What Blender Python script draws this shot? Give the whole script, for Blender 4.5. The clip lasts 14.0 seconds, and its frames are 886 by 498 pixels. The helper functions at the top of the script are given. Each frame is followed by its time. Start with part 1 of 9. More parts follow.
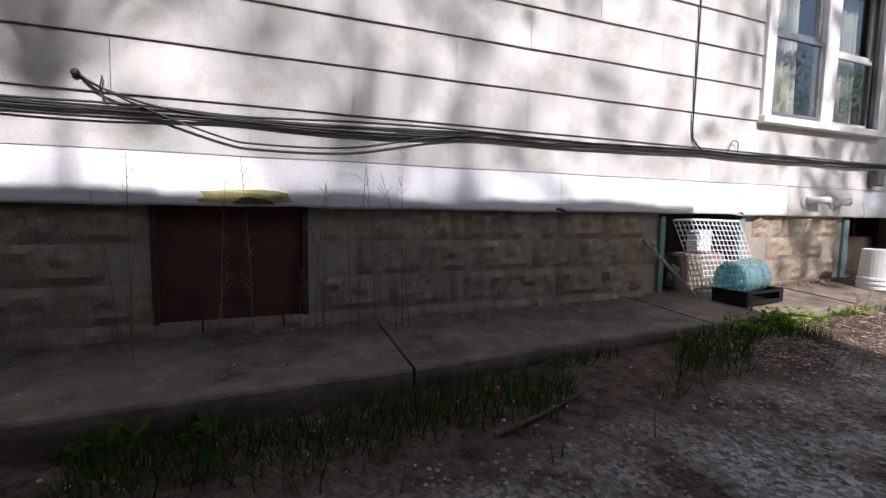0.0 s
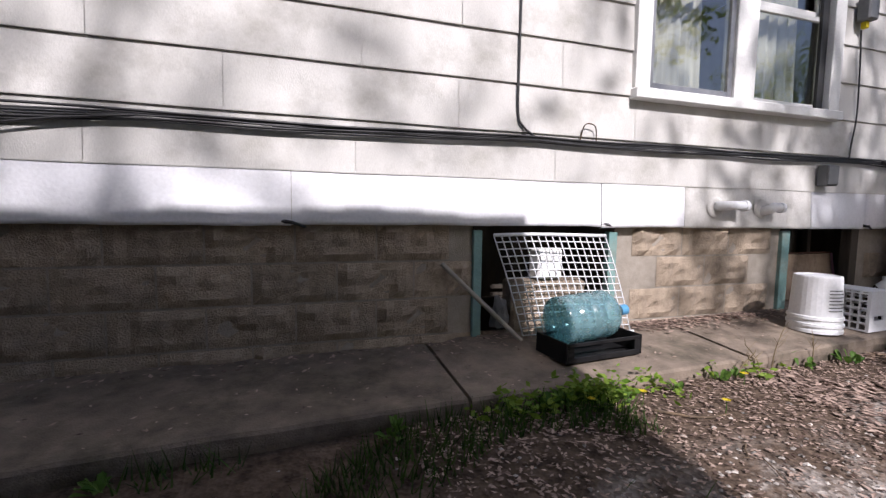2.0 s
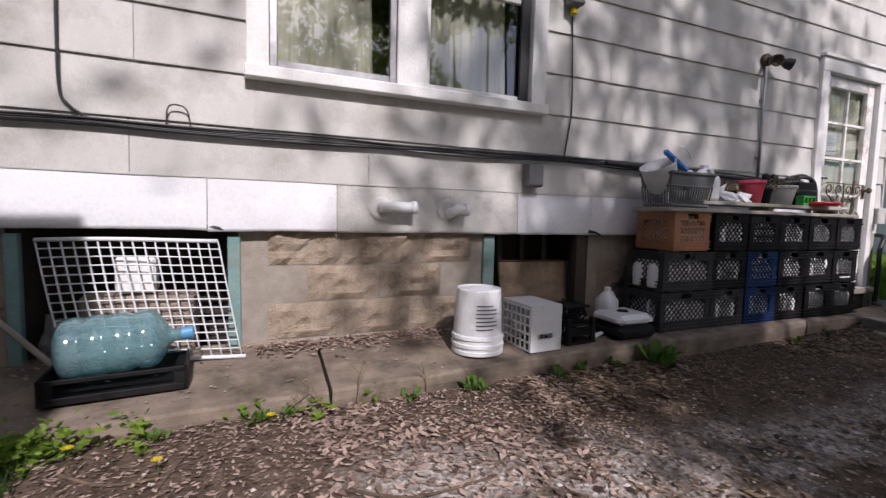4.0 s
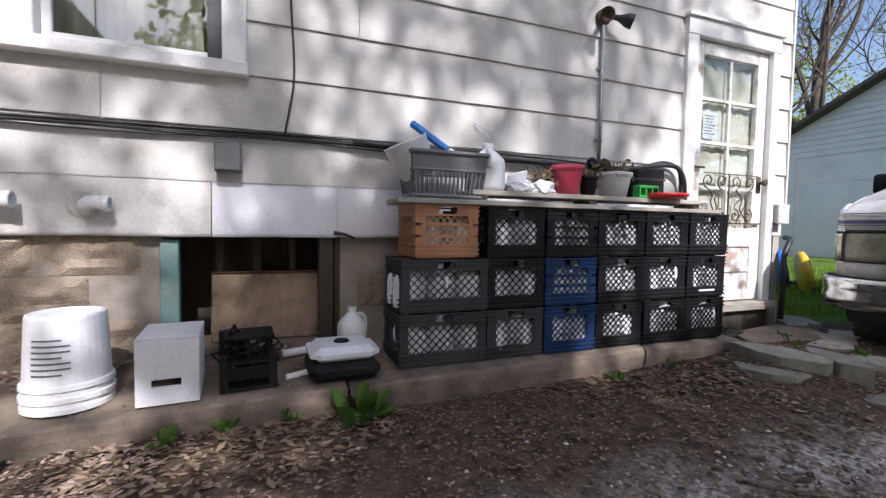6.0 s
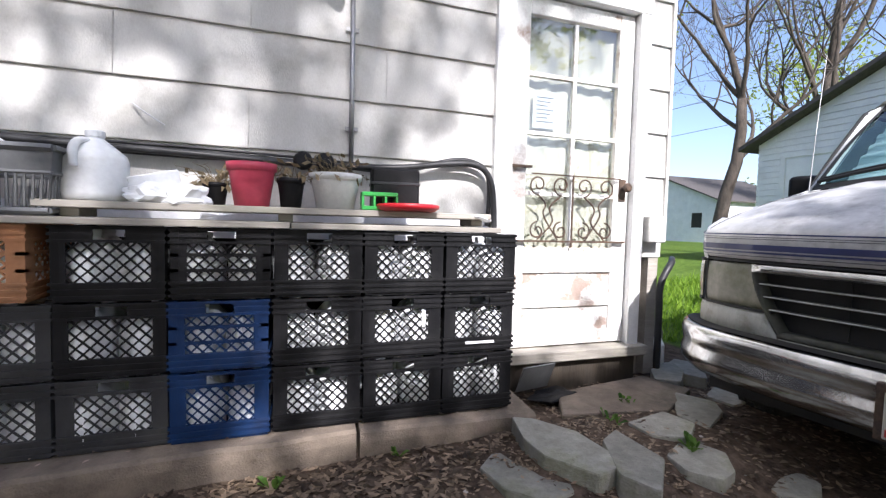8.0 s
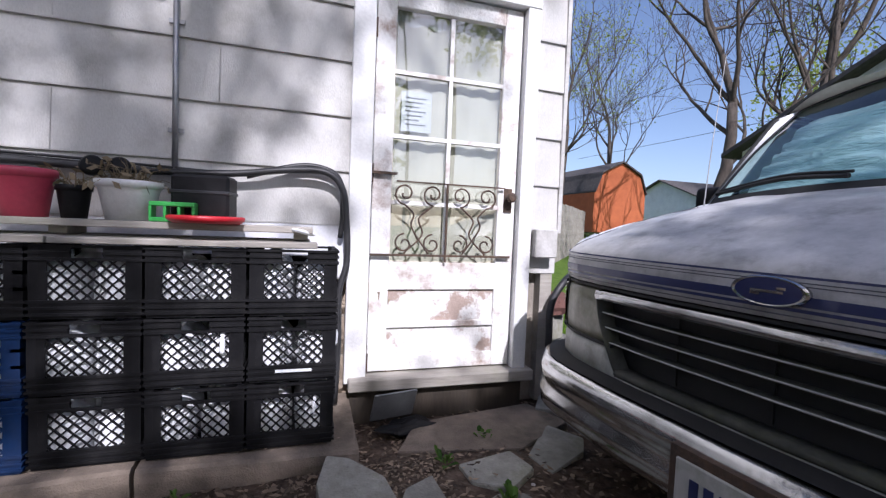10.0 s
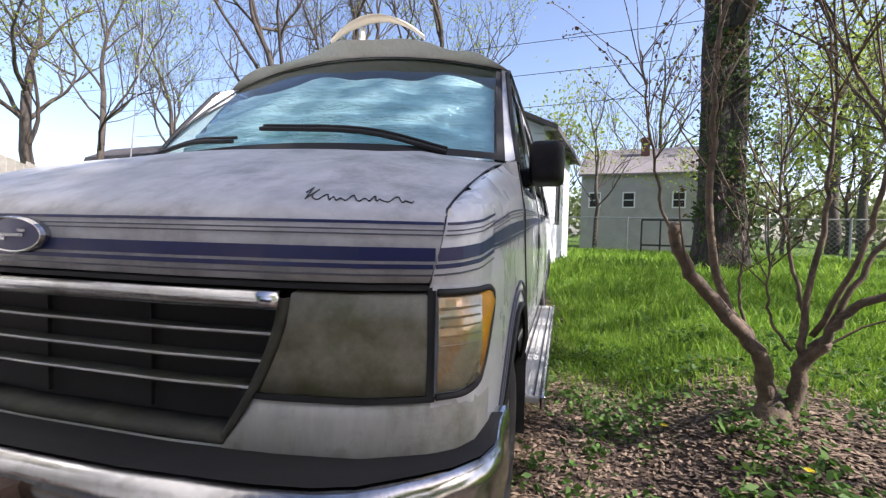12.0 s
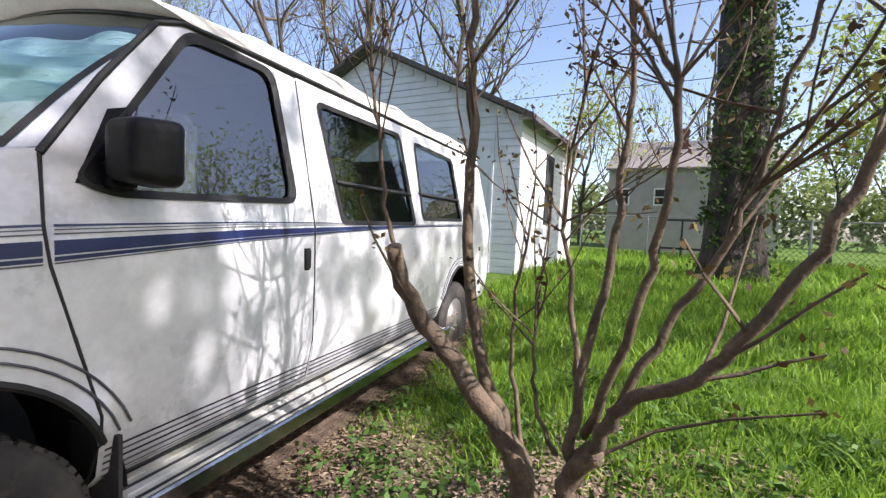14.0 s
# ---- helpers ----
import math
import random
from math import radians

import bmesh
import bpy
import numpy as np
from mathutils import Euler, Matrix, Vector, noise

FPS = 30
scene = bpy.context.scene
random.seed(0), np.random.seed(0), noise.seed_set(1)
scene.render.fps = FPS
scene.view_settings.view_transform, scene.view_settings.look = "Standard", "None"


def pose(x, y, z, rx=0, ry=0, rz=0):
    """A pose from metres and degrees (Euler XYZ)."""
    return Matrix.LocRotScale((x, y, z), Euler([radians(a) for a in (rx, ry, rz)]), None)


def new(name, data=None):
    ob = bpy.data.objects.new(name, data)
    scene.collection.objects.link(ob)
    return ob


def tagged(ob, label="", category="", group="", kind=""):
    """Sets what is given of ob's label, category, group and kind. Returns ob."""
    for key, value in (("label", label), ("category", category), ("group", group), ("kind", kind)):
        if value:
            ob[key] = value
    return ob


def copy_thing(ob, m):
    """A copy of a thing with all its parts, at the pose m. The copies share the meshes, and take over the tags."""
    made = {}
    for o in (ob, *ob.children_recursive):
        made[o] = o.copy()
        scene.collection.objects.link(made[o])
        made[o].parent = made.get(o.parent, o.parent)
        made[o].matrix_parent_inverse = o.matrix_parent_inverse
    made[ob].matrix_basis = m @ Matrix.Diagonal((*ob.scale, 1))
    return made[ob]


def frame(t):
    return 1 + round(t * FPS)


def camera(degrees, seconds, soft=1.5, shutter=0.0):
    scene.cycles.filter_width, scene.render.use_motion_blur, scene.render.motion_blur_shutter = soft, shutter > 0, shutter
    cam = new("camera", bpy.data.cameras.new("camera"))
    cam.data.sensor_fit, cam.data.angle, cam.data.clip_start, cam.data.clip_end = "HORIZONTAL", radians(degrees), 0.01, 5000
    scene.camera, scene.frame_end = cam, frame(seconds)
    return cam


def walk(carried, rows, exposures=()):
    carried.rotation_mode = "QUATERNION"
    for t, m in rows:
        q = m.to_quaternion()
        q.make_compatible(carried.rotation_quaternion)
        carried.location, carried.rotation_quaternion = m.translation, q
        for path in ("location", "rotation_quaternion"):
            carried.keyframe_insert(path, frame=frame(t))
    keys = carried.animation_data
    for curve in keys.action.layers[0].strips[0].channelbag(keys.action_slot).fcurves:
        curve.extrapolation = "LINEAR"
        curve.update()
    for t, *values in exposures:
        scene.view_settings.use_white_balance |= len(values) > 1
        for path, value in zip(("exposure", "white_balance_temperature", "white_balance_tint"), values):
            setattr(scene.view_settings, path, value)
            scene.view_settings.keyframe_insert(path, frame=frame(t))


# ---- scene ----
cam = camera(90.5, 14.0, soft=1.3, shutter=0.1)
PATH = [
    (0.0, pose(0.159, 0.109, 0.854, 85.10, -0.92, -21.20)),
    (0.5, pose(0.623, 0.286, 0.914, 84.57, -0.96, -15.03)),
    (1.0, pose(1.133, 0.385, 0.942, 84.57, -0.88, -15.11)),
    (1.5, pose(1.676, 0.456, 0.968, 84.75, -0.92, -14.36)),
    (2.0, pose(2.224, 0.429, 0.939, 85.31, -0.84, -17.41)),
    (2.5, pose(2.754, 0.371, 0.945, 85.31, -1.00, -17.16)),
    (3.0, pose(3.294, 0.270, 0.995, 84.94, -1.26, -18.26)),
    (3.5, pose(3.803, 0.167, 1.013, 84.91, -1.33, -18.76)),
    (4.0, pose(4.349, 0.176, 0.978, 85.60, -1.46, -21.79)),
    (4.2, pose(4.561, 0.172, 1.008, 85.52, -1.42, -24.61)),
    (6.3, pose(6.618, 0.305, 0.925, 87.19, -1.02, -20.07)),
    (6.5, pose(6.849, 0.323, 0.977, 87.07, -1.12, -19.71)),
    (7.0, pose(7.311, 0.359, 0.974, 87.19, -1.11, -20.01)),
    (7.5, pose(7.767, 0.458, 1.008, 87.03, -1.35, -18.08)),
    (8.0, pose(8.183, 0.506, 1.073, 87.00, -1.45, -18.17)),
    (8.2, pose(8.318, 0.523, 1.077, 87.10, -1.42, -18.30)),
    (10.3, pose(9.160, 0.443, 1.165, 87.11, -2.41, -17.07)),
    (10.5, pose(9.254, 0.356, 1.148, 87.43, -2.35, -20.67)),
    (11.0, pose(9.456, 0.241, 1.073, 88.29, -1.88, -35.28)),
    (11.5, pose(9.558, 0.187, 1.042, 88.50, -1.07, -52.34)),
    (12.0, pose(9.662, 0.076, 1.056, 87.73, -1.35, -67.54)),
    (12.5, pose(9.996, -0.198, 1.102, 87.29, -1.09, -68.25)),
    (13.0, pose(10.382, -0.402, 1.135, 87.12, -1.57, -68.17)),
    (13.5, pose(10.653, -0.618, 1.139, 86.97, -2.09, -65.69)),
    (14.0, pose(10.943, -0.983, 1.203, 86.66, -2.49, -61.34)),
]
walk(cam, PATH, exposures=[(0.0, 0.34, 6350, 18), (2.0, 0.24, 6350, 20), (3.0, 0.02, 6400, 22), (3.5, -0.14, 6400, 22), (4.0, -0.24, 6450, 22), (4.3, -0.24, 6450, 22), (6.4, 0.72, 6250, 17),
    (8.2, 0.95, 6250, 16), (10.4, 0.04, 5900, 22), (11.0, -0.04, 5900, 22), (12.0, 1.06, 6400, 20), (13.0, 1.28, 6500, 18), (13.5, 1.05, 6600, 18), (14.0, 1.05, 6550, 18)])

# ---- light ----
SUN_TO = Vector((-0.03, -1.0, 0.88)).normalized()
world = bpy.data.worlds.new("sky")
scene.world = world
world.use_nodes = True
wn, wl = world.node_tree.nodes, world.node_tree.links
sky = wn.new("ShaderNodeTexSky")
sky.sky_type, sky.sun_disc = "NISHITA", False
sky.sun_elevation = math.asin(SUN_TO.z)
sky.sun_rotation = math.atan2(SUN_TO.x, SUN_TO.y)
sky.air_density, sky.dust_density, sky.ozone_density = 0.85, 1.7, 0.65
wn["Background"].inputs["Strength"].default_value = 0.15
wl.new(sky.outputs["Color"], wn["Background"].inputs["Color"])
sun_data = bpy.data.lights.new("sun", "SUN")
sun_data.energy, sun_data.angle, sun_data.color = 5.0, radians(0.53), (1.0, 0.975, 0.95)
sun = new("sun", sun_data)
sun.rotation_euler = SUN_TO.to_track_quat("Z", "Y").to_euler()


# ---- materials ----
def surf(name, a, b, scale=6.0, rough=0.7, bump=0.15, metal=0.0, fine=60.0, stain=None, stain_scale=1.3, stain_amt=0.5, vary=0.0, stretch=(1, 1, 1), coat=0.0, spec=0.5, detail=6.0, bump_dist=0.01):
    """A painted, mineral or plastic surface: two tones in broad noise, a fine grain with relief, and stains."""
    m = bpy.data.materials.new(name)
    m.use_nodes = True
    n, l = m.node_tree.nodes, m.node_tree.links
    p = n["Principled BSDF"]
    tc = n.new("ShaderNodeTexCoord")
    mp = n.new("ShaderNodeMapping")
    mp.inputs["Scale"].default_value = stretch
    l.new(tc.outputs["Object"], mp.inputs["Vector"])
    no = n.new("ShaderNodeTexNoise")
    no.inputs["Scale"].default_value, no.inputs["Detail"].default_value, no.inputs["Roughness"].default_value = scale, detail, 0.65
    l.new(mp.outputs["Vector"], no.inputs["Vector"])
    cr = n.new("ShaderNodeValToRGB")
    cr.color_ramp.elements[0].position, cr.color_ramp.elements[1].position = 0.32, 0.68
    cr.color_ramp.elements[0].color, cr.color_ramp.elements[1].color = (*a, 1), (*b, 1)
    l.new(no.outputs["Fac"], cr.inputs["Fac"])
    col = cr.outputs["Color"]
    fn = n.new("ShaderNodeTexNoise")
    fn.inputs["Scale"].default_value, fn.inputs["Detail"].default_value = fine, 4.0
    l.new(mp.outputs["Vector"], fn.inputs["Vector"])
    if stain:
        sn = n.new("ShaderNodeTexNoise")
        sn.inputs["Scale"].default_value, sn.inputs["Detail"].default_value, sn.inputs["Roughness"].default_value = stain_scale, 8.0, 0.7
        l.new(tc.outputs["Object"], sn.inputs["Vector"])
        sr = n.new("ShaderNodeMapRange")
        sr.inputs["From Min"].default_value, sr.inputs["From Max"].default_value = 0.5, 0.72
        sr.inputs["To Max"].default_value = stain_amt
        l.new(sn.outputs["Fac"], sr.inputs["Value"])
        mx = n.new("ShaderNodeMix")
        mx.data_type = "RGBA"
        l.new(sr.outputs["Result"], mx.inputs["Factor"])
        l.new(col, mx.inputs["A"])
        mx.inputs["B"].default_value = (*stain, 1)
        col = mx.outputs["Result"]
    g = n.new("ShaderNodeMapRange")
    g.inputs["To Min"].default_value, g.inputs["To Max"].default_value = 0.86, 1.12
    l.new(fn.outputs["Fac"], g.inputs["Value"])
    hv = n.new("ShaderNodeHueSaturation")
    l.new(col, hv.inputs["Color"])
    if vary:
        oi = n.new("ShaderNodeObjectInfo")
        vr = n.new("ShaderNodeMapRange")
        vr.inputs["To Min"].default_value, vr.inputs["To Max"].default_value = 1 - vary, 1 + vary
        l.new(oi.outputs["Random"], vr.inputs["Value"])
        mu = n.new("ShaderNodeMath")
        mu.operation = "MULTIPLY"
        l.new(vr.outputs["Result"], mu.inputs[0])
        l.new(g.outputs["Result"], mu.inputs[1])
        l.new(mu.outputs["Value"], hv.inputs["Value"])
    else:
        l.new(g.outputs["Result"], hv.inputs["Value"])
    l.new(hv.outputs["Color"], p.inputs["Base Color"])
    rr = n.new("ShaderNodeMapRange")
    rr.inputs["To Min"].default_value, rr.inputs["To Max"].default_value = max(0.02, rough - 0.12), min(1.0, rough + 0.12)
    l.new(no.outputs["Fac"], rr.inputs["Value"])
    l.new(rr.outputs["Result"], p.inputs["Roughness"])
    p.inputs["Metallic"].default_value = metal
    p.inputs["Coat Weight"].default_value = coat
    p.inputs["Specular IOR Level"].default_value = spec
    if bump:
        bp = n.new("ShaderNodeBump")
        bp.inputs["Strength"].default_value, bp.inputs["Distance"].default_value = bump, bump_dist
        ad = n.new("ShaderNodeMath")
        l.new(no.outputs["Fac"], ad.inputs[0])
        l.new(fn.outputs["Fac"], ad.inputs[1])
        l.new(ad.outputs["Value"], bp.inputs["Height"])
        l.new(bp.outputs["Normal"], p.inputs["Normal"])
    return m


def glass(name, tint, rough=0.02, base=0.1):
    m = bpy.data.materials.new(name)
    m.use_nodes = True
    n, l = m.node_tree.nodes, m.node_tree.links
    n.remove(n["Principled BSDF"])
    tr, gl, fr, mi = n.new("ShaderNodeBsdfTransparent"), n.new("ShaderNodeBsdfGlossy"), n.new("ShaderNodeLayerWeight"), n.new("ShaderNodeMixShader")
    tr.inputs["Color"].default_value = (*tint, 1)
    gl.inputs["Roughness"].default_value = rough
    fr.inputs["Blend"].default_value = 0.5
    po, ma = n.new("ShaderNodeMath"), n.new("ShaderNodeMath")
    po.operation, po.inputs[1].default_value = "POWER", 4.5
    ma.operation, ma.inputs[1].default_value, ma.inputs[2].default_value = "MULTIPLY_ADD", 0.95 - base, base
    l.new(fr.outputs["Facing"], po.inputs[0])
    l.new(po.outputs["Value"], ma.inputs[0])
    l.new(ma.outputs["Value"], mi.inputs["Fac"])
    l.new(tr.outputs["BSDF"], mi.inputs[1])
    l.new(gl.outputs["BSDF"], mi.inputs[2])
    l.new(mi.outputs["Shader"], n["Material Output"].inputs["Surface"])
    return m


def leafy(name, a, b, through_light=0.35):
    m = bpy.data.materials.new(name)
    m.use_nodes = True
    n, l = m.node_tree.nodes, m.node_tree.links
    p = n["Principled BSDF"]
    ge = n.new("ShaderNodeNewGeometry")
    cr = n.new("ShaderNodeValToRGB")
    cr.color_ramp.elements[0].color, cr.color_ramp.elements[1].color = (*a, 1), (*b, 1)
    l.new(ge.outputs["Random Per Island"], cr.inputs["Fac"])
    l.new(cr.outputs["Color"], p.inputs["Base Color"])
    p.inputs["Roughness"].default_value = 0.6
    p.inputs["Specular IOR Level"].default_value = 0.25
    tl, mi = n.new("ShaderNodeBsdfTranslucent"), n.new("ShaderNodeMixShader")
    l.new(cr.outputs["Color"], tl.inputs["Color"])
    mi.inputs["Fac"].default_value = through_light
    l.new(p.outputs["BSDF"], mi.inputs[1])
    l.new(tl.outputs["BSDF"], mi.inputs[2])
    l.new(mi.outputs["Shader"], n["Material Output"].inputs["Surface"])
    return m


M_SIDING = surf("siding_paint", (0.50, 0.49, 0.46), (0.62, 0.61, 0.58), 3.0, 0.8, 0.35, fine=150, stain=(0.34, 0.325, 0.29), stain_scale=2.3, stain_amt=0.75, vary=0.06, stretch=(1, 1, 0.5), bump_dist=0.004)
M_FLASH = surf("white_metal", (0.74, 0.75, 0.78), (0.82, 0.82, 0.84), 2.0, 0.5, 0.08, stain=(0.42, 0.42, 0.36), stain_scale=1.6, stain_amt=0.3, vary=0.04)
M_FLASHGREY = surf("weathered_metal", (0.44, 0.43, 0.40), (0.60, 0.59, 0.56), 4.0, 0.7, 0.2, stain=(0.22, 0.2, 0.17), stain_scale=3.0, stain_amt=0.7)
M_WHITE = surf("white_paint", (0.72, 0.72, 0.70), (0.82, 0.82, 0.80), 5.0, 0.55, 0.15, stain=(0.45, 0.42, 0.38), stain_scale=3.0, stain_amt=0.25)
M_PEEL = surf("peeling_paint", (0.74, 0.73, 0.70), (0.82, 0.81, 0.78), 6.0, 0.6, 0.3, stain=(0.36, 0.27, 0.22), stain_scale=5.0, stain_amt=1.3, stretch=(1, 1, 1))
M_PEELBARE = surf("flaking_paint", (0.72, 0.71, 0.68), (0.82, 0.81, 0.78), 6.0, 0.6, 0.4, stain=(0.40, 0.31, 0.26), stain_scale=4.5, stain_amt=3.0, stretch=(1, 1, 1))
M_BLOCK = surf("rock_face_block", (0.23, 0.183, 0.138), (0.415, 0.335, 0.25), 12.0, 0.95, 0.9, fine=120, stain=(0.15, 0.13, 0.11), stain_scale=2.0, stain_amt=0.6, vary=0.14, bump_dist=0.015)
M_MORTAR = surf("mortar", (0.26, 0.23, 0.19), (0.36, 0.32, 0.27), 12.0, 0.95, 0.5, fine=150)
M_CONC = surf("old_concrete", (0.12, 0.095, 0.073), (0.27, 0.215, 0.165), 5.5, 0.95, 0.5, fine=140, stain=(0.05, 0.045, 0.028), stain_scale=2.2, stain_amt=1.0, vary=0.08, bump_dist=0.012)
M_STONE = surf("flagstone", (0.20, 0.195, 0.165), (0.38, 0.365, 0.32), 9.0, 0.9, 0.6, fine=110, stain=(0.13, 0.145, 0.05), stain_scale=4.0, stain_amt=0.8, vary=0.25)
M_TEAL = surf("teal_paint", (0.13, 0.25, 0.24), (0.2, 0.34, 0.32), 8.0, 0.7, 0.3, stain=(0.2, 0.17, 0.13), stain_scale=5, stain_amt=0.6)
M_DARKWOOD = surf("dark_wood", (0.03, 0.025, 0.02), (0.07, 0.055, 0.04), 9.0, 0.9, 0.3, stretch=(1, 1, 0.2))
M_REDWOOD = surf("red_board", (0.05, 0.022, 0.015), (0.12, 0.045, 0.028), 7.0, 0.9, 0.4, stain=(0.05, 0.04, 0.03), stain_scale=4, stain_amt=0.7)
M_GREYWOOD = surf("grey_wood", (0.25, 0.23, 0.2), (0.42, 0.39, 0.34), 6.0, 0.9, 0.4, stretch=(0.15, 1, 1), stain=(0.2, 0.22, 0.12), stain_scale=3, stain_amt=0.5)
M_BLACK = surf("black_plastic", (0.006, 0.006, 0.007), (0.013, 0.013, 0.014), 8.0, 0.5, 0.1, stain=(0.035, 0.033, 0.03), stain_scale=4, stain_amt=0.3, vary=0.2, spec=0.18)
M_CABLE = surf("cable_rubber", (0.015, 0.015, 0.016), (0.04, 0.04, 0.042), 8.0, 0.5, 0.0)
M_GREYPL = surf("grey_plastic", (0.10, 0.105, 0.11), (0.16, 0.165, 0.17), 6.0, 0.5, 0.1, stain=(0.2, 0.19, 0.17), stain_scale=5, stain_amt=0.3)
M_DKGREYPL = surf("charcoal_plastic", (0.022, 0.023, 0.025), (0.04, 0.041, 0.044), 6.0, 0.5, 0.1, stain=(0.08, 0.077, 0.07), stain_scale=5, stain_amt=0.35, spec=0.35)
M_WHITEPL = surf("white_plastic", (0.66, 0.68, 0.70), (0.76, 0.77, 0.78), 5.0, 0.4, 0.05, stain=(0.40, 0.38, 0.33), stain_scale=4, stain_amt=0.35)
M_BLUEPL = surf("blue_plastic", (0.004, 0.019, 0.068), (0.007, 0.031, 0.102), 6.0, 0.45, 0.1, stain=(0.035, 0.04, 0.065), stain_scale=5, stain_amt=0.4, spec=0.25)
M_ORANGEPL = surf("orange_plastic", (0.32, 0.14, 0.06), (0.44, 0.21, 0.10), 6.0, 0.55, 0.1, stain=(0.2, 0.11, 0.06), stain_scale=5, stain_amt=0.5)
M_METAL = surf("galvanised", (0.28, 0.28, 0.29), (0.42, 0.42, 0.43), 9.0, 0.45, 0.1, metal=0.8)
M_RUST = surf("rusty_iron", (0.05, 0.04, 0.035), (0.14, 0.09, 0.06), 15.0, 0.8, 0.3, metal=0.3)
M_CURTAIN = surf("cream_cloth", (0.55, 0.52, 0.42), (0.68, 0.65, 0.55), 5.0, 0.9, 0.1)
M_DARK = surf("dark_room", (0.02, 0.02, 0.02), (0.04, 0.038, 0.035), 3.0, 0.95, 0.0)
M_PANE = glass("window_glass", (0.84, 0.87, 0.86), base=0.13)
M_BARK = surf("bark", (0.04, 0.032, 0.026), (0.10, 0.08, 0.062), 14.0, 0.95, 0.7, fine=70, stretch=(1, 1, 0.3), stain=(0.12, 0.12, 0.10), stain_scale=5, stain_amt=0.4, bump_dist=0.02)
M_BARKTAN = surf("smooth_bark", (0.06, 0.042, 0.028), (0.17, 0.12, 0.075), 16.0, 0.9, 0.5, fine=90, stain=(0.06, 0.05, 0.04), stain_scale=9, stain_amt=0.6)
M_BARKDARK = surf("old_dark_bark", (0.018, 0.014, 0.011), (0.06, 0.048, 0.036), 11.0, 0.95, 0.9, fine=60, stretch=(1, 1, 0.25), stain=(0.07, 0.07, 0.05), stain_scale=4, stain_amt=0.5, bump_dist=0.03)
M_WEEDBIT = leafy("low_weed_leaves", (0.035, 0.085, 0.014), (0.10, 0.19, 0.035), 0.3)
M_LEAF = leafy("spring_leaves", (0.19, 0.27, 0.04), (0.36, 0.43, 0.10), 0.5)
M_IVY = leafy("ivy_leaves", (0.025, 0.05, 0.012), (0.08, 0.13, 0.03), 0.25)
M_GRASS = leafy("grass_blades", (0.105, 0.215, 0.02), (0.25, 0.39, 0.045), 0.45)
M_WEED = leafy("weed_leaves", (0.05, 0.12, 0.02), (0.12, 0.22, 0.04), 0.35)
M_LITTER = leafy("dead_leaves", (0.07, 0.042, 0.032), (0.52, 0.39, 0.32), 0.1)
# darker leaf tones for the far walk and the yard
M_DARKLITTER = leafy("dark_dead_leaves", (0.035, 0.024, 0.016), (0.34, 0.25, 0.17), 0.1)
M_STALK = leafy("dry_stalks", (0.16, 0.12, 0.07), (0.30, 0.24, 0.15), 0.1)
M_YELLOW = leafy("yellow_petals", (0.55, 0.42, 0.01), (0.7, 0.55, 0.02), 0.2)
M_GRAVEL = surf("gravel_stone", (0.20, 0.18, 0.16), (0.36, 0.33, 0.30), 30.0, 0.95, 0.3)


# ---- mesh helpers ----
def link(name, bm, material, parent=None, label="", smooth=False):
    me = bpy.data.meshes.new(name)
    bm.normal_update()
    bm.to_mesh(me)
    bm.free()
    if smooth:
        me.polygons.foreach_set("use_smooth", [True] * len(me.polygons))
    me.materials.append(material)
    ob = new(name, me)
    if parent is not None:
        ob.parent = parent
    if label:
        ob["label"] = label
    return ob


def part(name, bm, material, parent, label="", smooth=False):
    return link(name, bm, material, parent, label, smooth)


def thing(name, label, category, m=None, group="", kind=""):
    ob = new(name)
    ob.empty_display_size = 0.1
    if m is not None:
        ob.matrix_basis = m
    return tagged(ob, label, category, group, kind)


def box(bm, x0, x1, y0, y1, z0, z1, bevel=0.0, m=None):
    c = Matrix.Translation(((x0 + x1) / 2, (y0 + y1) / 2, (z0 + z1) / 2)) @ Matrix.Diagonal((abs(x1 - x0), abs(y1 - y0), abs(z1 - z0), 1))
    if m is not None:
        c = m @ c
    vs = bmesh.ops.create_cube(bm, size=1.0, matrix=c)["verts"]
    if bevel:
        es = {e for v in vs for e in v.link_edges}
        bmesh.ops.bevel(bm, geom=list(es), offset=bevel, segments=1, affect="EDGES", profile=0.7)
    return bm


def boxes(*items, bevel=0.0):
    bm = bmesh.new()
    for it in items:
        box(bm, *it, bevel=bevel)
    return bm


def tube(bm, pts, r, sides=6, r_end=None, cap=True):
    """A tapered tube along points."""
    pts = [Vector(p) for p in pts]
    rings = []
    side = None
    for i, p in enumerate(pts):
        d = (pts[min(i + 1, len(pts) - 1)] - pts[max(i - 1, 0)]).normalized()
        if side is None:
            side = d.orthogonal().normalized()
        side = (side - d * side.dot(d)).normalized()
        up = d.cross(side)
        rad = r if r_end is None else r + (r_end - r) * i / max(1, len(pts) - 1)
        rings.append([bm.verts.new(p + (side * math.cos(a) + up * math.sin(a)) * rad) for a in (2 * math.pi * k / sides for k in range(sides))])
    for a, b in zip(rings, rings[1:]):
        for k in range(sides):
            bm.faces.new((a[k], a[(k + 1) % sides], b[(k + 1) % sides], b[k]))
    if cap:
        bm.faces.new(rings[0][::-1])
        bm.faces.new(rings[-1])
    return bm


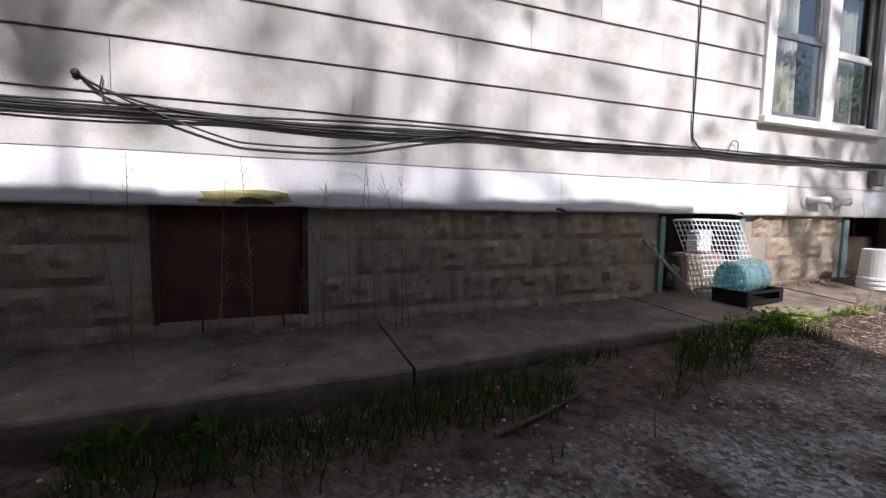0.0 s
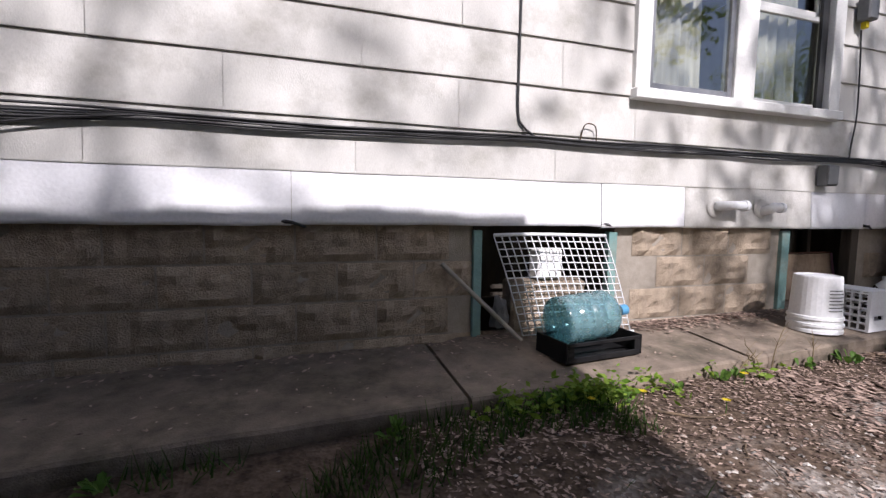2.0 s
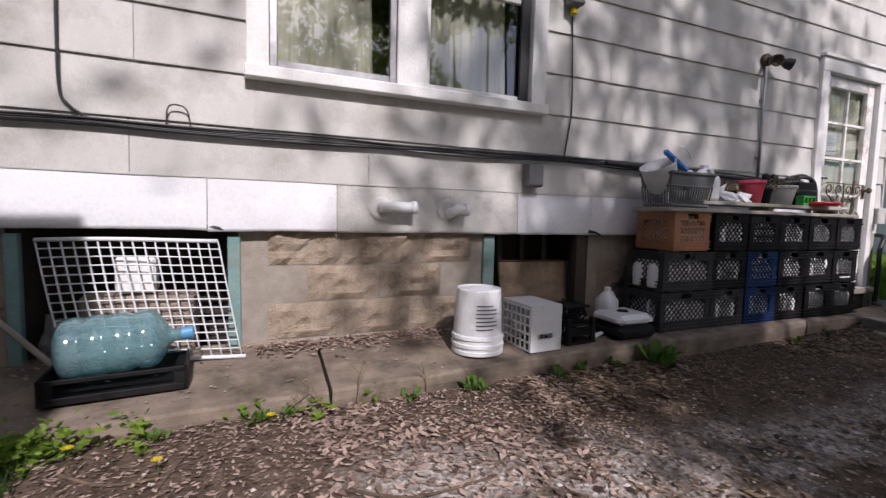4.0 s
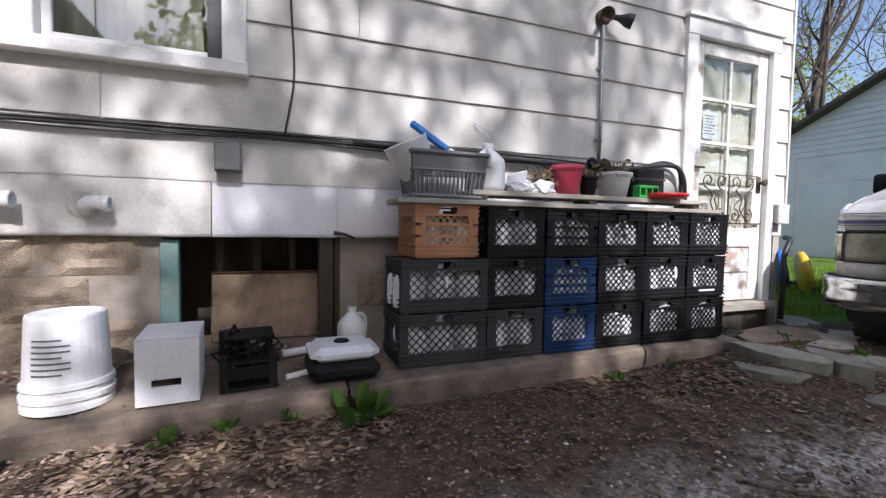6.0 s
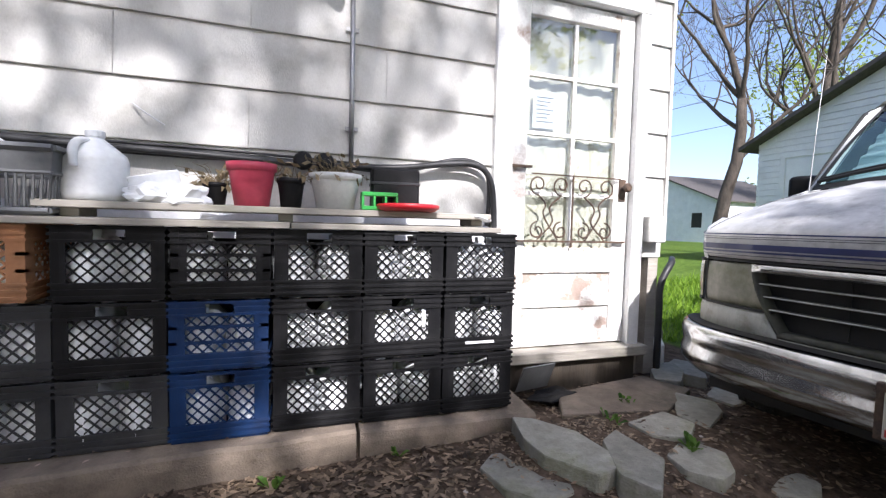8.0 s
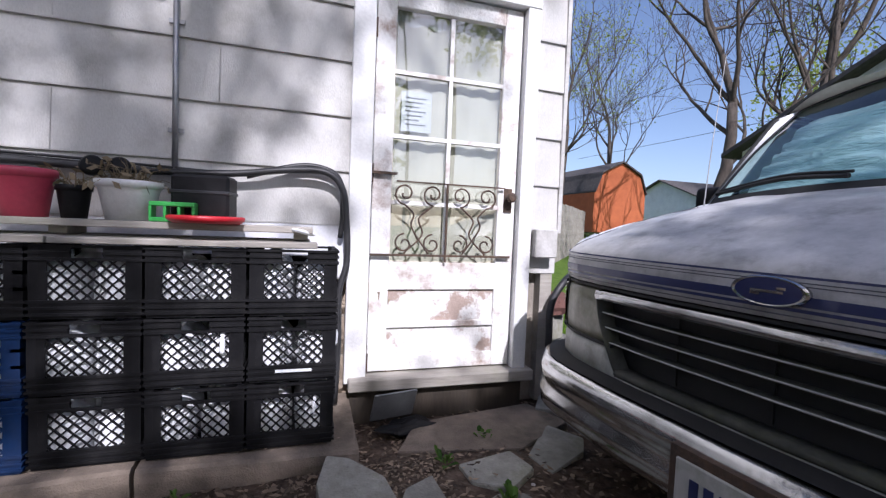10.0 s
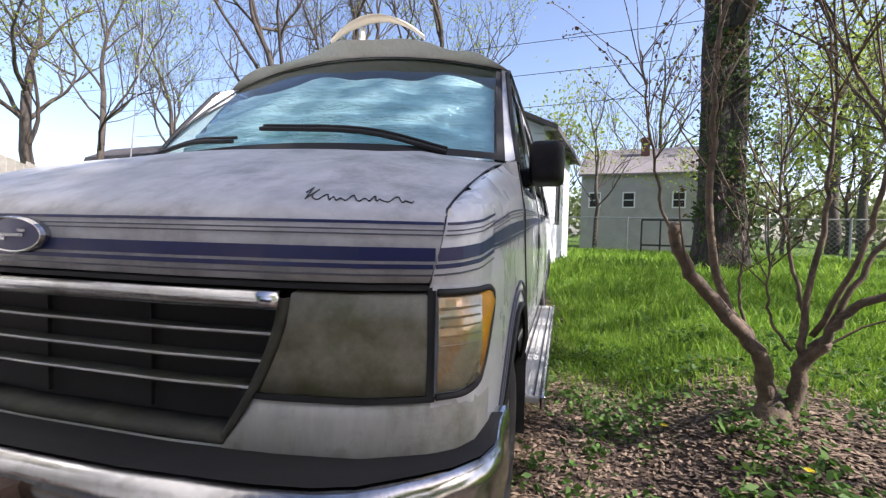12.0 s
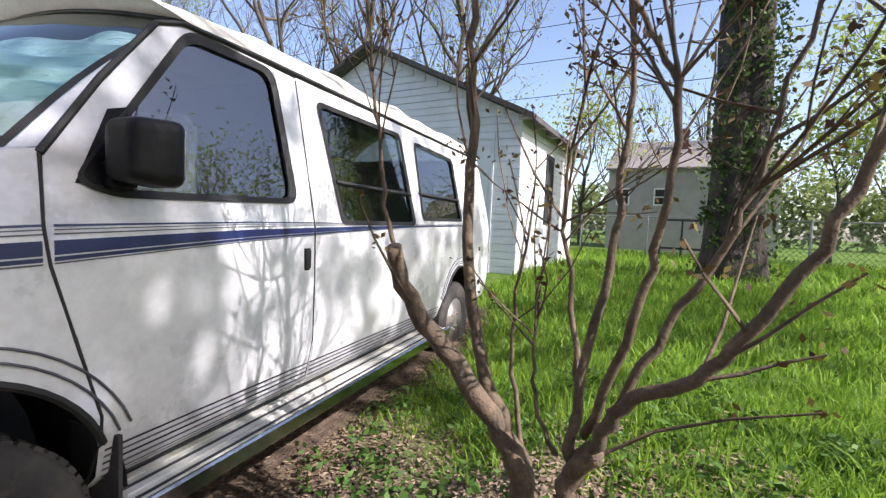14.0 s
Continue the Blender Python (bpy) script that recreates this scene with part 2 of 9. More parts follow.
def smooth_path(pts, n=6):
    """Catmull-Rom points through pts."""
    p = [Vector(q) for q in pts]
    p = [p[0] * 2 - p[1]] + p + [p[-1] * 2 - p[-2]]
    out = []
    for i in range(1, len(p) - 2):
        for k in range(n):
            t = k / n
            a, b, c, d = p[i - 1], p[i], p[i + 1], p[i + 2]
            out.append(0.5 * ((2 * b) + (c - a) * t + (2 * a - 5 * b + 4 * c - d) * t * t + (3 * b - a - 3 * c + d) * t ** 3))
    out.append(p[-2])
    return out


def lathe(bm, profile, seg=20, m=None):
    """A turned form from (radius, height) pairs round z."""
    rings = []
    for r, z in profile:
        ring = [Vector((r * math.cos(2 * math.pi * k / seg), r * math.sin(2 * math.pi * k / seg), z)) for k in range(seg)]
        rings.append([bm.verts.new(m @ v if m is not None else v) for v in ring])
    for a, b in zip(rings, rings[1:]):
        for k in range(seg):
            bm.faces.new((a[k], a[(k + 1) % seg], b[(k + 1) % seg], b[k]))
    if profile[0][0] > 0:
        bm.faces.new(rings[0][::-1])
    if profile[-1][0] > 0:
        bm.faces.new(rings[-1])
    return bm


def lerp_table(table, x):
    if x <= table[0][0]:
        return table[0][1]
    for (a, u), (b, v) in zip(table, table[1:]):
        if x <= b:
            return u + (v - u) * (x - a) / (b - a)
    return table[-1][1]


# ---- ground ----
EDGE_Y = [(-8, 1.9), (-0.7, 2.0), (0.8, 2.05), (2, 2.12), (3.2, 2.15), (4.6, 2.2), (6.2, 2.27), (7, 2.26), (8.4, 2.33), (9.25, 2.32)]
EDGE_Z = [(-8, 0.06), (0, 0.10), (1.5, 0.115), (3.2, 0.135), (4.6, 0.155), (6, 0.18), (7, 0.2), (9.3, 0.19)]
FOOT_Z = [(-8, -0.08), (0, -0.03), (2, 0.04), (3, 0.07), (5, 0.07), (8, 0.07), (9.5, 0.08), (10.6, 0.08), (12, 0.0), (16, 0.2), (19, 0.4), (26, 0.46), (34, 0.4)]
VAN_Z = [(-8, -0.1), (0, -0.06), (3, -0.02), (6, -0.02), (9, -0.06), (11, -0.1), (13, -0.08), (15, 0.06), (18.2, 0.34), (22, 0.43), (27, 0.46), (34, 0.4)]


LAWN_Z = [(9.6, -0.08), (10.6, -0.07), (11.3, 0.02), (12.2, 0.18), (14, 0.22), (16, 0.27), (18.2, 0.35), (22, 0.43), (27, 0.46), (34, 0.4)]


def ground_z(x, y):
    a, b = lerp_table(FOOT_Z, x), lerp_table(VAN_Z, x)
    t = min(1.0, max(0.0, (y - 0.6) / 1.6))
    z = b + (a - b) * t * t * (3 - 2 * t)
    s = min(1.0, max(0.0, (0.15 - y) / 0.75))
    if x > 9.6:
        z += (lerp_table(LAWN_Z, x) - z) * s * s * (3 - 2 * s)
    near = max(0.0, 1 - math.hypot(x - 7, y) / 14)
    z += 0.085 * math.exp(-(((x - 9.6) / 0.75) ** 2) - (((y - 2.0) / 0.42) ** 2))
    return z + near * (0.02 * noise.noise((x * 1.1, y * 1.1, 0)) + 0.012 * noise.noise((x * 4, y * 4, 3)))


def axis(lo, hi, fine_lo, fine_hi, fine, coarse):
    out, v = [], lo
    while v < hi:
        out.append(v)
        d = 0 if fine_lo <= v <= fine_hi else min(abs(v - fine_lo), abs(v - fine_hi))
        v += min(coarse, fine + d * 0.25)
    return out + [hi]

def lawn_amount(x, y):
    n = 0.25 * noise.noise((x * 1.7, y * 1.7, 5)) + 0.2 * noise.noise((x * 5, y * 5, 8))
    a = (x - lerp_table([(-1.9, 10.9), (-1.1, 12.15)], y) - max(0, y + 0.2) * 0.6) / 0.9 - 0.4
    b = (0.42 + (x - 11) * 0.125 - y) / 0.3 if x < 16.5 else 1
    c = (math.hypot(x - 12.1, y + 0.6) - 0.2) / 0.7
    if x > 16 or (y > 2.9 and x > 11.5):
        b = 1
    if y > 2.9 and x > 11.0:
        a = (x - 11.0) / 0.6
    return min(1, max(0, min(a, b, c) + n + 0.3))


def ground_material():
    m = bpy.data.materials.new("yard_ground")
    m.use_nodes = True
    n, l = m.node_tree.nodes, m.node_tree.links
    p = n["Principled BSDF"]
    geo = n.new("ShaderNodeNewGeometry")

    def tex(scale, detail=6.0):
        t = n.new("ShaderNodeTexNoise")
        t.inputs["Scale"].default_value, t.inputs["Detail"].default_value, t.inputs["Roughness"].default_value = scale, detail, 0.7
        l.new(geo.outputs["Position"], t.inputs["Vector"])
        return t

    def ramp(src, a, b, lo=0.35, hi=0.65):
        c = n.new("ShaderNodeValToRGB")
        c.color_ramp.elements[0].position, c.color_ramp.elements[1].position = lo, hi
        c.color_ramp.elements[0].color, c.color_ramp.elements[1].color = (*a, 1), (*b, 1)
        l.new(src, c.inputs["Fac"])
        return c.outputs["Color"]

    def mix(f, a, b):
        x = n.new("ShaderNodeMix")
        x.data_type = "RGBA"
        l.new(f, x.inputs["Factor"])
        l.new(a, x.inputs["A"])
        l.new(b, x.inputs["B"])
        return x.outputs["Result"]

    vor = n.new("ShaderNodeTexVoronoi")
    vor.inputs["Scale"].default_value = 55.0
    l.new(geo.outputs["Position"], vor.inputs["Vector"])
    sep = n.new("ShaderNodeSeparateColor")
    l.new(vor.outputs["Color"], sep.inputs["Color"])
    gravel = ramp(sep.outputs["Red"], (0.17, 0.155, 0.14), (0.62, 0.57, 0.52), 0.0, 1.0)
    dirt = ramp(tex(14).outputs["Fac"], (0.045, 0.032, 0.024), (0.15, 0.11, 0.082))
    grass = ramp(tex(9).outputs["Fac"], (0.05, 0.095, 0.015), (0.12, 0.19, 0.035))
    base = mix(ramp(tex(1.6).outputs["Fac"], (0, 0, 0), (1, 1, 1), 0.42, 0.58), gravel, dirt)
    at = n.new("ShaderNodeAttribute")
    at.attribute_name = "lawn"
    soil = n.new("ShaderNodeAttribute")
    soil.attribute_name = "soil"
    base = mix(soil.outputs["Fac"], base, dirt)
    l.new(mix(at.outputs["Fac"], base, grass), p.inputs["Base Color"])
    p.inputs["Roughness"].default_value = 1.0
    p.inputs["Specular IOR Level"].default_value = 0.1
    bp = n.new("ShaderNodeBump")
    bp.inputs["Strength"].default_value, bp.inputs["Distance"].default_value = 0.6, 0.012
    l.new(vor.outputs["Distance"], bp.inputs["Height"])
    l.new(bp.outputs["Normal"], p.inputs["Normal"])
    return m


def soil_amount(x, y):
    e = lerp_table(EDGE_Y, x)
    a = 1 - (e - y - 0.55) / 0.35
    if 3.0 < x < 5.5:
        a -= 0.45
    a += 0.35 * min(1, max(0, (x - 5.4) / 0.8))
    if x > 8.2:
        a = max(a, (x - 8.2) / 1.5)
    # near end: extra soil darkens the ground that lies in shade
    if x < 3:
        a = a * 0.7 + 0.25
    return min(1, max(0, a + 0.5 * noise.noise((x * 2, y * 2, 1))))


def build_ground():
    xs = axis(-400, 600, -2, 15, 0.10, 60)
    ys = axis(-500, 500, -2.2, 2.9, 0.10, 60)
    bm = bmesh.new()
    la, so = bm.verts.layers.float.new("lawn"), bm.verts.layers.float.new("soil")
    grid = []
    for x in xs:
        row = []
        for y in ys:
            v = bm.verts.new((x, y, ground_z(x, y) if abs(x) < 60 and abs(y) < 60 else 0.4))
            v[la], v[so] = lawn_amount(x, y), soil_amount(x, y)
            row.append(v)
        grid.append(row)
    for a, b in zip(grid, grid[1:]):
        for k in range(len(ys) - 1):
            bm.faces.new((a[k], b[k], b[k + 1], a[k + 1]))
    g = link("ground", bm, ground_material(), smooth=True)
    tagged(g, "gravel drive, leaf-strewn dirt and green spring lawn", "ground", kind="structure")


build_ground()


# ---- house ----
WALL_Y, FOUND_Y = 2.85, 2.885
HX0, HX1, HY1, HTOP = -9.0, 10.51, 9.0, 5.2
COURSES = [1.145 + 0.284 * k for k in range(15)]
WIN = (4.25, 6.15, 1.69, 3.25)
DOOR = (9.24, 10.31, 0.30, 2.57)

house = tagged(new("wall_south"), "weathered off-white lapped siding wall over a block foundation", "wall", kind="structure")


def cut(spans, a, b):
    out = []
    for u, v in spans:
        if b <= u or a >= v:
            out.append((u, v))
        else:
            if a > u:
                out.append((u, a))
            if b < v:
                out.append((b, v))
    return out


# sheathing with the openings cut through it
bm = bmesh.new()
for (x0, x1, z0, z1) in ((HX0, 4.3, 0.88, HTOP), (4.3, 6.1, 0.88, 1.74), (4.3, 6.1, 3.2, HTOP), (6.1, 9.33, 0.88, HTOP), (9.33, 10.24, 2.46, HTOP), (10.24, HX1, 0.9, HTOP)):
    box(bm, x0, x1, 2.868, 3.02, z0, z1)
part("sheathing", bm, M_SIDING, house)
for name, b, lab in (("wall_east", (HX1 - 0.15, HX1, 3.021, HY1, 0.0, HTOP), "plain side wall of the old house"), ("wall_west", (HX0, HX0 + 0.15, 3.021, HY1, 0.0, HTOP), "plain end wall of the old house"), ("wall_north", (HX0, HX1, HY1, HY1 + 0.15, 0.0, HTOP), "plain back wall of the old house")):
    tagged(link(name, boxes(b), M_SIDING), lab, "wall", kind="structure")
tagged(link("ceiling", boxes((HX0 - 0.3, HX1 + 0.3, 2.6, HY1 + 0.3, HTOP + 0.002, HTOP + 0.2)), M_DARKWOOD), "plain dark cover over the old house", "ceiling", kind="structure")
tagged(link("floor", boxes((HX0 + 0.15, HX1 - 0.15, 3.3, HY1, 0.3, 0.34)), M_DARKWOOD), "dark boards inside the old house", "floor", kind="structure")

SHINGLES = {}


def shingle(x0, x1, z0, z1):
    key = (round(x1 - x0, 3), round(z1 - z0, 3))
    if key not in SHINGLES:
        w, h = key
        bm = bmesh.new()
        n = max(1, round(w / 0.4))
        rows = []
        for i in range(n + 1):
            x = w * i / n
            wob = 0.0015 * math.sin(i * 2.1 + w * 9)
            rows.append([bm.verts.new((x, y, z)) for y, z in ((0.018 - 0.0, h + 0.02), (0.0 + 0.010, h - 0.004), (-0.004 + wob, 0.006 + wob), (-0.003 + wob, wob), (0.014, wob))])
        for a, b in zip(rows, rows[1:]):
            for k in range(4):
                bm.faces.new((a[k], a[k + 1], b[k + 1], b[k]))
        me = bpy.data.meshes.new("shingle")
        bm.normal_update()
        bm.to_mesh(me)
        bm.free()
        me.materials.append(M_SIDING)
        SHINGLES[key] = me
    ob = new("shingle", SHINGLES[key])
    ob.location = (x0, WALL_Y, z0)
    ob.parent = house
    return ob


def build_siding():
    rng = random.Random(4)
    for k, z in enumerate(COURSES[:-1]):
        spans = [(HX0, HX1)]
        z1 = COURSES[k + 1]
        if z1 > WIN[2] + 0.05 and z < WIN[3] - 0.05:
            spans = cut(spans, WIN[0] + 0.02, WIN[1] - 0.02)
        if z < DOOR[3] - 0.05:
            spans = cut(spans, DOOR[0] + 0.01, DOOR[1] - 0.01)
        off = (0.61 * (k % 2)) + rng.random() * 0.2
        for a, b in spans:
            x = a
            first = 1.22 - ((a - off) % 1.22)
            step = first if first > 0.12 else first + 1.22
            while x < b - 0.001:
                e = min(b, x + step)
                if b - e < 0.1:
                    e = b
                shingle(x, e - 0.003, z, z1)
                x, step = e, 1.22


def build_flashing():
    rng = random.Random(7)
    for x0, x1, mat, low in ((HX0, -3.4, M_FLASH, 0.865), (-3.4, -0.3, M_FLASH, 0.862), (-0.3, 2.156, M_FLASH, 0.862), (2.16, 4.05, M_FLASH, 0.868), (4.054, 4.734, M_FLASH, 0.862), (4.738, 5.975, M_FLASHGREY, 0.858), (5.98, 6.62, M_FLASH, 0.857), (6.624, 9.235, M_FLASH, 0.862)):
        bm = bmesh.new()
        n = max(3, int((x1 - x0) / 0.06))
        cols = []
        for i in range(n + 1):
            x = x0 + (x1 - x0) * i / n
            w = 0.010 * noise.noise((x * 2.3, 1.0, 0)) + 0.004 * noise.noise((x * 9, 4.0, 0))
            d = 0.012 * noise.noise((x * 1.3, 7.0, 0))
            cols.append([bm.verts.new(q) for q in ((x, 2.853, 1.16), (x, 2.843 + d * 0.3, 1.02), (x, 2.836 + d, low + 0.02 + w), (x, 2.84 + d, low + w), (x, 2.852 + d, low + w), (x, 2.862, 1.1))])
        for a, b in zip(cols, cols[1:]):
            for k in range(5):
                bm.faces.new((a[k], a[k + 1], b[k + 1], b[k]))
        part("flashing_sheet", bm, mat, house, "weathered grey skirt sheet" if mat == M_FLASHGREY else "white metal skirt sheet with a wavy edge", smooth=True)
    # torn dark flaps at the sheet joints
    for x in (2.13, 4.07, 6.62):
        bm = bmesh.new()
        tube(bm, [(x - 0.02, 2.845, 0.885), (x + 0.03, 2.83, 0.88), (x + 0.1, 2.85, 0.855)], 0.012, 5, 0.006)
        part("torn_felt", bm, M_CABLE, house)


FOUND_OPEN = [(-0.46, 0.36), (3.19, 4.2), (5.745, 6.64)]


def build_foundation():
    f = tagged(new("foundation"), "rock-faced concrete block foundation with open vents", "foundation", kind="structure")
    bm = bmesh.new()
    for a, b in ((HX0, -0.46), (0.36, 3.19), (4.2, 5.745), (6.64, 9.3)):
        box(bm, a, b, 2.9, 3.1, -0.4, 0.88)
    for a, b in FOUND_OPEN:
        box(bm, a, b, 2.9, 3.1, -0.4, 0.12)
    box(bm, 9.3, HX1, 2.95, 3.1, -0.4, 0.9)
    part("mortar_core", bm, M_MORTAR, f)
    meshes = []
    rng = random.Random(11)
    for v in range(9):
        bm = bmesh.new()
        w, h = 0.425, 0.208
        nx, nz = 9, 5
        g = []
        for i in range(nx + 1):
            col = []
            for j in range(nz + 1):
                u, t = i / nx, j / nz
                edge = min(u, 1 - u, (t) * h / w * 2, (1 - t) * h / w * 2)
                bulge = min(1, edge / 0.11)
                y = -0.004 - bulge * (0.014 + 0.036 * noise.noise((u * 2.6 + v * 7, t * 1.8, v)) + 0.022 * noise.noise((u * 7 + v * 3, t * 4, v + 9)))
                col.append(bm.verts.new((u * w, y, t * h)))
            g.append(col)
        for a, b in zip(g, g[1:]):
            for j in range(nz):
                bm.faces.new((a[j], b[j], b[j + 1], a[j + 1]))
        me = bpy.data.meshes.new("block")
        bm.normal_update()
        bm.to_mesh(me)
        bm.free()
        me.materials.append(M_BLOCK)
        meshes.append(me)
    for c in range(4):
        z = 0.225 + (c - 1) * 0.22
        x = -5.0 + (0.2175 if c % 2 else 0)
        while x < 9.2:
            mid = x + 0.21
            # clip the run at the openings
            if all(not (a - 0.36 < x and x + 0.425 < b + 0.36 and a - 0.16 < mid < b + 0.16) for a, b in FOUND_OPEN) or c == 0:
                ob = new("block", rng.choice(meshes))
                ob.location = (x, 2.9, z)
                ob.parent = f
                s0, s1 = x, x + 0.425
                for a, b in FOUND_OPEN:
                    if c and s0 < a < s1:
                        s1 = a
                    if c and s0 < b < s1:
                        s0 = b
                ob.location.x = s0
                ob.scale = (max(0.1, (s1 - s0)) / 0.425, 1, 1 if c < 3 else 0.98)
            x += 0.435
    # vents: frames, dark boards and the sunken backs
    for i, (a, b) in enumerate(FOUND_OPEN):
        v = tagged(new(f"vent_{i + 1}"), ("boarded red-brown foundation opening", "open foundation vent with teal wooden frame", "open foundation vent with dark boards and teal post")[i], "vent", kind="structure")
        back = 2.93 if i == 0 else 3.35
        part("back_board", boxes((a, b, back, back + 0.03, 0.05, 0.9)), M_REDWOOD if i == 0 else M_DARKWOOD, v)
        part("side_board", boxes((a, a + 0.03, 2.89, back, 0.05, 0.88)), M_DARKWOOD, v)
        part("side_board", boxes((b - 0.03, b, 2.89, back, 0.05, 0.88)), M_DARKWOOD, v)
        if i == 1:
            part("frame_post", boxes((b - 0.055, b + 0.01, 2.868, 2.92, 0.16, 0.83), bevel=0.004), M_TEAL, v, "teal painted post")
            part("frame_post", boxes((a - 0.005, a + 0.05, 2.87, 2.92, 0.16, 0.84), bevel=0.004), M_TEAL, v, "teal painted post")
            part("sill", boxes((a, b, 2.87, 3.0, 0.13, 0.19)), M_CONC, v)
        if i == 2:
            part("frame_post", boxes((a - 0.01, a + 0.075, 2.872, 2.93, 0.2, 0.84), bevel=0.004), M_TEAL, v, "teal painted post")
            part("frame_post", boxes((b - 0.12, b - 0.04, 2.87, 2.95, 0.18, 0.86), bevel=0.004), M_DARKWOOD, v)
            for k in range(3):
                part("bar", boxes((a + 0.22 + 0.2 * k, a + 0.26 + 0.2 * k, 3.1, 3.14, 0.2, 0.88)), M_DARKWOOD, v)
            part("sill", boxes((a, b, 2.88, 3.2, 0.16, 0.26)), M_CONC, v)


def build_window():
    w = tagged(new("window_1"), "paired white-trimmed windows with cream curtains", "window", kind="structure")
    x0, x1, z0, z1 = WIN
    part("window_trim", boxes((x0, x0 + 0.115, 2.815, 2.89, z0 + 0.07, z1), bevel=0.004), M_WHITE, w)
    part("window_trim", boxes((x1 - 0.115, x1, 2.815, 2.89, z0 + 0.07, z1), bevel=0.004), M_WHITE, w)
    part("window_trim", boxes((5.085, 5.275, 2.818, 2.93, z0 + 0.07, z1), bevel=0.004), M_WHITE, w)
    part("window_trim", boxes((x0 + 0.115, x1 - 0.115, 2.815, 2.89, z1 - 0.12, z1), bevel=0.004), M_WHITE, w)
    part("window_sill", boxes((x0 - 0.01, x1 + 0.01, 2.785, 2.92, z0, z0 + 0.068), bevel=0.006), M_WHITE, w)
    for a, b, deep, mid in ((4.367, 5.083, 2.838, 2.50), (5.277, 6.033, 2.885, 2.46)):
        for (u0, u1, v0, v1, d) in ((a, b, z0 + 0.07, mid, deep), (a, b, mid, z1 - 0.12, deep + 0.03)):
            s = part("sash", boxes((u0, u0 + 0.04, d, d + 0.03, v0, v1), (u1 - 0.04, u1, d, d + 0.03, v0, v1), (u0 + 0.04, u1 - 0.04, d, d + 0.03, v0, v0 + 0.05), (u0 + 0.04, u1 - 0.04, d, d + 0.03, v1 - 0.035, v1), bevel=0.003), M_METAL if deep < 2.86 else M_WHITE, w)
            g = part("pane", boxes((u0 + 0.038, u1 - 0.038, d + 0.012, d + 0.016, v0 + 0.048, v1 - 0.033)), M_PANE, s)
            g.visible_shadow = False
    # reveal and a dark jamb on the deep sash
    part("jamb", boxes((5.965, 6.03, 2.86, 2.883, z0 + 0.07, z1 - 0.12)), M_DKGREYPL, w, "dark sash track")
    rng = random.Random(3)
    for a, b in ((4.38, 4.98), (5.28, 5.93)):
        bm = bmesh.new()
        n = 44
        prev = None
        for i in range(n + 1):
            x = a + (b - a) * i / n
            y = 3.02 + 0.02 * math.sin(i * 0.85) + 0.012 * math.sin(i * 2.1 + a)
            cur = [bm.verts.new((x + 0.06 * (z - 1.8) * (0.5 - i / n), y, z)) for z in (1.72, 2.1, 2.6, 3.2)]
            if prev:
                for k in range(3):
                    bm.faces.new((prev[k], cur[k], cur[k + 1], prev[k + 1]))
            prev = cur
        tagged(link("curtain", bm, M_CURTAIN, smooth=True), "cream curtain hanging in folds behind the window", "curtain", group="curtains")


def scroll(bm, cx, cz, r, turns, start, y, sgn=1):
    pts = []
    for i in range(26):
        a = start + sgn * turns * 2 * math.pi * i / 25
        rr = r * (1 - 0.75 * i / 25)
        pts.append((cx + rr * math.cos(a), y, cz + rr * math.sin(a)))
    tube(bm, pts, 0.0055, 5)


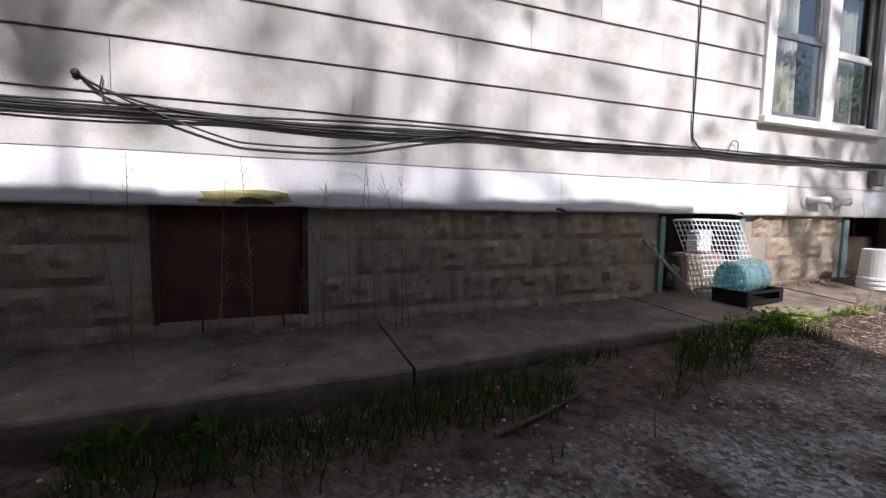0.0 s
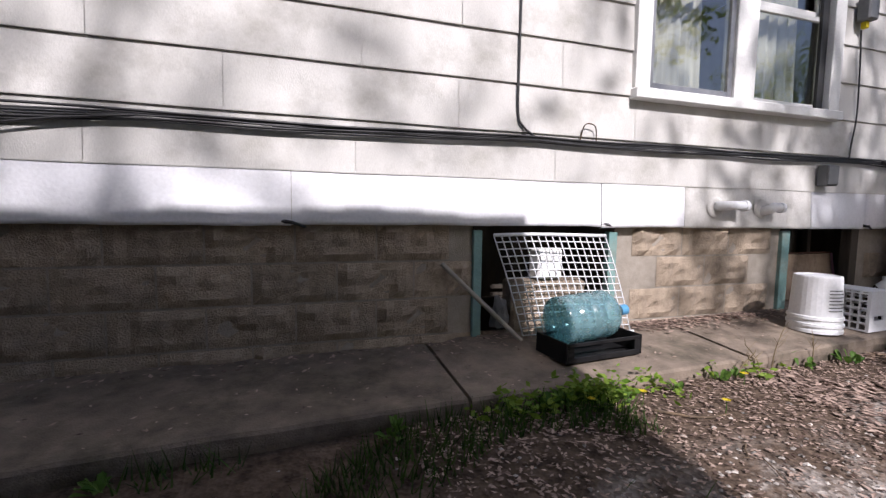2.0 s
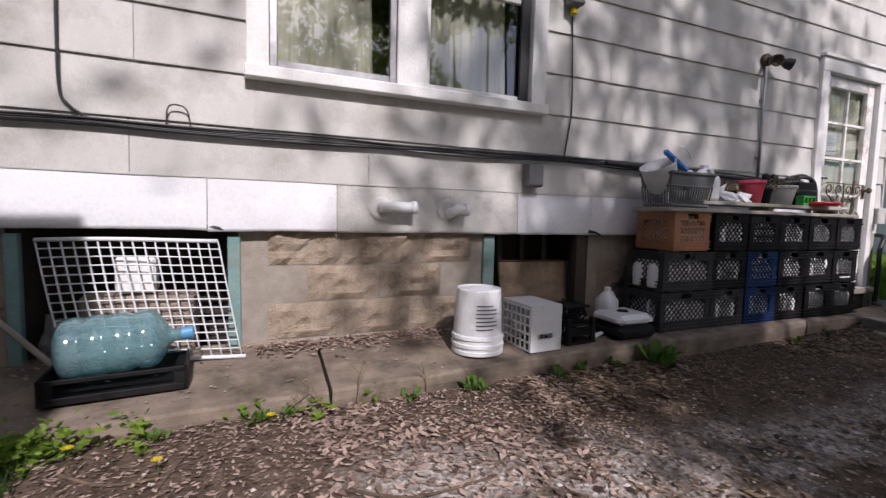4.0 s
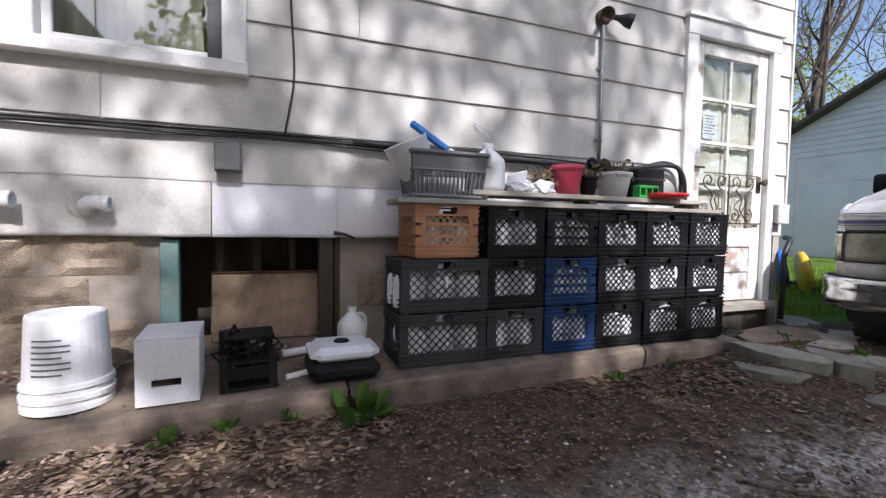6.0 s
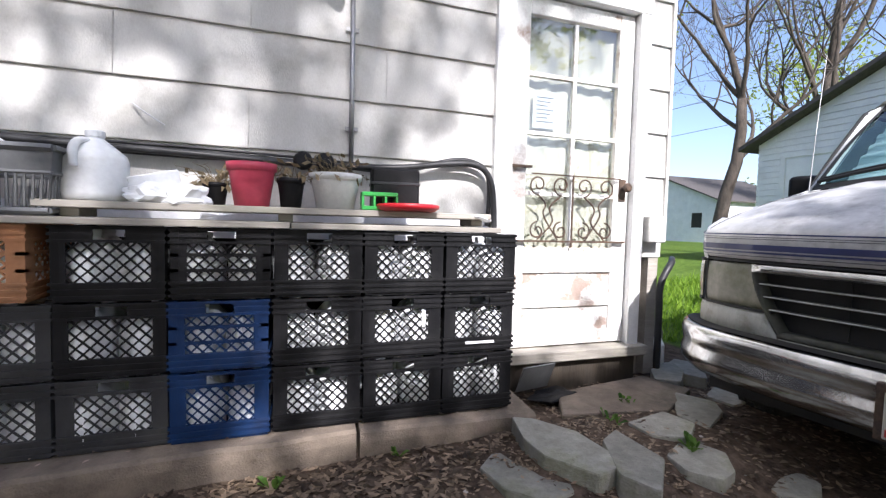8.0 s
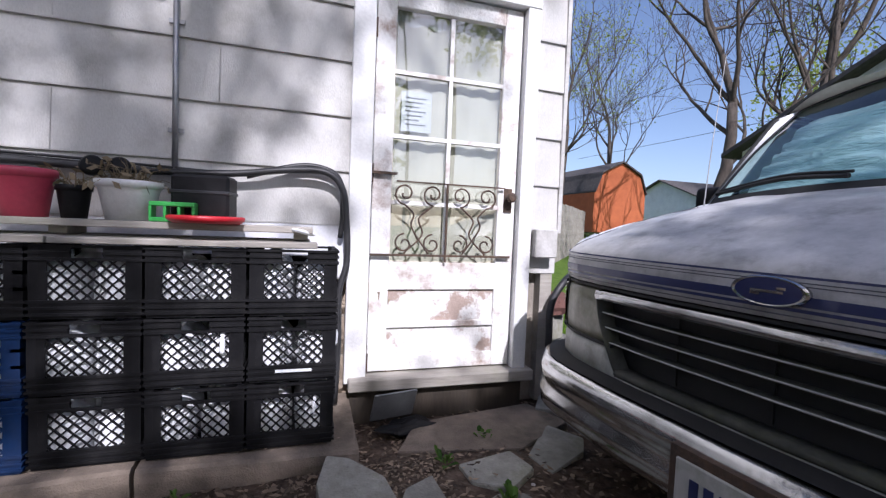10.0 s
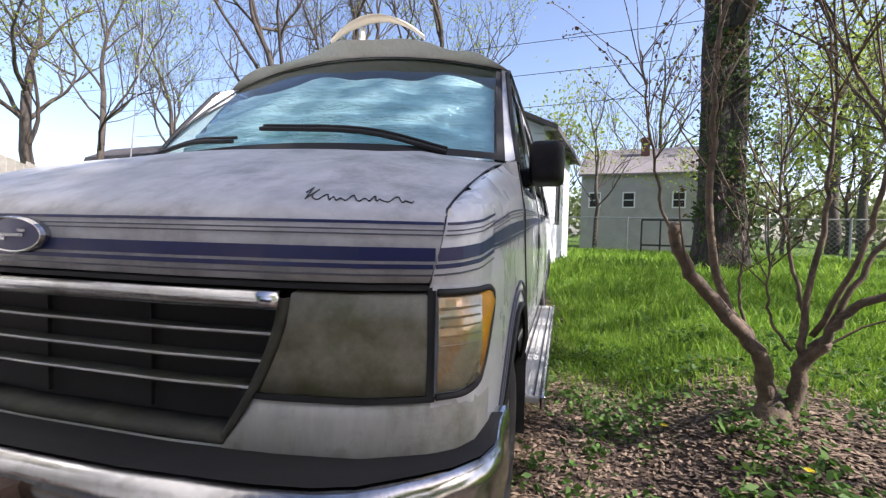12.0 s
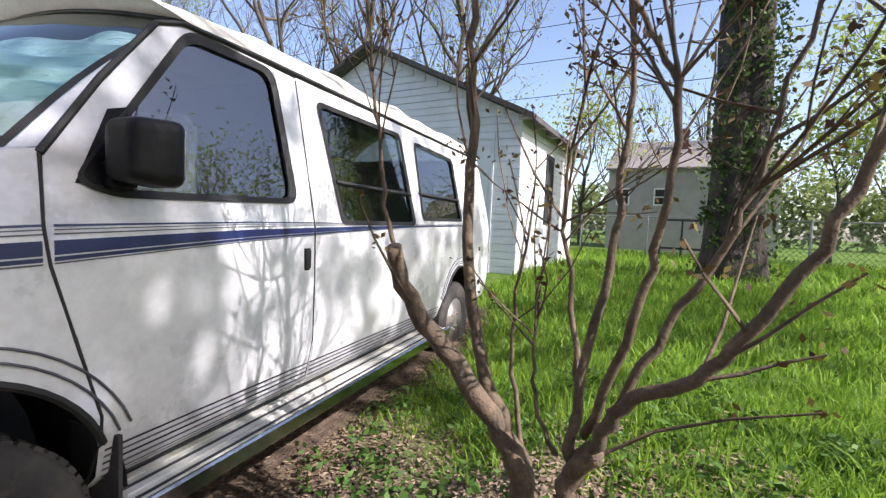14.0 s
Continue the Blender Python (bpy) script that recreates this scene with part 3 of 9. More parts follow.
def build_door():
    d = tagged(new("door_1"), "closed white half-glazed wooden door with peeling paint and scrolled iron guard", "door", kind="structure")
    x0, x1, z0, z1 = DOOR
    part("door_trim", boxes((x0, 9.355, 2.815, 2.9, z0, z1 - 0.13), bevel=0.004), M_WHITE, d)
    part("door_trim", boxes((10.225, x1, 2.815, 2.9, z0, z1 - 0.13), bevel=0.004), M_WHITE, d)
    part("door_trim", boxes((x0, x1, 2.812, 2.9, z1 - 0.129, z1), bevel=0.004), M_WHITE, d)
    part("drip_cap", boxes((x0 - 0.02, x1 + 0.02, 2.79, 2.9, z1 + 0.001, z1 + 0.025)), M_WHITE, d)
    part("door_sill", boxes((x0 + 0.02, x1 + 0.03, 2.76, 2.95, 0.27, 0.335), bevel=0.006), M_GREYWOOD, d)
    part("riser_board", boxes((x0 + 0.03, x1 - 0.02, 2.82, 2.9, 0.05, 0.268)), M_DARKWOOD, d)
    a, b = 9.365, 10.215
    y = 2.862
    leaf = part("door_leaf", boxes((a, a + 0.105, y, y + 0.045, 0.345, 2.43), (b - 0.11, b, y, y + 0.045, 0.345, 2.43), (a + 0.105, b - 0.11, y, y + 0.045, 2.33, 2.43), (a + 0.105, b - 0.11, y, y + 0.045, 0.80, 0.955), (a + 0.105, b - 0.11, y, y + 0.045, 0.345, 0.43), (a + 0.105, b - 0.11, y, y + 0.045, 0.585, 0.62), bevel=0.004), M_PEEL, d)
    part("door_panel", boxes((a + 0.106, b - 0.111, y + 0.016, y + 0.035, 0.621, 0.799)), M_PEELBARE, leaf, "lower panel with bare patches")
    part("door_panel", boxes((a + 0.106, b - 0.111, y + 0.016, y + 0.035, 0.431, 0.584)), M_PEELBARE, leaf, "lower panel with bare patches")
    cols, rows = (a + 0.105, (a + b) / 2, b - 0.11), (0.955, 1.285, 1.645, 1.99, 2.33)
    for i in range(2):
        for j in range(4):
            g = part("pane", boxes((cols[i] + 0.008, cols[i + 1] - 0.008, y + 0.02, y + 0.024, rows[j] + 0.008, rows[j + 1] - 0.008)), M_PANE, leaf)
            g.visible_shadow = False
    for z in rows[1:-1]:
        part("muntin", boxes((cols[0], cols[2], y + 0.006, y + 0.036, z - 0.011, z + 0.011)), M_PEEL, leaf)
    for j in range(4):
        part("muntin", boxes((cols[1] - 0.011, cols[1] + 0.011, y + 0.007, y + 0.035, rows[j] + 0.0115, rows[j + 1] - 0.0115)), M_PEEL, leaf)
    # iron guard
    gd = part("iron_guard", boxes((a - 0.02, a + 0.13, y - 0.028, y - 0.014, 1.43, 1.445), (a + 0.13, b - 0.08, y - 0.026, y - 0.016, 1.395, 1.403), (a - 0.015, b - 0.03, y - 0.028, y - 0.014, 0.99, 1.002)), M_RUST, d, "scrolled wrought iron guard")
    bm = bmesh.new()
    cx = (a + b) / 2 - 0.005
    tube(bm, [(cx, y - 0.022, 0.96), (cx, y - 0.022, 1.4)], 0.007, 6)
    for s in (-1, 1):
        for k in (0.08, 0.24):
            scroll(bm, cx + s * k, 1.335, 0.062, 1.25, -math.pi / 2, y - 0.022, s)
            scroll(bm, cx + s * k, 1.06, 0.055, 1.25, math.pi / 2, y - 0.022, -s)
        tube(bm, smooth_path([(cx + s * 0.08, y - 0.022, 1.275), (cx + s * 0.16, y - 0.022, 1.2), (cx + s * 0.14, y - 0.022, 1.11), (cx + s * 0.24, y - 0.022, 1.005)]), 0.0055, 5)
        tube(bm, smooth_path([(cx + s * 0.24, y - 0.022, 1.273), (cx + s * 0.19, y - 0.022, 1.22), (cx + s * 0.2, y - 0.022, 1.15), (cx + s * 0.1, y - 0.022, 1.005)]), 0.0055, 5)
    part("scrollwork", bm, M_RUST, gd)
    bm = bmesh.new()
    lathe(bm, [(0.026, 0), (0.026, 0.006), (0.012, 0.012), (0.012, 0.035), (0.028, 0.045), (0.03, 0.06), (0.02, 0.072), (0.0, 0.074)], 14, Matrix.Translation((b - 0.05, y, 1.345)) @ Matrix.Rotation(radians(90), 4, "X"))
    box(bm, b - 0.075, b - 0.025, y - 0.008, y + 0.001, 1.26, 1.4)
    part("door_knob", bm, M_RUST, d, "dark worn door knob", smooth=False)
    for z in (1.435, 0.4, 2.2):
        part("hinge", boxes((a - 0.022, a + 0.004, y - 0.012, y - 0.002, z - 0.05, z + 0.05)), M_RUST, d)
    # cream blind behind the glass and the taped notice
    bm = bmesh.new()
    prev = None
    for i in range(31):
        x = 9.40 + 0.78 * i / 30
        cur = [bm.verts.new((x, 2.93 + 0.006 * math.sin(i * 1.3), z)) for z in (0.9, 1.6, 2.4)]
        if prev:
            for k in range(2):
                bm.faces.new((prev[k], cur[k], cur[k + 1], prev[k + 1]))
        prev = cur
    tagged(link("door_curtain", bm, M_CURTAIN, smooth=True), "cream curtain hung behind the door glass", "curtain", group="curtains")
    bm = bmesh.new()
    prev = None
    for i in range(13):
        x = 9.475 + 0.29 * i / 12
        cur = [bm.verts.new((x, 2.925, z)) for z in (2.32, 2.27 + 0.012 * math.sin(i * 1.1))]
        if prev:
            bm.faces.new((prev[0], cur[0], cur[1], prev[1]))
        prev = cur
    tagged(link("lace_valance", bm, M_WHITEPL), "small white lace valance behind the door glass", "curtain")
    nt = thing("notice_sheet", "white printed paper notice taped inside the door glass", "paper")
    part("paper", boxes((9.515, 9.685, 2.888, 2.8895, 1.68, 1.90)), M_WHITEPL, nt)
    for k in range(7):
        part("text_bar", boxes((9.535, 9.655 - 0.02 * (k % 3), 2.8868, 2.8878, 1.86 - 0.024 * k, 1.867 - 0.024 * k)), M_GREYPL, nt)


build_siding()
build_flashing()
build_foundation()
build_window()
build_door()

# corner board and the cut shingles at the bottom of the corner
tagged(link("corner_trim", boxes((HX1 - 0.012, HX1 + 0.012, 2.838, 2.87, 1.15, HTOP)), M_FLASHGREY), "thin weathered corner bead", "trim", kind="structure")


# ---- concrete walk along the wall ----
def build_slabs():
    walk_ob = tagged(new("pavement"), "old cracked concrete walk along the house wall", "pavement", kind="structure")
    cuts = [-8.0, -5.6, -3.2, -1.1, 0.78, 2.9, 4.62, 6.6, 8.43, 9.28]
    for i, (a, b) in enumerate(zip(cuts, cuts[1:])):
        bm = bmesh.new()
        n = max(4, int((b - a) / 0.09))
        tilt = 0.006 * ((i * 37) % 5 - 2)
        cols = []
        for k in range(n + 1):
            x = a + 0.008 + (b - a - 0.016) * k / n
            ye, ze = lerp_table(EDGE_Y, x), lerp_table(EDGE_Z, x) + tilt * (k / n - 0.5)
            rag = 0.02 * noise.noise((x * 4, 2, 0)) + 0.014 * noise.noise((x * 13, 5, 0))
            zi = ze + (0.055 if 3.0 < x < 6.6 else 0.035)
            foot = lerp_table(FOOT_Z, x) - 0.15
            col = [bm.verts.new((x, ye + 0.03 + rag, foot)), bm.verts.new((x, ye + rag, ze - 0.05)), bm.verts.new((x, ye + 0.004 + rag, ze - 0.012)), bm.verts.new((x, ye + 0.018 + rag, ze))]
            for t in (0.12, 0.3, 0.5, 0.7, 0.9, 1.0):
                y = ye + 0.02 + (2.91 - ye) * t
                col.append(bm.verts.new((x, y, ze + (zi - ze) * t + 0.004 * noise.noise((x * 3, y * 3, 6)))))
            cols.append(col)
        for u, v in zip(cols, cols[1:]):
            for k in range(len(u) - 1):
                bm.faces.new((u[k], v[k], v[k + 1], u[k + 1]))
        for col, rev in ((cols[0], True), (cols[-1], False)):
            end = [bm.verts.new((col[-1].co.x, 2.91, col[0].co.z))]
            bm.faces.new((col + end)[:: -1 if rev else 1])
        part("slab", bm, M_CONC, walk_ob)


build_slabs()


def slab_top(x, y):
    ye, ze = lerp_table(EDGE_Y, x), lerp_table(EDGE_Z, x)
    t = min(1, max(0, (y - ye) / (2.91 - ye)))
    return ze + (0.055 if 3.0 < x < 6.6 else 0.035) * t


# ---- unseen neighbouring house, set close to deepen the shade on the wall's near end ----
nb = thing("neighbour_house", "unseen plain neighbouring house that shades the near end of the wall", "house", kind="structure")
part("wall", boxes((-14, 3.42, -11, -0.95, -0.3, 4.09)), surf("neighbour_brown_shingle", (0.09, 0.065, 0.05), (0.16, 0.12, 0.09), 5, 0.9, 0.4, stain=(0.06, 0.05, 0.04)), nb)
bm = bmesh.new()
for k in range(80):
    x = -14 + 17.4 * k / 80
    box(bm, x, x + 0.2175, -1.12, -0.86, 4.09, 4.20 + 0.05 * noise.noise((x * 1.5, 0, 0)))
box(bm, -14.2, 3.42, -11, -1.13, 4.10, 4.24)
part("roof", bm, M_DARKWOOD, nb)

# ---- the parked van ----
M_VAN = surf("van_white_paint", (0.56, 0.57, 0.59), (0.68, 0.69, 0.70), 2.5, 0.28, 0.02, stain=(0.42, 0.41, 0.38), stain_scale=2.2, stain_amt=0.45, coat=0.5, fine=40)
M_VANHOOD = surf("van_hood_paint", (0.36, 0.36, 0.36), (0.58, 0.575, 0.57), 7.0, 0.5, 0.05, stain=(0.17, 0.16, 0.145), stain_scale=3.2, stain_amt=1.0, coat=0.15, fine=35)
M_GRILLE = surf("grimy_grille_plastic", (0.04, 0.04, 0.033), (0.09, 0.09, 0.075), 8.0, 0.75, 0.1, spec=0.2, stain=(0.10, 0.105, 0.05), stain_scale=5, stain_amt=0.7)
# clear lens: the orange patches are amber reflections put into the colour
M_FLASHER = surf("clear_lens_amber_reflections", (0.26, 0.27, 0.20), (0.46, 0.40, 0.26), 7.0, 0.10, 0.25, coat=1.0, metal=0.35, stain=(0.42, 0.19, 0.03), stain_scale=9.0, stain_amt=0.8)
M_GRIME = surf("grimy_bumper_paint", (0.40, 0.40, 0.37), (0.58, 0.57, 0.53), 4.0, 0.45, 0.05, stain=(0.22, 0.22, 0.14), stain_scale=5.0, stain_amt=0.75, stretch=(1, 1, 0.3))
# front panel paint: grime, plus a darker tone for the shade there
M_GRIMESHADE = surf("mossy_shaded_front_paint", (0.24, 0.24, 0.205), (0.48, 0.475, 0.43), 5.0, 0.5, 0.05, stain=(0.12, 0.125, 0.06), stain_scale=5.0, stain_amt=0.9, stretch=(1, 1, 0.3))
M_NAVY = surf("navy_stripe", (0.012, 0.02, 0.085), (0.02, 0.03, 0.12), 4.0, 0.35, 0.0, coat=0.3)
M_PINSTRIPE = surf("grey_pinstripe", (0.07, 0.07, 0.09), (0.11, 0.11, 0.13), 4.0, 0.4, 0.0)
M_CHROME = surf("worn_chrome", (0.40, 0.40, 0.40), (0.62, 0.63, 0.64), 6.0, 0.17, 0.05, metal=1.0, stain=(0.14, 0.135, 0.12), stain_scale=5.0, stain_amt=0.9)
M_RUBBER = surf("tyre_rubber", (0.018, 0.018, 0.018), (0.045, 0.043, 0.04), 9.0, 0.85, 0.2, stain=(0.14, 0.12, 0.1), stain_scale=4, stain_amt=0.5)
M_RIM = surf("dull_wheel_metal", (0.16, 0.15, 0.14), (0.28, 0.265, 0.25), 8.0, 0.5, 0.1, metal=0.6, stain=(0.2, 0.12, 0.07), stain_scale=6, stain_amt=0.5)
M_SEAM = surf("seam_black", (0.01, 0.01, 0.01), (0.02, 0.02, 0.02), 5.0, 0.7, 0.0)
M_TARP = surf("tan_tarp", (0.56, 0.52, 0.43), (0.74, 0.70, 0.60), 3.0, 0.85, 0.25, stain=(0.24, 0.22, 0.18), stain_scale=3.0, stain_amt=0.6)
M_LENS = surf("clouded_lens", (0.10, 0.095, 0.055), (0.27, 0.26, 0.20), 9.0, 0.42, 0.05, coat=0.12, stain=(0.09, 0.10, 0.035), stain_scale=7.0, stain_amt=0.9)
M_AMBER = surf("amber_lens", (0.52, 0.20, 0.010), (0.70, 0.33, 0.02), 14.0, 0.3, 0.1, coat=0.2)
M_VGLASS = glass("van_tinted_glass", (0.40, 0.46, 0.46), base=0.22)
M_WSHIELD = glass("windscreen_glass", (0.60, 0.84, 0.85))
M_FOIL = surf("silver_sunshade_foil", (0.50, 0.62, 0.65), (0.88, 0.92, 0.92), 5.0, 0.32, 0.8, metal=0.6, fine=34, stretch=(0.7, 0.7, 2.6), bump_dist=0.02)

VAN = thing("van", "white camper van with navy stripes and tan roof tarp", "van", pose(10.215, 1.317, -0.1, 0, 0, 7.2))
PLAN = [(0.0, 0.0), (0.008, 0.4), (0.03, 0.64), (0.06, 0.8), (0.115, 0.92), (0.15, 0.963), (0.2, 0.991), (0.3, 1.005), (0.6, 1.012)]
PLAN_S = [0.0]
for (xa, ya), (xb, yb) in zip(PLAN, PLAN[1:]):
    PLAN_S.append(PLAN_S[-1] + math.hypot(xb - xa, yb - ya))


def plan(s):
    """Point and outward normal on the nose's outline, s metres round from its middle; negative s is the driver's side."""
    g, a = (-1 if s < 0 else 1), abs(s)
    x = lerp_table(list(zip(PLAN_S, [q[0] for q in PLAN])), a)
    y = lerp_table(list(zip(PLAN_S, [q[1] for q in PLAN])), a)
    x2 = lerp_table(list(zip(PLAN_S, [q[0] for q in PLAN])), a + 0.04)
    y2 = lerp_table(list(zip(PLAN_S, [q[1] for q in PLAN])), a + 0.04)
    if a > PLAN_S[-1] - 0.05:
        x2, y2 = x + 1, y
    d = Vector((x2 - x, y2 - y)).normalized()
    return Vector((x, g * y)), Vector((-d.y, g * d.x))


def s_of_y(y):
    return (1 if y > 0 else -1) * lerp_table([(q[1], s) for q, s in zip(PLAN, PLAN_S)], abs(y))


def wrap(profile, s0, s1, n, close=False, taper=0.0):
    """A strip round the nose: profile is a list of (outward offset, z)."""
    bm = bmesh.new()
    cols = []
    for i in range(n + 1):
        p, nr = plan(s0 + (s1 - s0) * i / n)
        k = 1 - taper * min(1, max(0, (abs(s0 + (s1 - s0) * i / n) - 0.75) / 0.4))
        cols.append([bm.verts.new((p.x + nr.x * o * k, p.y + nr.y * o * k, z)) for o, z in profile])
    m = len(profile)
    for a, b in zip(cols, cols[1:]):
        for k in range(m if close else m - 1):
            bm.faces.new((a[k], b[k], b[(k + 1) % m], a[(k + 1) % m]))
    if close:
        bm.faces.new(cols[0])
        bm.faces.new(cols[-1][::-1])
    bmesh.ops.recalc_face_normals(bm, faces=bm.faces)
    return bm


HW = [(0.40, 0.86), (0.46, 0.93), (0.5, 0.97), (0.60, 0.99), (0.64, 0.999), (0.70, 1.009), (1.0, 1.013), (1.25, 1.008), (1.36, 0.988), (2.0, 0.86), (2.1, 0.82)]


def hood_edge(x):
    return lerp_table([(0.1, 1.18), (0.2, 1.225), (0.45, 1.30), (0.75, 1.365), (1.02, 1.43), (1.2, 1.47)], x)


def side_pt(x, z, g, out=0.0):
    h = lerp_table(HW, z)
    if x < 1.1:
        top = hood_edge(x)
        t = (z - (top - 0.10)) / 0.10
        if t > 0:
            h -= 0.045 * t * t * min(1, (1.15 - x) / 0.2)
    if x < 0.55:
        h -= 0.008 * ((0.55 - x) / 0.25) ** 2
    flare = math.exp(-(((x - 0.87) / 0.5) ** 2)) * math.exp(-(((z - 0.75) / 0.25) ** 2)) * 0.012
    return Vector((x, g * (h + flare + out), z))


def rounded(pts, r, n=4):
    out = []
    m = len(pts)
    for i in range(m):
        p, a, b = Vector(pts[i]), Vector(pts[i - 1]), Vector(pts[(i + 1) % m])
        u, v = (a - p), (b - p)
        rr = min(r, u.length * 0.45, v.length * 0.45)
        u, v = p + u.normalized() * rr, p + v.normalized() * rr
        for k in range(n + 1):
            t = k / n
            q = u * (1 - t) ** 2 + p * 2 * t * (1 - t) + v * t * t
            out.append((q.x, q.y))
    return out


def panel(outline, holes, g, out=0.0, step=0.16):
    """A body panel from an outline in x and z with holes, bent on to the van's side."""
    bm = bmesh.new()
    for loop in [outline] + holes:
        vs = [bm.verts.new((x, 0, z)) for x, z in loop]
        for a, b in zip(vs, vs[1:] + vs[:1]):
            bm.edges.new((a, b))
    bmesh.ops.triangle_fill(bm, edges=bm.edges[:], use_beauty=True, use_dissolve=False, normal=(0, -1, 0))
    xs, zs = [p[0] for p in outline], [p[1] for p in outline]
    for z in (0.5, 0.6, 0.64, 0.7, 0.85, 1.0, 1.12, 1.25, 1.31, 1.36, 1.5, 1.7, 1.9):
        if min(zs) < z < max(zs):
            bmesh.ops.bisect_plane(bm, geom=bm.verts[:] + bm.edges[:] + bm.faces[:], plane_co=(0, 0, z), plane_no=(0, 0, 1))
    x = min(xs) + step
    while x < max(xs):
        bmesh.ops.bisect_plane(bm, geom=bm.verts[:] + bm.edges[:] + bm.faces[:], plane_co=(x, 0, 0), plane_no=(1, 0, 0))
        x += step
    for v in bm.verts:
        v.co = side_pt(v.co.x, v.co.z, g, out)
    bmesh.ops.recalc_face_normals(bm, faces=bm.faces)
    flip = sum(f.normal.y * f.calc_area() for f in bm.faces) * g < 0
    if flip:
        bmesh.ops.reverse_faces(bm, faces=bm.faces)
    return bm


def ring_strip(loop_a, loop_b, g, out):
    bm = bmesh.new()
    a = [bm.verts.new(side_pt(x, z, g, out)) for x, z in loop_a]
    b = [bm.verts.new(side_pt(x, z, g, out * 0.3)) for x, z in loop_b]
    for k in range(len(a)):
        j = (k + 1) % len(a)
        bm.faces.new((a[k], a[j], b[j], b[k]))
    return bm


def arch(cx, x0, x1, z, rx=0.43, rz=0.53, n=14):
    """Points of a wheel opening from front to back along the lower edge at height z."""
    pts = []
    for k in range(n + 1):
        a = math.pi * (1 - k / n)
        zz = 0.37 + rz * math.sin(a)
        if zz > z:
            pts.append((cx + rx * math.cos(a) * (1.06 if math.sin(a) < 0.5 else 1), zz))
    return pts


W1 = rounded([(1.20, 1.385), (1.30, 1.35), (2.08, 1.375), (2.04, 1.955), (1.62, 1.955)], 0.07)
W2 = rounded([(2.45, 1.285), (3.36, 1.29), (3.29, 1.92), (2.36, 1.90)], 0.05)
W3 = rounded([(3.52, 1.33), (4.42, 1.34), (4.36, 1.90), (3.55, 1.91)], 0.05)


def grow(loop, d):
    cx, cz = sum(p[0] for p in loop) / len(loop), sum(p[1] for p in loop) / len(loop)
    out = []
    for x, z in loop:
        v = Vector((x - cx, z - cz))
        out.append((x + d * v.normalized().x, z + d * v.normalized().y))
    return out


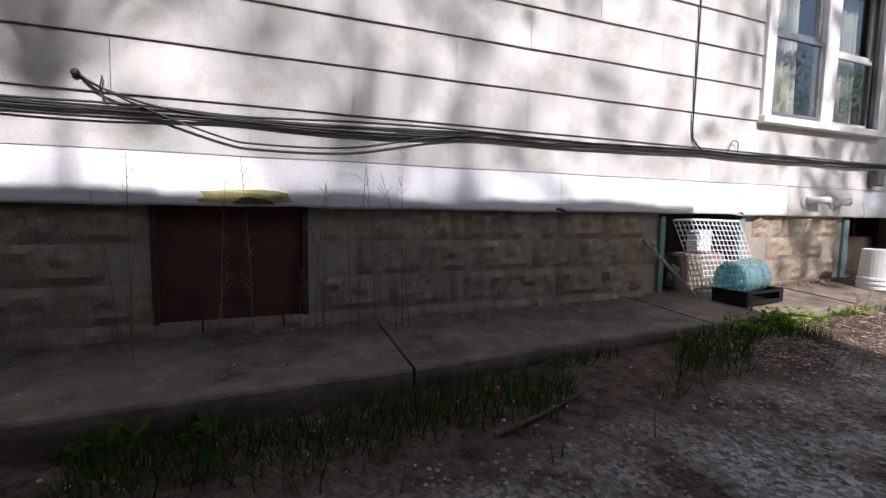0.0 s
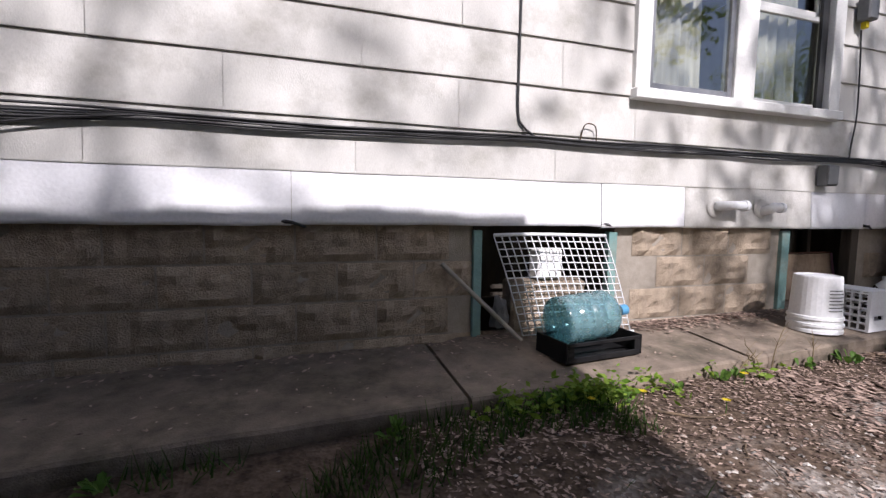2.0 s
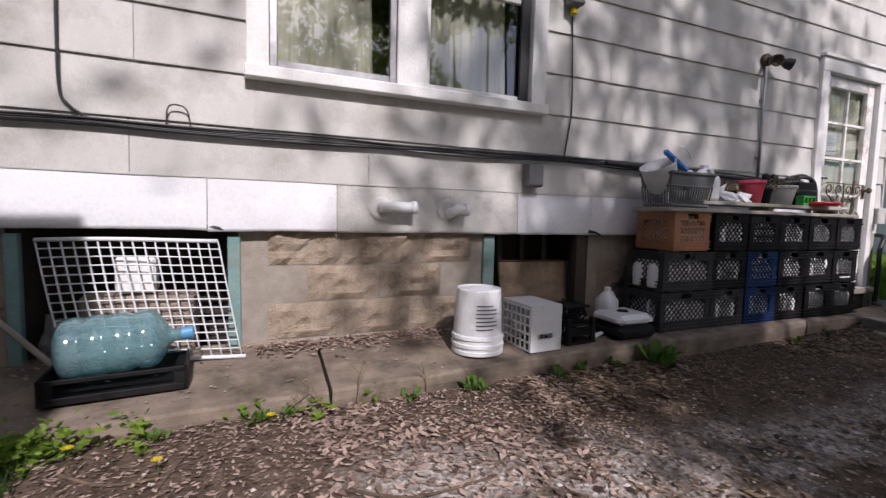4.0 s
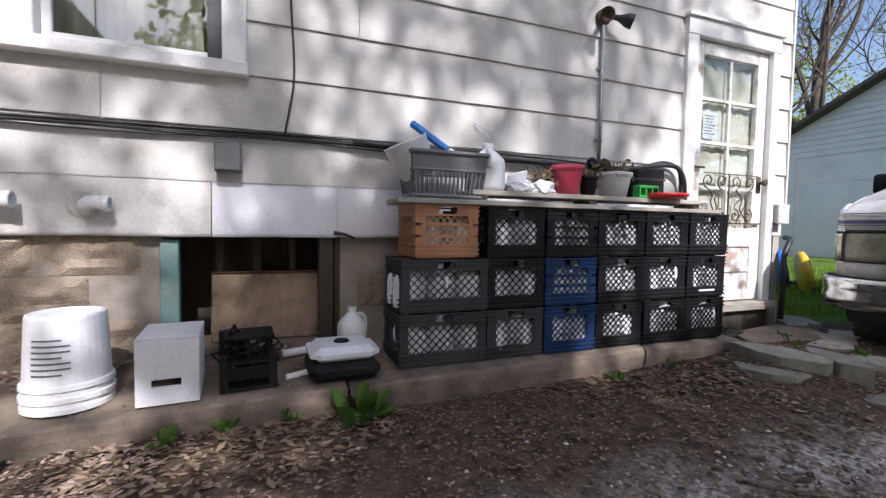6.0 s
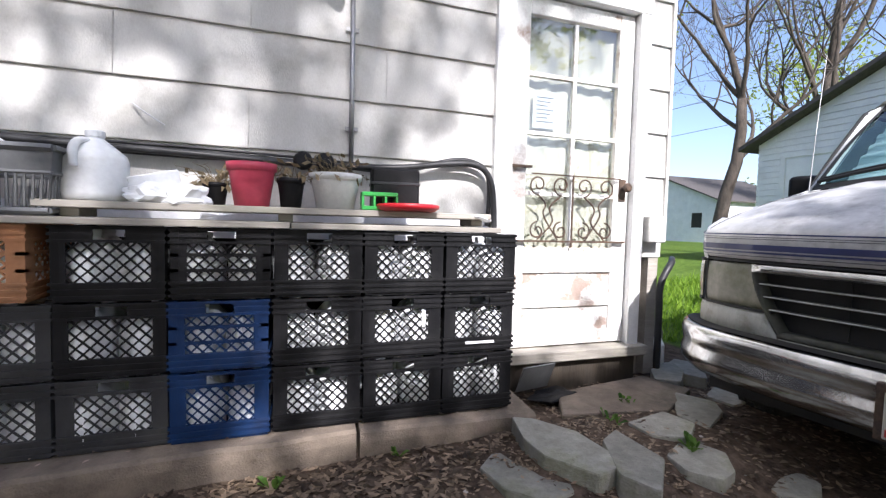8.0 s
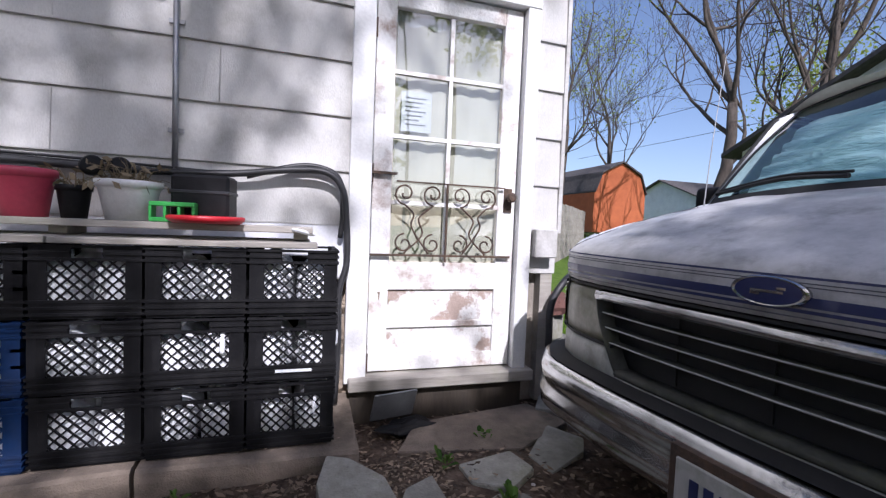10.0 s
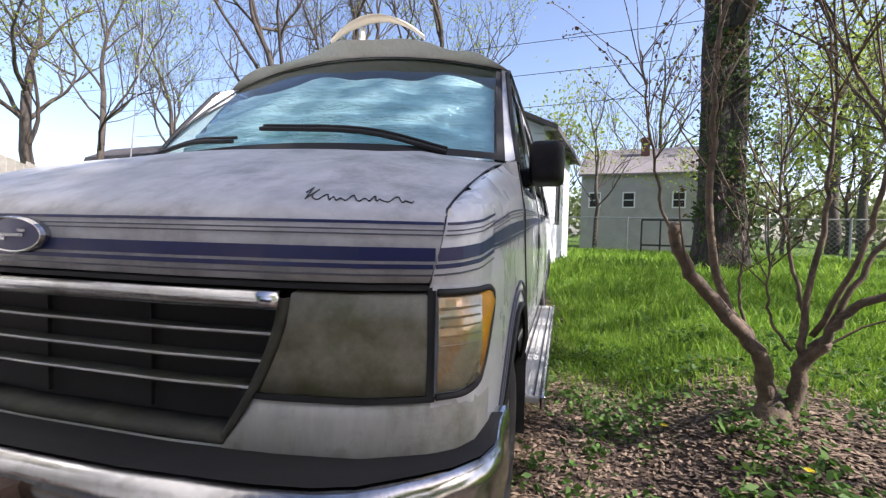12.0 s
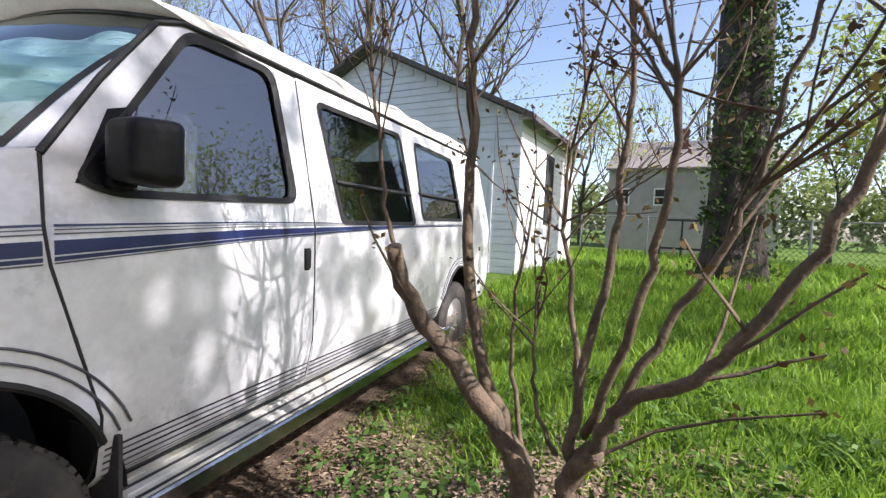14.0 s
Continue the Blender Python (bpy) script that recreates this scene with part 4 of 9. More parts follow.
def build_van_side(g):
    arch_f = arch(0.87, 0, 0, 0.62)
    fender = [(0.30, 0.66)] + arch_f + [(1.245, 0.60), (1.238, 0.70), (1.12, 1.15), (1.108, 1.25), (1.118, hood_edge(1.118))] + [(x, hood_edge(x)) for x in (1.0, 0.85, 0.7, 0.55, 0.42, 0.30)]
    part("fender", panel(fender, [], g), M_VAN, VAN, smooth=True)
    door = [(1.25, 0.44), (2.2, 0.44), (2.2, 1.98), (1.575, 1.985), (1.5, 1.93), (1.126, 1.46), (1.114, 1.25), (1.126, 1.15), (1.244, 0.70)]
    dr = part("front_door", panel(door, [W1], g), M_VAN, VAN, smooth=True)
    arch_r = arch(4.4, 0, 0, 0.5)
    rear = [(2.206, 0.44), (3.93, 0.44)] + arch_r + [(4.86, 0.46), (5.32, 0.48), (5.36, 0.9), (5.36, 1.4), (5.28, 2.03), (2.206, 1.985)]
    part("side_panel", panel(rear, [W2, W3], g, step=0.25), M_VAN, VAN, smooth=True)
    # dark lining just behind the seams
    for wi, (loop, nm, mt) in enumerate(((W1, "door_window", M_VGLASS), (W2, "side_window", M_VGLASS), (W3, "side_window", M_VGLASS))):
        gl = part(nm, panel(loop, [], g, out=-0.012), mt, dr if wi == 0 else VAN, "tinted side glass", smooth=True)
        gl.visible_shadow = False
        part("gasket", ring_strip(grow(loop, 0.022), grow(loop, -0.02), g, 0.006), M_SEAM, gl, "black rubber gasket")
    # split line of the sliding pane
    bm = bmesh.new()
    for x0, x1, z in ((2.43, 3.35, 1.50), (3.5, 4.42, 1.52)):
        tube(bm, [side_pt(x0 + (x1 - x0) * k / 6, z, g, 0.002) for k in range(7)], 0.012, 5)
    part("sliding_rail", bm, M_SEAM, VAN)
    # stripes
    def band(z_lo, z_hi, x0, x1, mat, nm, out=0.003):
        bm = bmesh.new()
        prev = None
        n = max(8, int((x1 - x0) / 0.08))
        for i in range(n + 1):
            x = x0 + (x1 - x0) * i / n
            lo, hi = z_lo(x), z_hi(x)
            cur = [bm.verts.new(side_pt(x, lo, g, out)), bm.verts.new(side_pt(x, hi, g, out))]
            if prev:
                bm.faces.new((prev[0], cur[0], cur[1], prev[1]) if g < 0 else (prev[1], cur[1], cur[0], prev[0]))
            prev = cur
        part(nm, bm, mat, VAN)

    mid = lambda x: lerp_table([(0.3, 1.1365), (0.45, 1.148), (0.6, 1.159), (0.85, 1.174), (1.1, 1.186), (1.8, 1.225), (2.5, 1.25), (3.5, 1.275), (5.3, 1.30)], x)
    thick = lambda x: lerp_table([(0.3, 0.0155), (0.6, 0.024), (1.1, 0.027), (2.2, 0.016), (3.2, 0.006), (5.3, 0.004)], x)
    for xa, xb in ((0.30, 1.105), (1.13, 2.195), (2.21, 4.6)):
        band(lambda x: mid(x) - thick(x) * 0.45, lambda x: mid(x) + thick(x), xa, xb, M_NAVY, "stripe")
        band(lambda x: mid(x) - thick(x) * 1.05, lambda x: mid(x) - thick(x) * 0.62, xa, xb, M_NAVY, "stripe")
        band(lambda x: mid(x) - thick(x) * 1.35, lambda x: mid(x) - thick(x) * 1.2, xa, xb, M_PINSTRIPE, "pinstripe")
        band(lambda x: mid(x) + thick(x) * 1.55, lambda x: mid(x) + thick(x) * 1.7, xa, xb, M_PINSTRIPE, "pinstripe")
        band(lambda x: mid(x) + thick(x) * 2.0, lambda x: mid(x) + thick(x) * 2.12, xa, xb, M_PINSTRIPE, "pinstripe")
        band(lambda x: mid(x) + thick(x) * 2.35, lambda x: mid(x) + thick(x) * 2.6, xa, xb, M_NAVY, "pinstripe")
    for k in range(6):
        for xa, xb in ((1.26, 2.195), (2.21, 3.92)):
            band(lambda x: 0.47 + 0.022 * k, lambda x: 0.478 + 0.022 * k, xa, xb, M_SEAM if k % 2 else M_PINSTRIPE, "moulding_rib", 0.006)
    # arch lips
    for cx in (0.87, 4.4):
        for dr_, nm in ((0.0, M_SEAM), (0.05, M_PINSTRIPE), (0.085, M_PINSTRIPE)):
            bm = bmesh.new()
            pts = [side_pt(cx + (0.43 + dr_) * math.cos(a), 0.37 + (0.53 + dr_) * math.sin(a), g, 0.004) for a in [math.pi * (0.08 + 0.84 * k / 24) for k in range(25)] if 0.37 + (0.53 + dr_) * math.sin(a) > 0.6]
            tube(bm, pts, 0.012 if dr_ == 0 else 0.004, 5)
            part("arch_trim", bm, nm, VAN)
    # running board, mud flap
    rb = part("running_board", boxes((1.30, 3.9, *sorted((g * 0.85, g * 1.085)), 0.385, 0.42), bevel=0.008), M_GRIME, VAN, "ribbed pale running board with dirt")
    for k in range(5):
        y = g * (0.90 + 0.04 * k)
        part("rib", boxes((1.31, 3.89, y - 0.004, y + 0.004, 0.4205, 0.427)), M_GRIME if k % 2 else M_DKGREYPL, rb)
    part("edge_rail", boxes((1.29, 3.91, *sorted((g * 1.086, g * 1.112)), 0.36, 0.43), bevel=0.008), M_CHROME, rb)
    part("mud_flap", boxes((1.285, 1.297, *sorted((g * 0.78, g * 1.02)), 0.25, 0.62)), M_RUBBER, VAN)
    # handle
    hd = part("door_handle", boxes((2.12, 2.175, *sorted((g * 0.998, g * 1.012)), 1.0, 1.16), bevel=0.006), M_BLACK, VAN, "black door handle")
    part("lever", boxes((2.128, 2.166, *sorted((g * 1.012, g * 1.024)), 1.06, 1.15), bevel=0.005), M_DKGREYPL, hd)
    part("lock", boxes((2.13, 2.165, *sorted((g * 0.998, g * 1.008)), 0.90, 0.95), bevel=0.004), M_BLACK, VAN)
    # mirror
    bm = bmesh.new()
    vs = bmesh.ops.create_cube(bm, size=1.0, matrix=Matrix.Translation((1.32, g * 1.08, 1.472)) @ Matrix.Diagonal((0.16, 0.165, 0.205, 1)))["verts"]
    for v in vs:
        if v.co.x < 1.3:
            v.co = Vector((v.co.x, g * 1.08 + (v.co.y - g * 1.08) * 0.84, 1.472 + (v.co.z - 1.472) * 0.86))
    bmesh.ops.bevel(bm, geom=bm.edges[:], offset=0.04, segments=4, affect="EDGES", profile=0.6)
    mr = part("door_mirror", bm, M_BLACK, VAN, "large black plastic door mirror", smooth=True)
    part("mirror_arm", boxes((1.26, 1.34, *sorted((g * 0.94, g * 1.02)), 1.36, 1.44), bevel=0.01), M_BLACK, mr)
    part("mirror_glass", boxes((1.4005, 1.404, *sorted((g * 1.02, g * 1.14)), 1.40, 1.55)), M_CHROME, mr)
    part("mirror_sail", panel([(1.19, 1.37), (1.36, 1.37), (1.36, 1.62), (1.30, 1.60)], [], g, out=0.004), M_BLACK, mr)


def wheel(cx, g):
    w = part("wheel", boxes((cx - 0.05, cx + 0.05, *sorted((g * 0.82, g * 0.90)), 0.32, 0.42)), M_RUST, VAN)
    rot = Matrix.Translation((cx, g * 0.875, 0.37)) @ Matrix.Rotation(radians(90 * -g), 4, "X")
    bm = bmesh.new()
    lathe(bm, [(0.20, -0.10), (0.31, -0.115), (0.35, -0.105), (0.368, -0.085), (0.37, -0.03), (0.37, 0.03), (0.368, 0.085), (0.352, 0.108), (0.31, 0.118), (0.255, 0.112), (0.215, 0.098), (0.20, 0.08)], 48, rot)
    part("tyre", bm, M_RUBBER, w, "worn black tyre with block tread", smooth=True)
    bm = bmesh.new()
    for k in range(56):
        a = 2 * math.pi * k / 56
        for row, off in ((-0.07, 0.0), (-0.025, 0.5), (0.025, 0.0), (0.07, 0.5)):
            aa = a + off * 2 * math.pi / 56
            mm = rot @ Matrix.Rotation(aa, 4, "Z") @ Matrix.Translation((0.371, 0, row))
            box(bm, -0.006, 0.006, -0.0145, 0.0145, -0.018, 0.018, m=mm)
    part("tread", bm, M_RUBBER, w)
    bm = bmesh.new()
    lathe(bm, [(0.218, 0.098), (0.212, 0.075), (0.19, 0.055), (0.16, 0.05), (0.10, 0.075), (0.075, 0.10), (0.05, 0.112), (0.0, 0.114)], 32, rot)
    for k in range(8):
        a = 2 * math.pi * k / 8
        lathe(bm, [(0.012, 0.0), (0.012, 0.03), (0.0, 0.032)], 6, rot @ Matrix.Translation((0.088 * math.cos(a), 0.088 * math.sin(a), 0.075)))
    rm = part("rim", bm, M_RIM, w, "dull steel wheel rim", smooth=True)
    for k in range(8):
        a = 2 * math.pi * (k + 0.5) / 8
        bm = bmesh.new()
        lathe(bm, [(0.0, 0.0), (0.022, 0.0), (0.022, 0.014), (0.0, 0.014)], 8, rot @ Matrix.Translation((0.15 * math.cos(a), 0.15 * math.sin(a), 0.049)))
        part("rim_hole", bm, M_SEAM, rm)
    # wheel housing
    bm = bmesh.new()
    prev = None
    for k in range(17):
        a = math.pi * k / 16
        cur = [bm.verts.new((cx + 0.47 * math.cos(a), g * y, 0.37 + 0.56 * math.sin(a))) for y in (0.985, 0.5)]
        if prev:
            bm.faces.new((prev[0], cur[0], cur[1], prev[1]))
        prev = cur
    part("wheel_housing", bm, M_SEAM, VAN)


def hood_surface(s, y):
    """A point of the hood: s runs from its front lip to the cowl."""
    t = abs(y) / 0.935
    p, nr = plan(s_of_y(y))
    cowl = 0.88 + 0.13 * t * t
    x = p.x + (cowl - p.x) * s
    z = lerp_table([(0.0, 1.175), (0.03, 1.20), (0.08, 1.22), (0.18, 1.25), (0.4, 1.31), (0.7, 1.375), (1.0, 1.425)], s) + 0.055 * (1 - t * t) * min(1, s * 1.6)
    z += 0.012 * math.exp(-(((abs(y) - 0.62) / 0.08) ** 2)) * min(1, s * 3)
    return Vector((x, y, z))


def lip_y(y, z):
    """The hood's side edge leans inwards towards the foot of its lip."""
    return y * (1 - 0.024 * min(1, max(0, (1.16 - z) / 0.1)))


def build_van_front():
    # hood with its rolled front lip
    bm = bmesh.new()
    n = 36
    ss = [0.0, 0.03, 0.08, 0.13, 0.2, 0.3, 0.4, 0.5, 0.6, 0.7, 0.8, 0.9, 1.0]
    cols = []
    for i in range(n + 1):
        y = -0.935 + 1.87 * i / n
        p, nr = plan(s_of_y(y))
        col = []
        for o, z in ((-0.02, 1.052), (0.004, 1.056), (0.012, 1.09), (0.012, 1.135)):
            lp, ln = plan(s_of_y(lip_y(y, z)) if y else 0.0)
            col.append(bm.verts.new((lp.x + ln.x * o, lp.y + ln.y * o, z)))
        for k, s in enumerate(ss):
            q = hood_surface(s, y)
            if k == 0:
                q += Vector((nr.x * 0.006, nr.y * 0.006, 0))
            col.append(bm.verts.new(q))
        cols.append(col)
    for a, b in zip(cols, cols[1:]):
        for k in range(len(a) - 1):
            bm.faces.new((a[k], b[k], b[k + 1], a[k + 1]))
    bmesh.ops.recalc_face_normals(bm, faces=bm.faces)
    part("hood", bm, M_VANHOOD, VAN, "dusty white hood", smooth=True)
    # stripes across the lip
    for lo, hi, mt in ((1.098, 1.124, M_NAVY), (1.083, 1.092, M_NAVY), (1.069, 1.073, M_PINSTRIPE), (1.147, 1.150, M_PINSTRIPE), (1.156, 1.159, M_PINSTRIPE), (1.168, 1.174, M_NAVY)):
        end = s_of_y(lip_y(0.933, lo))
        lean = lambda z: 0.0145 - max(0, z - 1.136) * 0.12
        part("stripe", wrap([(lean(lo), lo), (lean(hi), hi)], -end, end, 40), mt, VAN)
        for g in (-1, 1):
            start = s_of_y(lip_y(0.938, lo))
            bm = bmesh.new()
            prev = None
            for i in range(13):
                u = i / 12
                p, nr = plan(g * (start + (PLAN_S[7] - start) * u))
                o = 0.0115 - 0.005 * u
                cur = [bm.verts.new((p.x + nr.x * o, p.y + nr.y * o, z + 0.028 * u ** 1.4)) for z in (lo, hi)]
                if prev:
                    bm.faces.new((prev[0], cur[0], cur[1], prev[1]))
                prev = cur
            bmesh.ops.recalc_face_normals(bm, faces=bm.faces)
            part("stripe", bm, mt, VAN)
    # fender corners round the nose
    for g in (-1, 1):
        bm = bmesh.new()
        cols = []
        for i in range(15):
            u = i / 14
            top = 1.19 + (hood_edge(0.3) - 1.19) * u
            o1 = 0.0085 - 0.006 * u
            col = []
            for o, z in ((0.0, 1.046), (o1, 1.075), (o1, 1.11), (o1, top - 0.05), (-0.004, top - 0.015), (-0.03, top + 0.004)):
                start = s_of_y(lip_y(0.9372, z))
                p, nr = plan(g * (start + (PLAN_S[7] - start) * u))
                col.append(bm.verts.new((p.x + nr.x * o, p.y + nr.y * o, z)))
            col.append(bm.verts.new((max(p.x, 0.135), g * 0.938, hood_surface(max(0.0, min(0.21, (p.x - 0.12) / 0.89)), g * 0.935).z - 0.004)))
            cols.append(col)
        for a, b in zip(cols, cols[1:]):
            for k in range(6):
                bm.faces.new((a[k], b[k], b[k + 1], a[k + 1]))
        bmesh.ops.recalc_face_normals(bm, faces=bm.faces)
        part("fender_corner", bm, M_VAN, VAN, smooth=True)
        # top roll between the hood and the fender
        bm = bmesh.new()
        cols = []
        for k in range(13):
            x = 0.30 + 0.83 * k / 12
            z = hood_edge(x)
            a = side_pt(x, z, g)
            cols.append([bm.verts.new(a), bm.verts.new((x, g * 0.947, z + 0.006)), bm.verts.new((x, g * 0.936, z - 0.006))])
        for a, b in zip(cols, cols[1:]):
            for k in range(2):
                bm.faces.new((a[k], b[k], b[k + 1], a[k + 1]))
        bmesh.ops.recalc_face_normals(bm, faces=bm.faces)
        part("fender_roll", bm, M_VAN, VAN, smooth=True)
        bm = bmesh.new()
        edge = []
        for z in (1.052, 1.08, 1.11, 1.14, 1.17):
            p, nr = plan(g * s_of_y(lip_y(0.9362, z)))
            edge.append((p.x + nr.x * 0.004, p.y + nr.y * 0.004, z))
        tube(bm, edge + [hood_surface(s, g * 0.9355) + Vector((0, 0, 0.001)) for s in (0.03, 0.1, 0.25, 0.5, 0.75, 1.0)], 0.0024, 5)
        part("hood_seam", bm, M_SEAM, VAN)
    # lower front panel, dark core behind the lamps and the grille
    sunk = [(-0.05, 0.725), (0.006, 0.722), (0.012, 0.715), (0.012, 0.71), (-0.01, 0.685), (-0.05, 0.67)]
    cut_s, end_s = s_of_y(0.522), PLAN_S[7] + 0.002
    part("front_panel", wrap(sunk, -cut_s, cut_s, 24), M_GRIMESHADE, VAN, "grimy white lower front panel, darkened for shade", smooth=True)
    for g in (-1, 1):
        bm = bmesh.new()
        cols = []
        for i in range(29):
            k = cut_s + (end_s - cut_s) * (i / 28) ** 1.5
            p, nr = plan(g * k)
            rise = min(1.0, max(0.0, (0.648 - abs(p.y)) / 0.125))
            top = min(0.826, 1.018 - 0.285 * rise ** 0.625)
            fade = 1 - 0.9 * min(1, max(0, (k - 0.75) / 0.4))
            cols.append([bm.verts.new((p.x + nr.x * o * fade, p.y + nr.y * o * fade, 0.685 + (top - 0.685) * f)) for o, f in ((-0.03, 1.0), (0.0, 0.96), (0.012, 0.75), (0.012, 0.25), (-0.01, 0.0), (-0.05, -0.12))])
        for a, b in zip(cols, cols[1:]):
            for k in range(5):
                bm.faces.new((a[k], b[k], b[k + 1], a[k + 1]))
        bmesh.ops.recalc_face_normals(bm, faces=bm.faces)
        part("front_panel", bm, M_GRIMESHADE, VAN, "grimy white lower front panel, darkened for shade", smooth=True)
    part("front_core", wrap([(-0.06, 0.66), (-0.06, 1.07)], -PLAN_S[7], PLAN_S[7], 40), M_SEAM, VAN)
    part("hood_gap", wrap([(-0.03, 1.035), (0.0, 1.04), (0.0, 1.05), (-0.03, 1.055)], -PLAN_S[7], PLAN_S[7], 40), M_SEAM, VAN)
    for g in (-1, 1):
        sr = s_of_y(0.915)
        bm = bmesh.new()
        cols = []
        for k in range(11):
            col = []
            for o, z in ((-0.03, 0.826), (0.0, 0.832), (0.003, 0.87), (0.004, 0.92), (0.003, 0.97), (0.0, 1.03), (-0.03, 1.034)):
                inner = s_of_y(0.66 - 0.125 * max(0.0, (1.022 - z) / 0.285) ** 1.6)
                p, nr = plan(g * (inner + (sr - inner) * k / 10))
                col.append(bm.verts.new((p.x + nr.x * o, p.y + nr.y * o, z)))
            cols.append(col)
        for a, b in zip(cols, cols[1:]):
            for k in range(6):
                bm.faces.new((a[k], b[k], b[k + 1], a[k + 1]))
        bmesh.ops.recalc_face_normals(bm, faces=bm.faces)
        part("headlight", bm, M_LENS, VAN, "clouded rectangular headlight", smooth=True)
        # signal: clear inner lens, amber outer end, its lower outer corner drawn up in a curve
        si, so = sr + 0.014, PLAN_S[7] - 0.012
        low = lambda u: 0.834 + 0.15 * max(0.0, (u - 0.25) / 0.75) ** 2.6
        high = lambda u: 1.033 - 0.012 * max(0.0, (u - 0.8) / 0.2) ** 2

        def lens(u0, u1, out, n=10):
            bm = bmesh.new()
            cols = []
            for i in range(n + 1):
                u = u0 + (u1 - u0) * i / n
                p, nr = plan(g * (si + (so - si) * u))
                a, b = low(u), high(u)
                cols.append([bm.verts.new((p.x + nr.x * o, p.y + nr.y * o, a + (b - a) * t)) for t, o in ((0, out - 0.014), (0.04, out), (0.5, out + 0.004), (0.96, out), (1, out - 0.014))])
            for a, b in zip(cols, cols[1:]):
                for k in range(4):
                    bm.faces.new((a[k], b[k], b[k + 1], a[k + 1]))
            bmesh.ops.recalc_face_normals(bm, faces=bm.faces)
            return bm

        part("signal_bed", wrap([(0.002, 0.80), (0.002, 1.052)], g * (sr + 0.005), g * (PLAN_S[7] + 0.002), 10), M_VAN, VAN, smooth=True)
        sg = part("turn_signal", lens(0.55, 1.0, 0.012), M_AMBER, VAN, "amber wrap-round turn signal", smooth=True)
        part("clear_section", lens(0.0, 0.548, 0.012), M_FLASHER, sg, "clear lens with amber reflections in its colour", smooth=True)
        for k in range(5):
            z = 0.93 + 0.018 * k
            part("lens_rib", wrap([(0.013, z), (0.0185, z + 0.003), (0.013, z + 0.006)], g * (si + 0.004), g * (si + (so - si) * 0.5), 6), M_FLASHER, sg)
        bm = bmesh.new()
        rim = [(k / 14, low(k / 14) - 0.004) for k in range(15)] + [(1.02, (low(1) + high(1)) / 2)] + [(1 - k / 14, high(1 - k / 14) + 0.004) for k in range(15)]
        pts = []
        for u, z in rim:
            p, nr = plan(g * (si + (so - si) * u))
            pts.append((p.x + nr.x * 0.008, p.y + nr.y * 0.008, z))
        tube(bm, pts, 0.0075, 6)
        part("signal_gasket", bm, M_SEAM, sg, "black rubber edging", smooth=True)
        part("lamp_surround", wrap([(-0.02, 0.82), (0.006, 0.82), (0.006, 0.831), (-0.02, 0.831)], g * s_of_y(0.56), g * (sr + 0.012), 12, True), M_SEAM, VAN)
        part("lamp_surround", wrap([(-0.02, 0.82), (0.005, 0.82), (0.005, 1.04), (-0.02, 1.04)], g * (sr - 0.004), g * (sr + 0.011), 2, True), M_SEAM, VAN)
    # grille: frame, bars
    gr = part("grille", wrap([(-0.055, 0.70), (-0.052, 1.04)], -s_of_y(0.66), s_of_y(0.66), 24), M_SEAM, VAN, "dark grille with grey bars and chrome top")
    part("grille_top", wrap([(-0.02, 0.998), (0.022, 1.0), (0.026, 1.015), (0.02, 1.034), (-0.02, 1.036)], -s_of_y(0.64), s_of_y(0.64), 30, True), M_CHROME, gr, "worn chrome top bar", smooth=True)
    for k, z in enumerate((0.948, 0.893, 0.838)):
        wd = (0.625, 0.604, 0.577)[k]
        part("grille_bar", wrap([(-0.045, z - 0.010), (-0.004, z - 0.006), (-0.001, z - 0.002), (-0.001, z + 0.002), (-0.006, z + 0.004), (-0.045, z + 0.002)], -s_of_y(wd), s_of_y(wd), 24, True), M_GRILLE, gr)
        part("bar_edge", wrap([(-0.0005, z - 0.0025), (0.0012, z), (-0.0005, z + 0.003)], -s_of_y(wd), s_of_y(wd), 24), M_GRIME, gr, "worn pale bar edge")
    for y in (-0.3, 0.0, 0.3):
        px = plan(s_of_y(y))[0].x if y else 0.0
        part("grille_rib", boxes((px + 0.04, px + 0.05, y - 0.003, y + 0.003, 0.76, 1.0)), M_SEAM, gr)
    part("grille_lower", wrap([(-0.045, 0.722), (0.008, 0.722), (0.014, 0.730), (0.010, 0.746), (-0.045, 0.752)], -s_of_y(0.525), s_of_y(0.525), 24, True), M_GRILLE, gr, smooth=True)
    # slanted ends of the frame, wide and dished
    for g in (-1, 1):
        bm = bmesh.new()
        cols = []
        for t in range(13):
            u = t / 12
            z = 1.022 - 0.285 * u
            ye = 0.648 - 0.125 * u ** 1.6
            col = []
            for dy, o in ((0.012, -0.03), (0.006, 0.010), (-0.004, 0.013), (-0.012, 0.007), (-0.024, -0.045)):
                p, nr = plan(g * s_of_y(ye + dy))
                col.append(bm.verts.new((p.x + nr.x * o, p.y + nr.y * o, z)))
            cols.append(col)
        for a, b in zip(cols, cols[1:]):
            for k in range(4):
                bm.faces.new((a[k], b[k], b[k + 1], a[k + 1]))
        bmesh.ops.recalc_face_normals(bm, faces=bm.faces)
        part("grille_side", bm, M_GRILLE, gr, smooth=True)
    # badge oval, plain
    bm = bmesh.new()
    mm = Matrix.Translation((-0.014, 0.0, 1.128)) @ Matrix.Rotation(radians(-90), 4, "Y") @ Matrix.Rotation(radians(90), 4, "Z") @ Matrix.Diagonal((1, 0.42, 1, 1))
    lathe(bm, [(0.096, -0.01), (0.096, 0.008), (0.09, 0.014), (0.082, 0.012)], 28, mm)
    bd = part("badge", bm, M_CHROME, VAN, "plain oval badge", smooth=False)
    bm = bmesh.new()
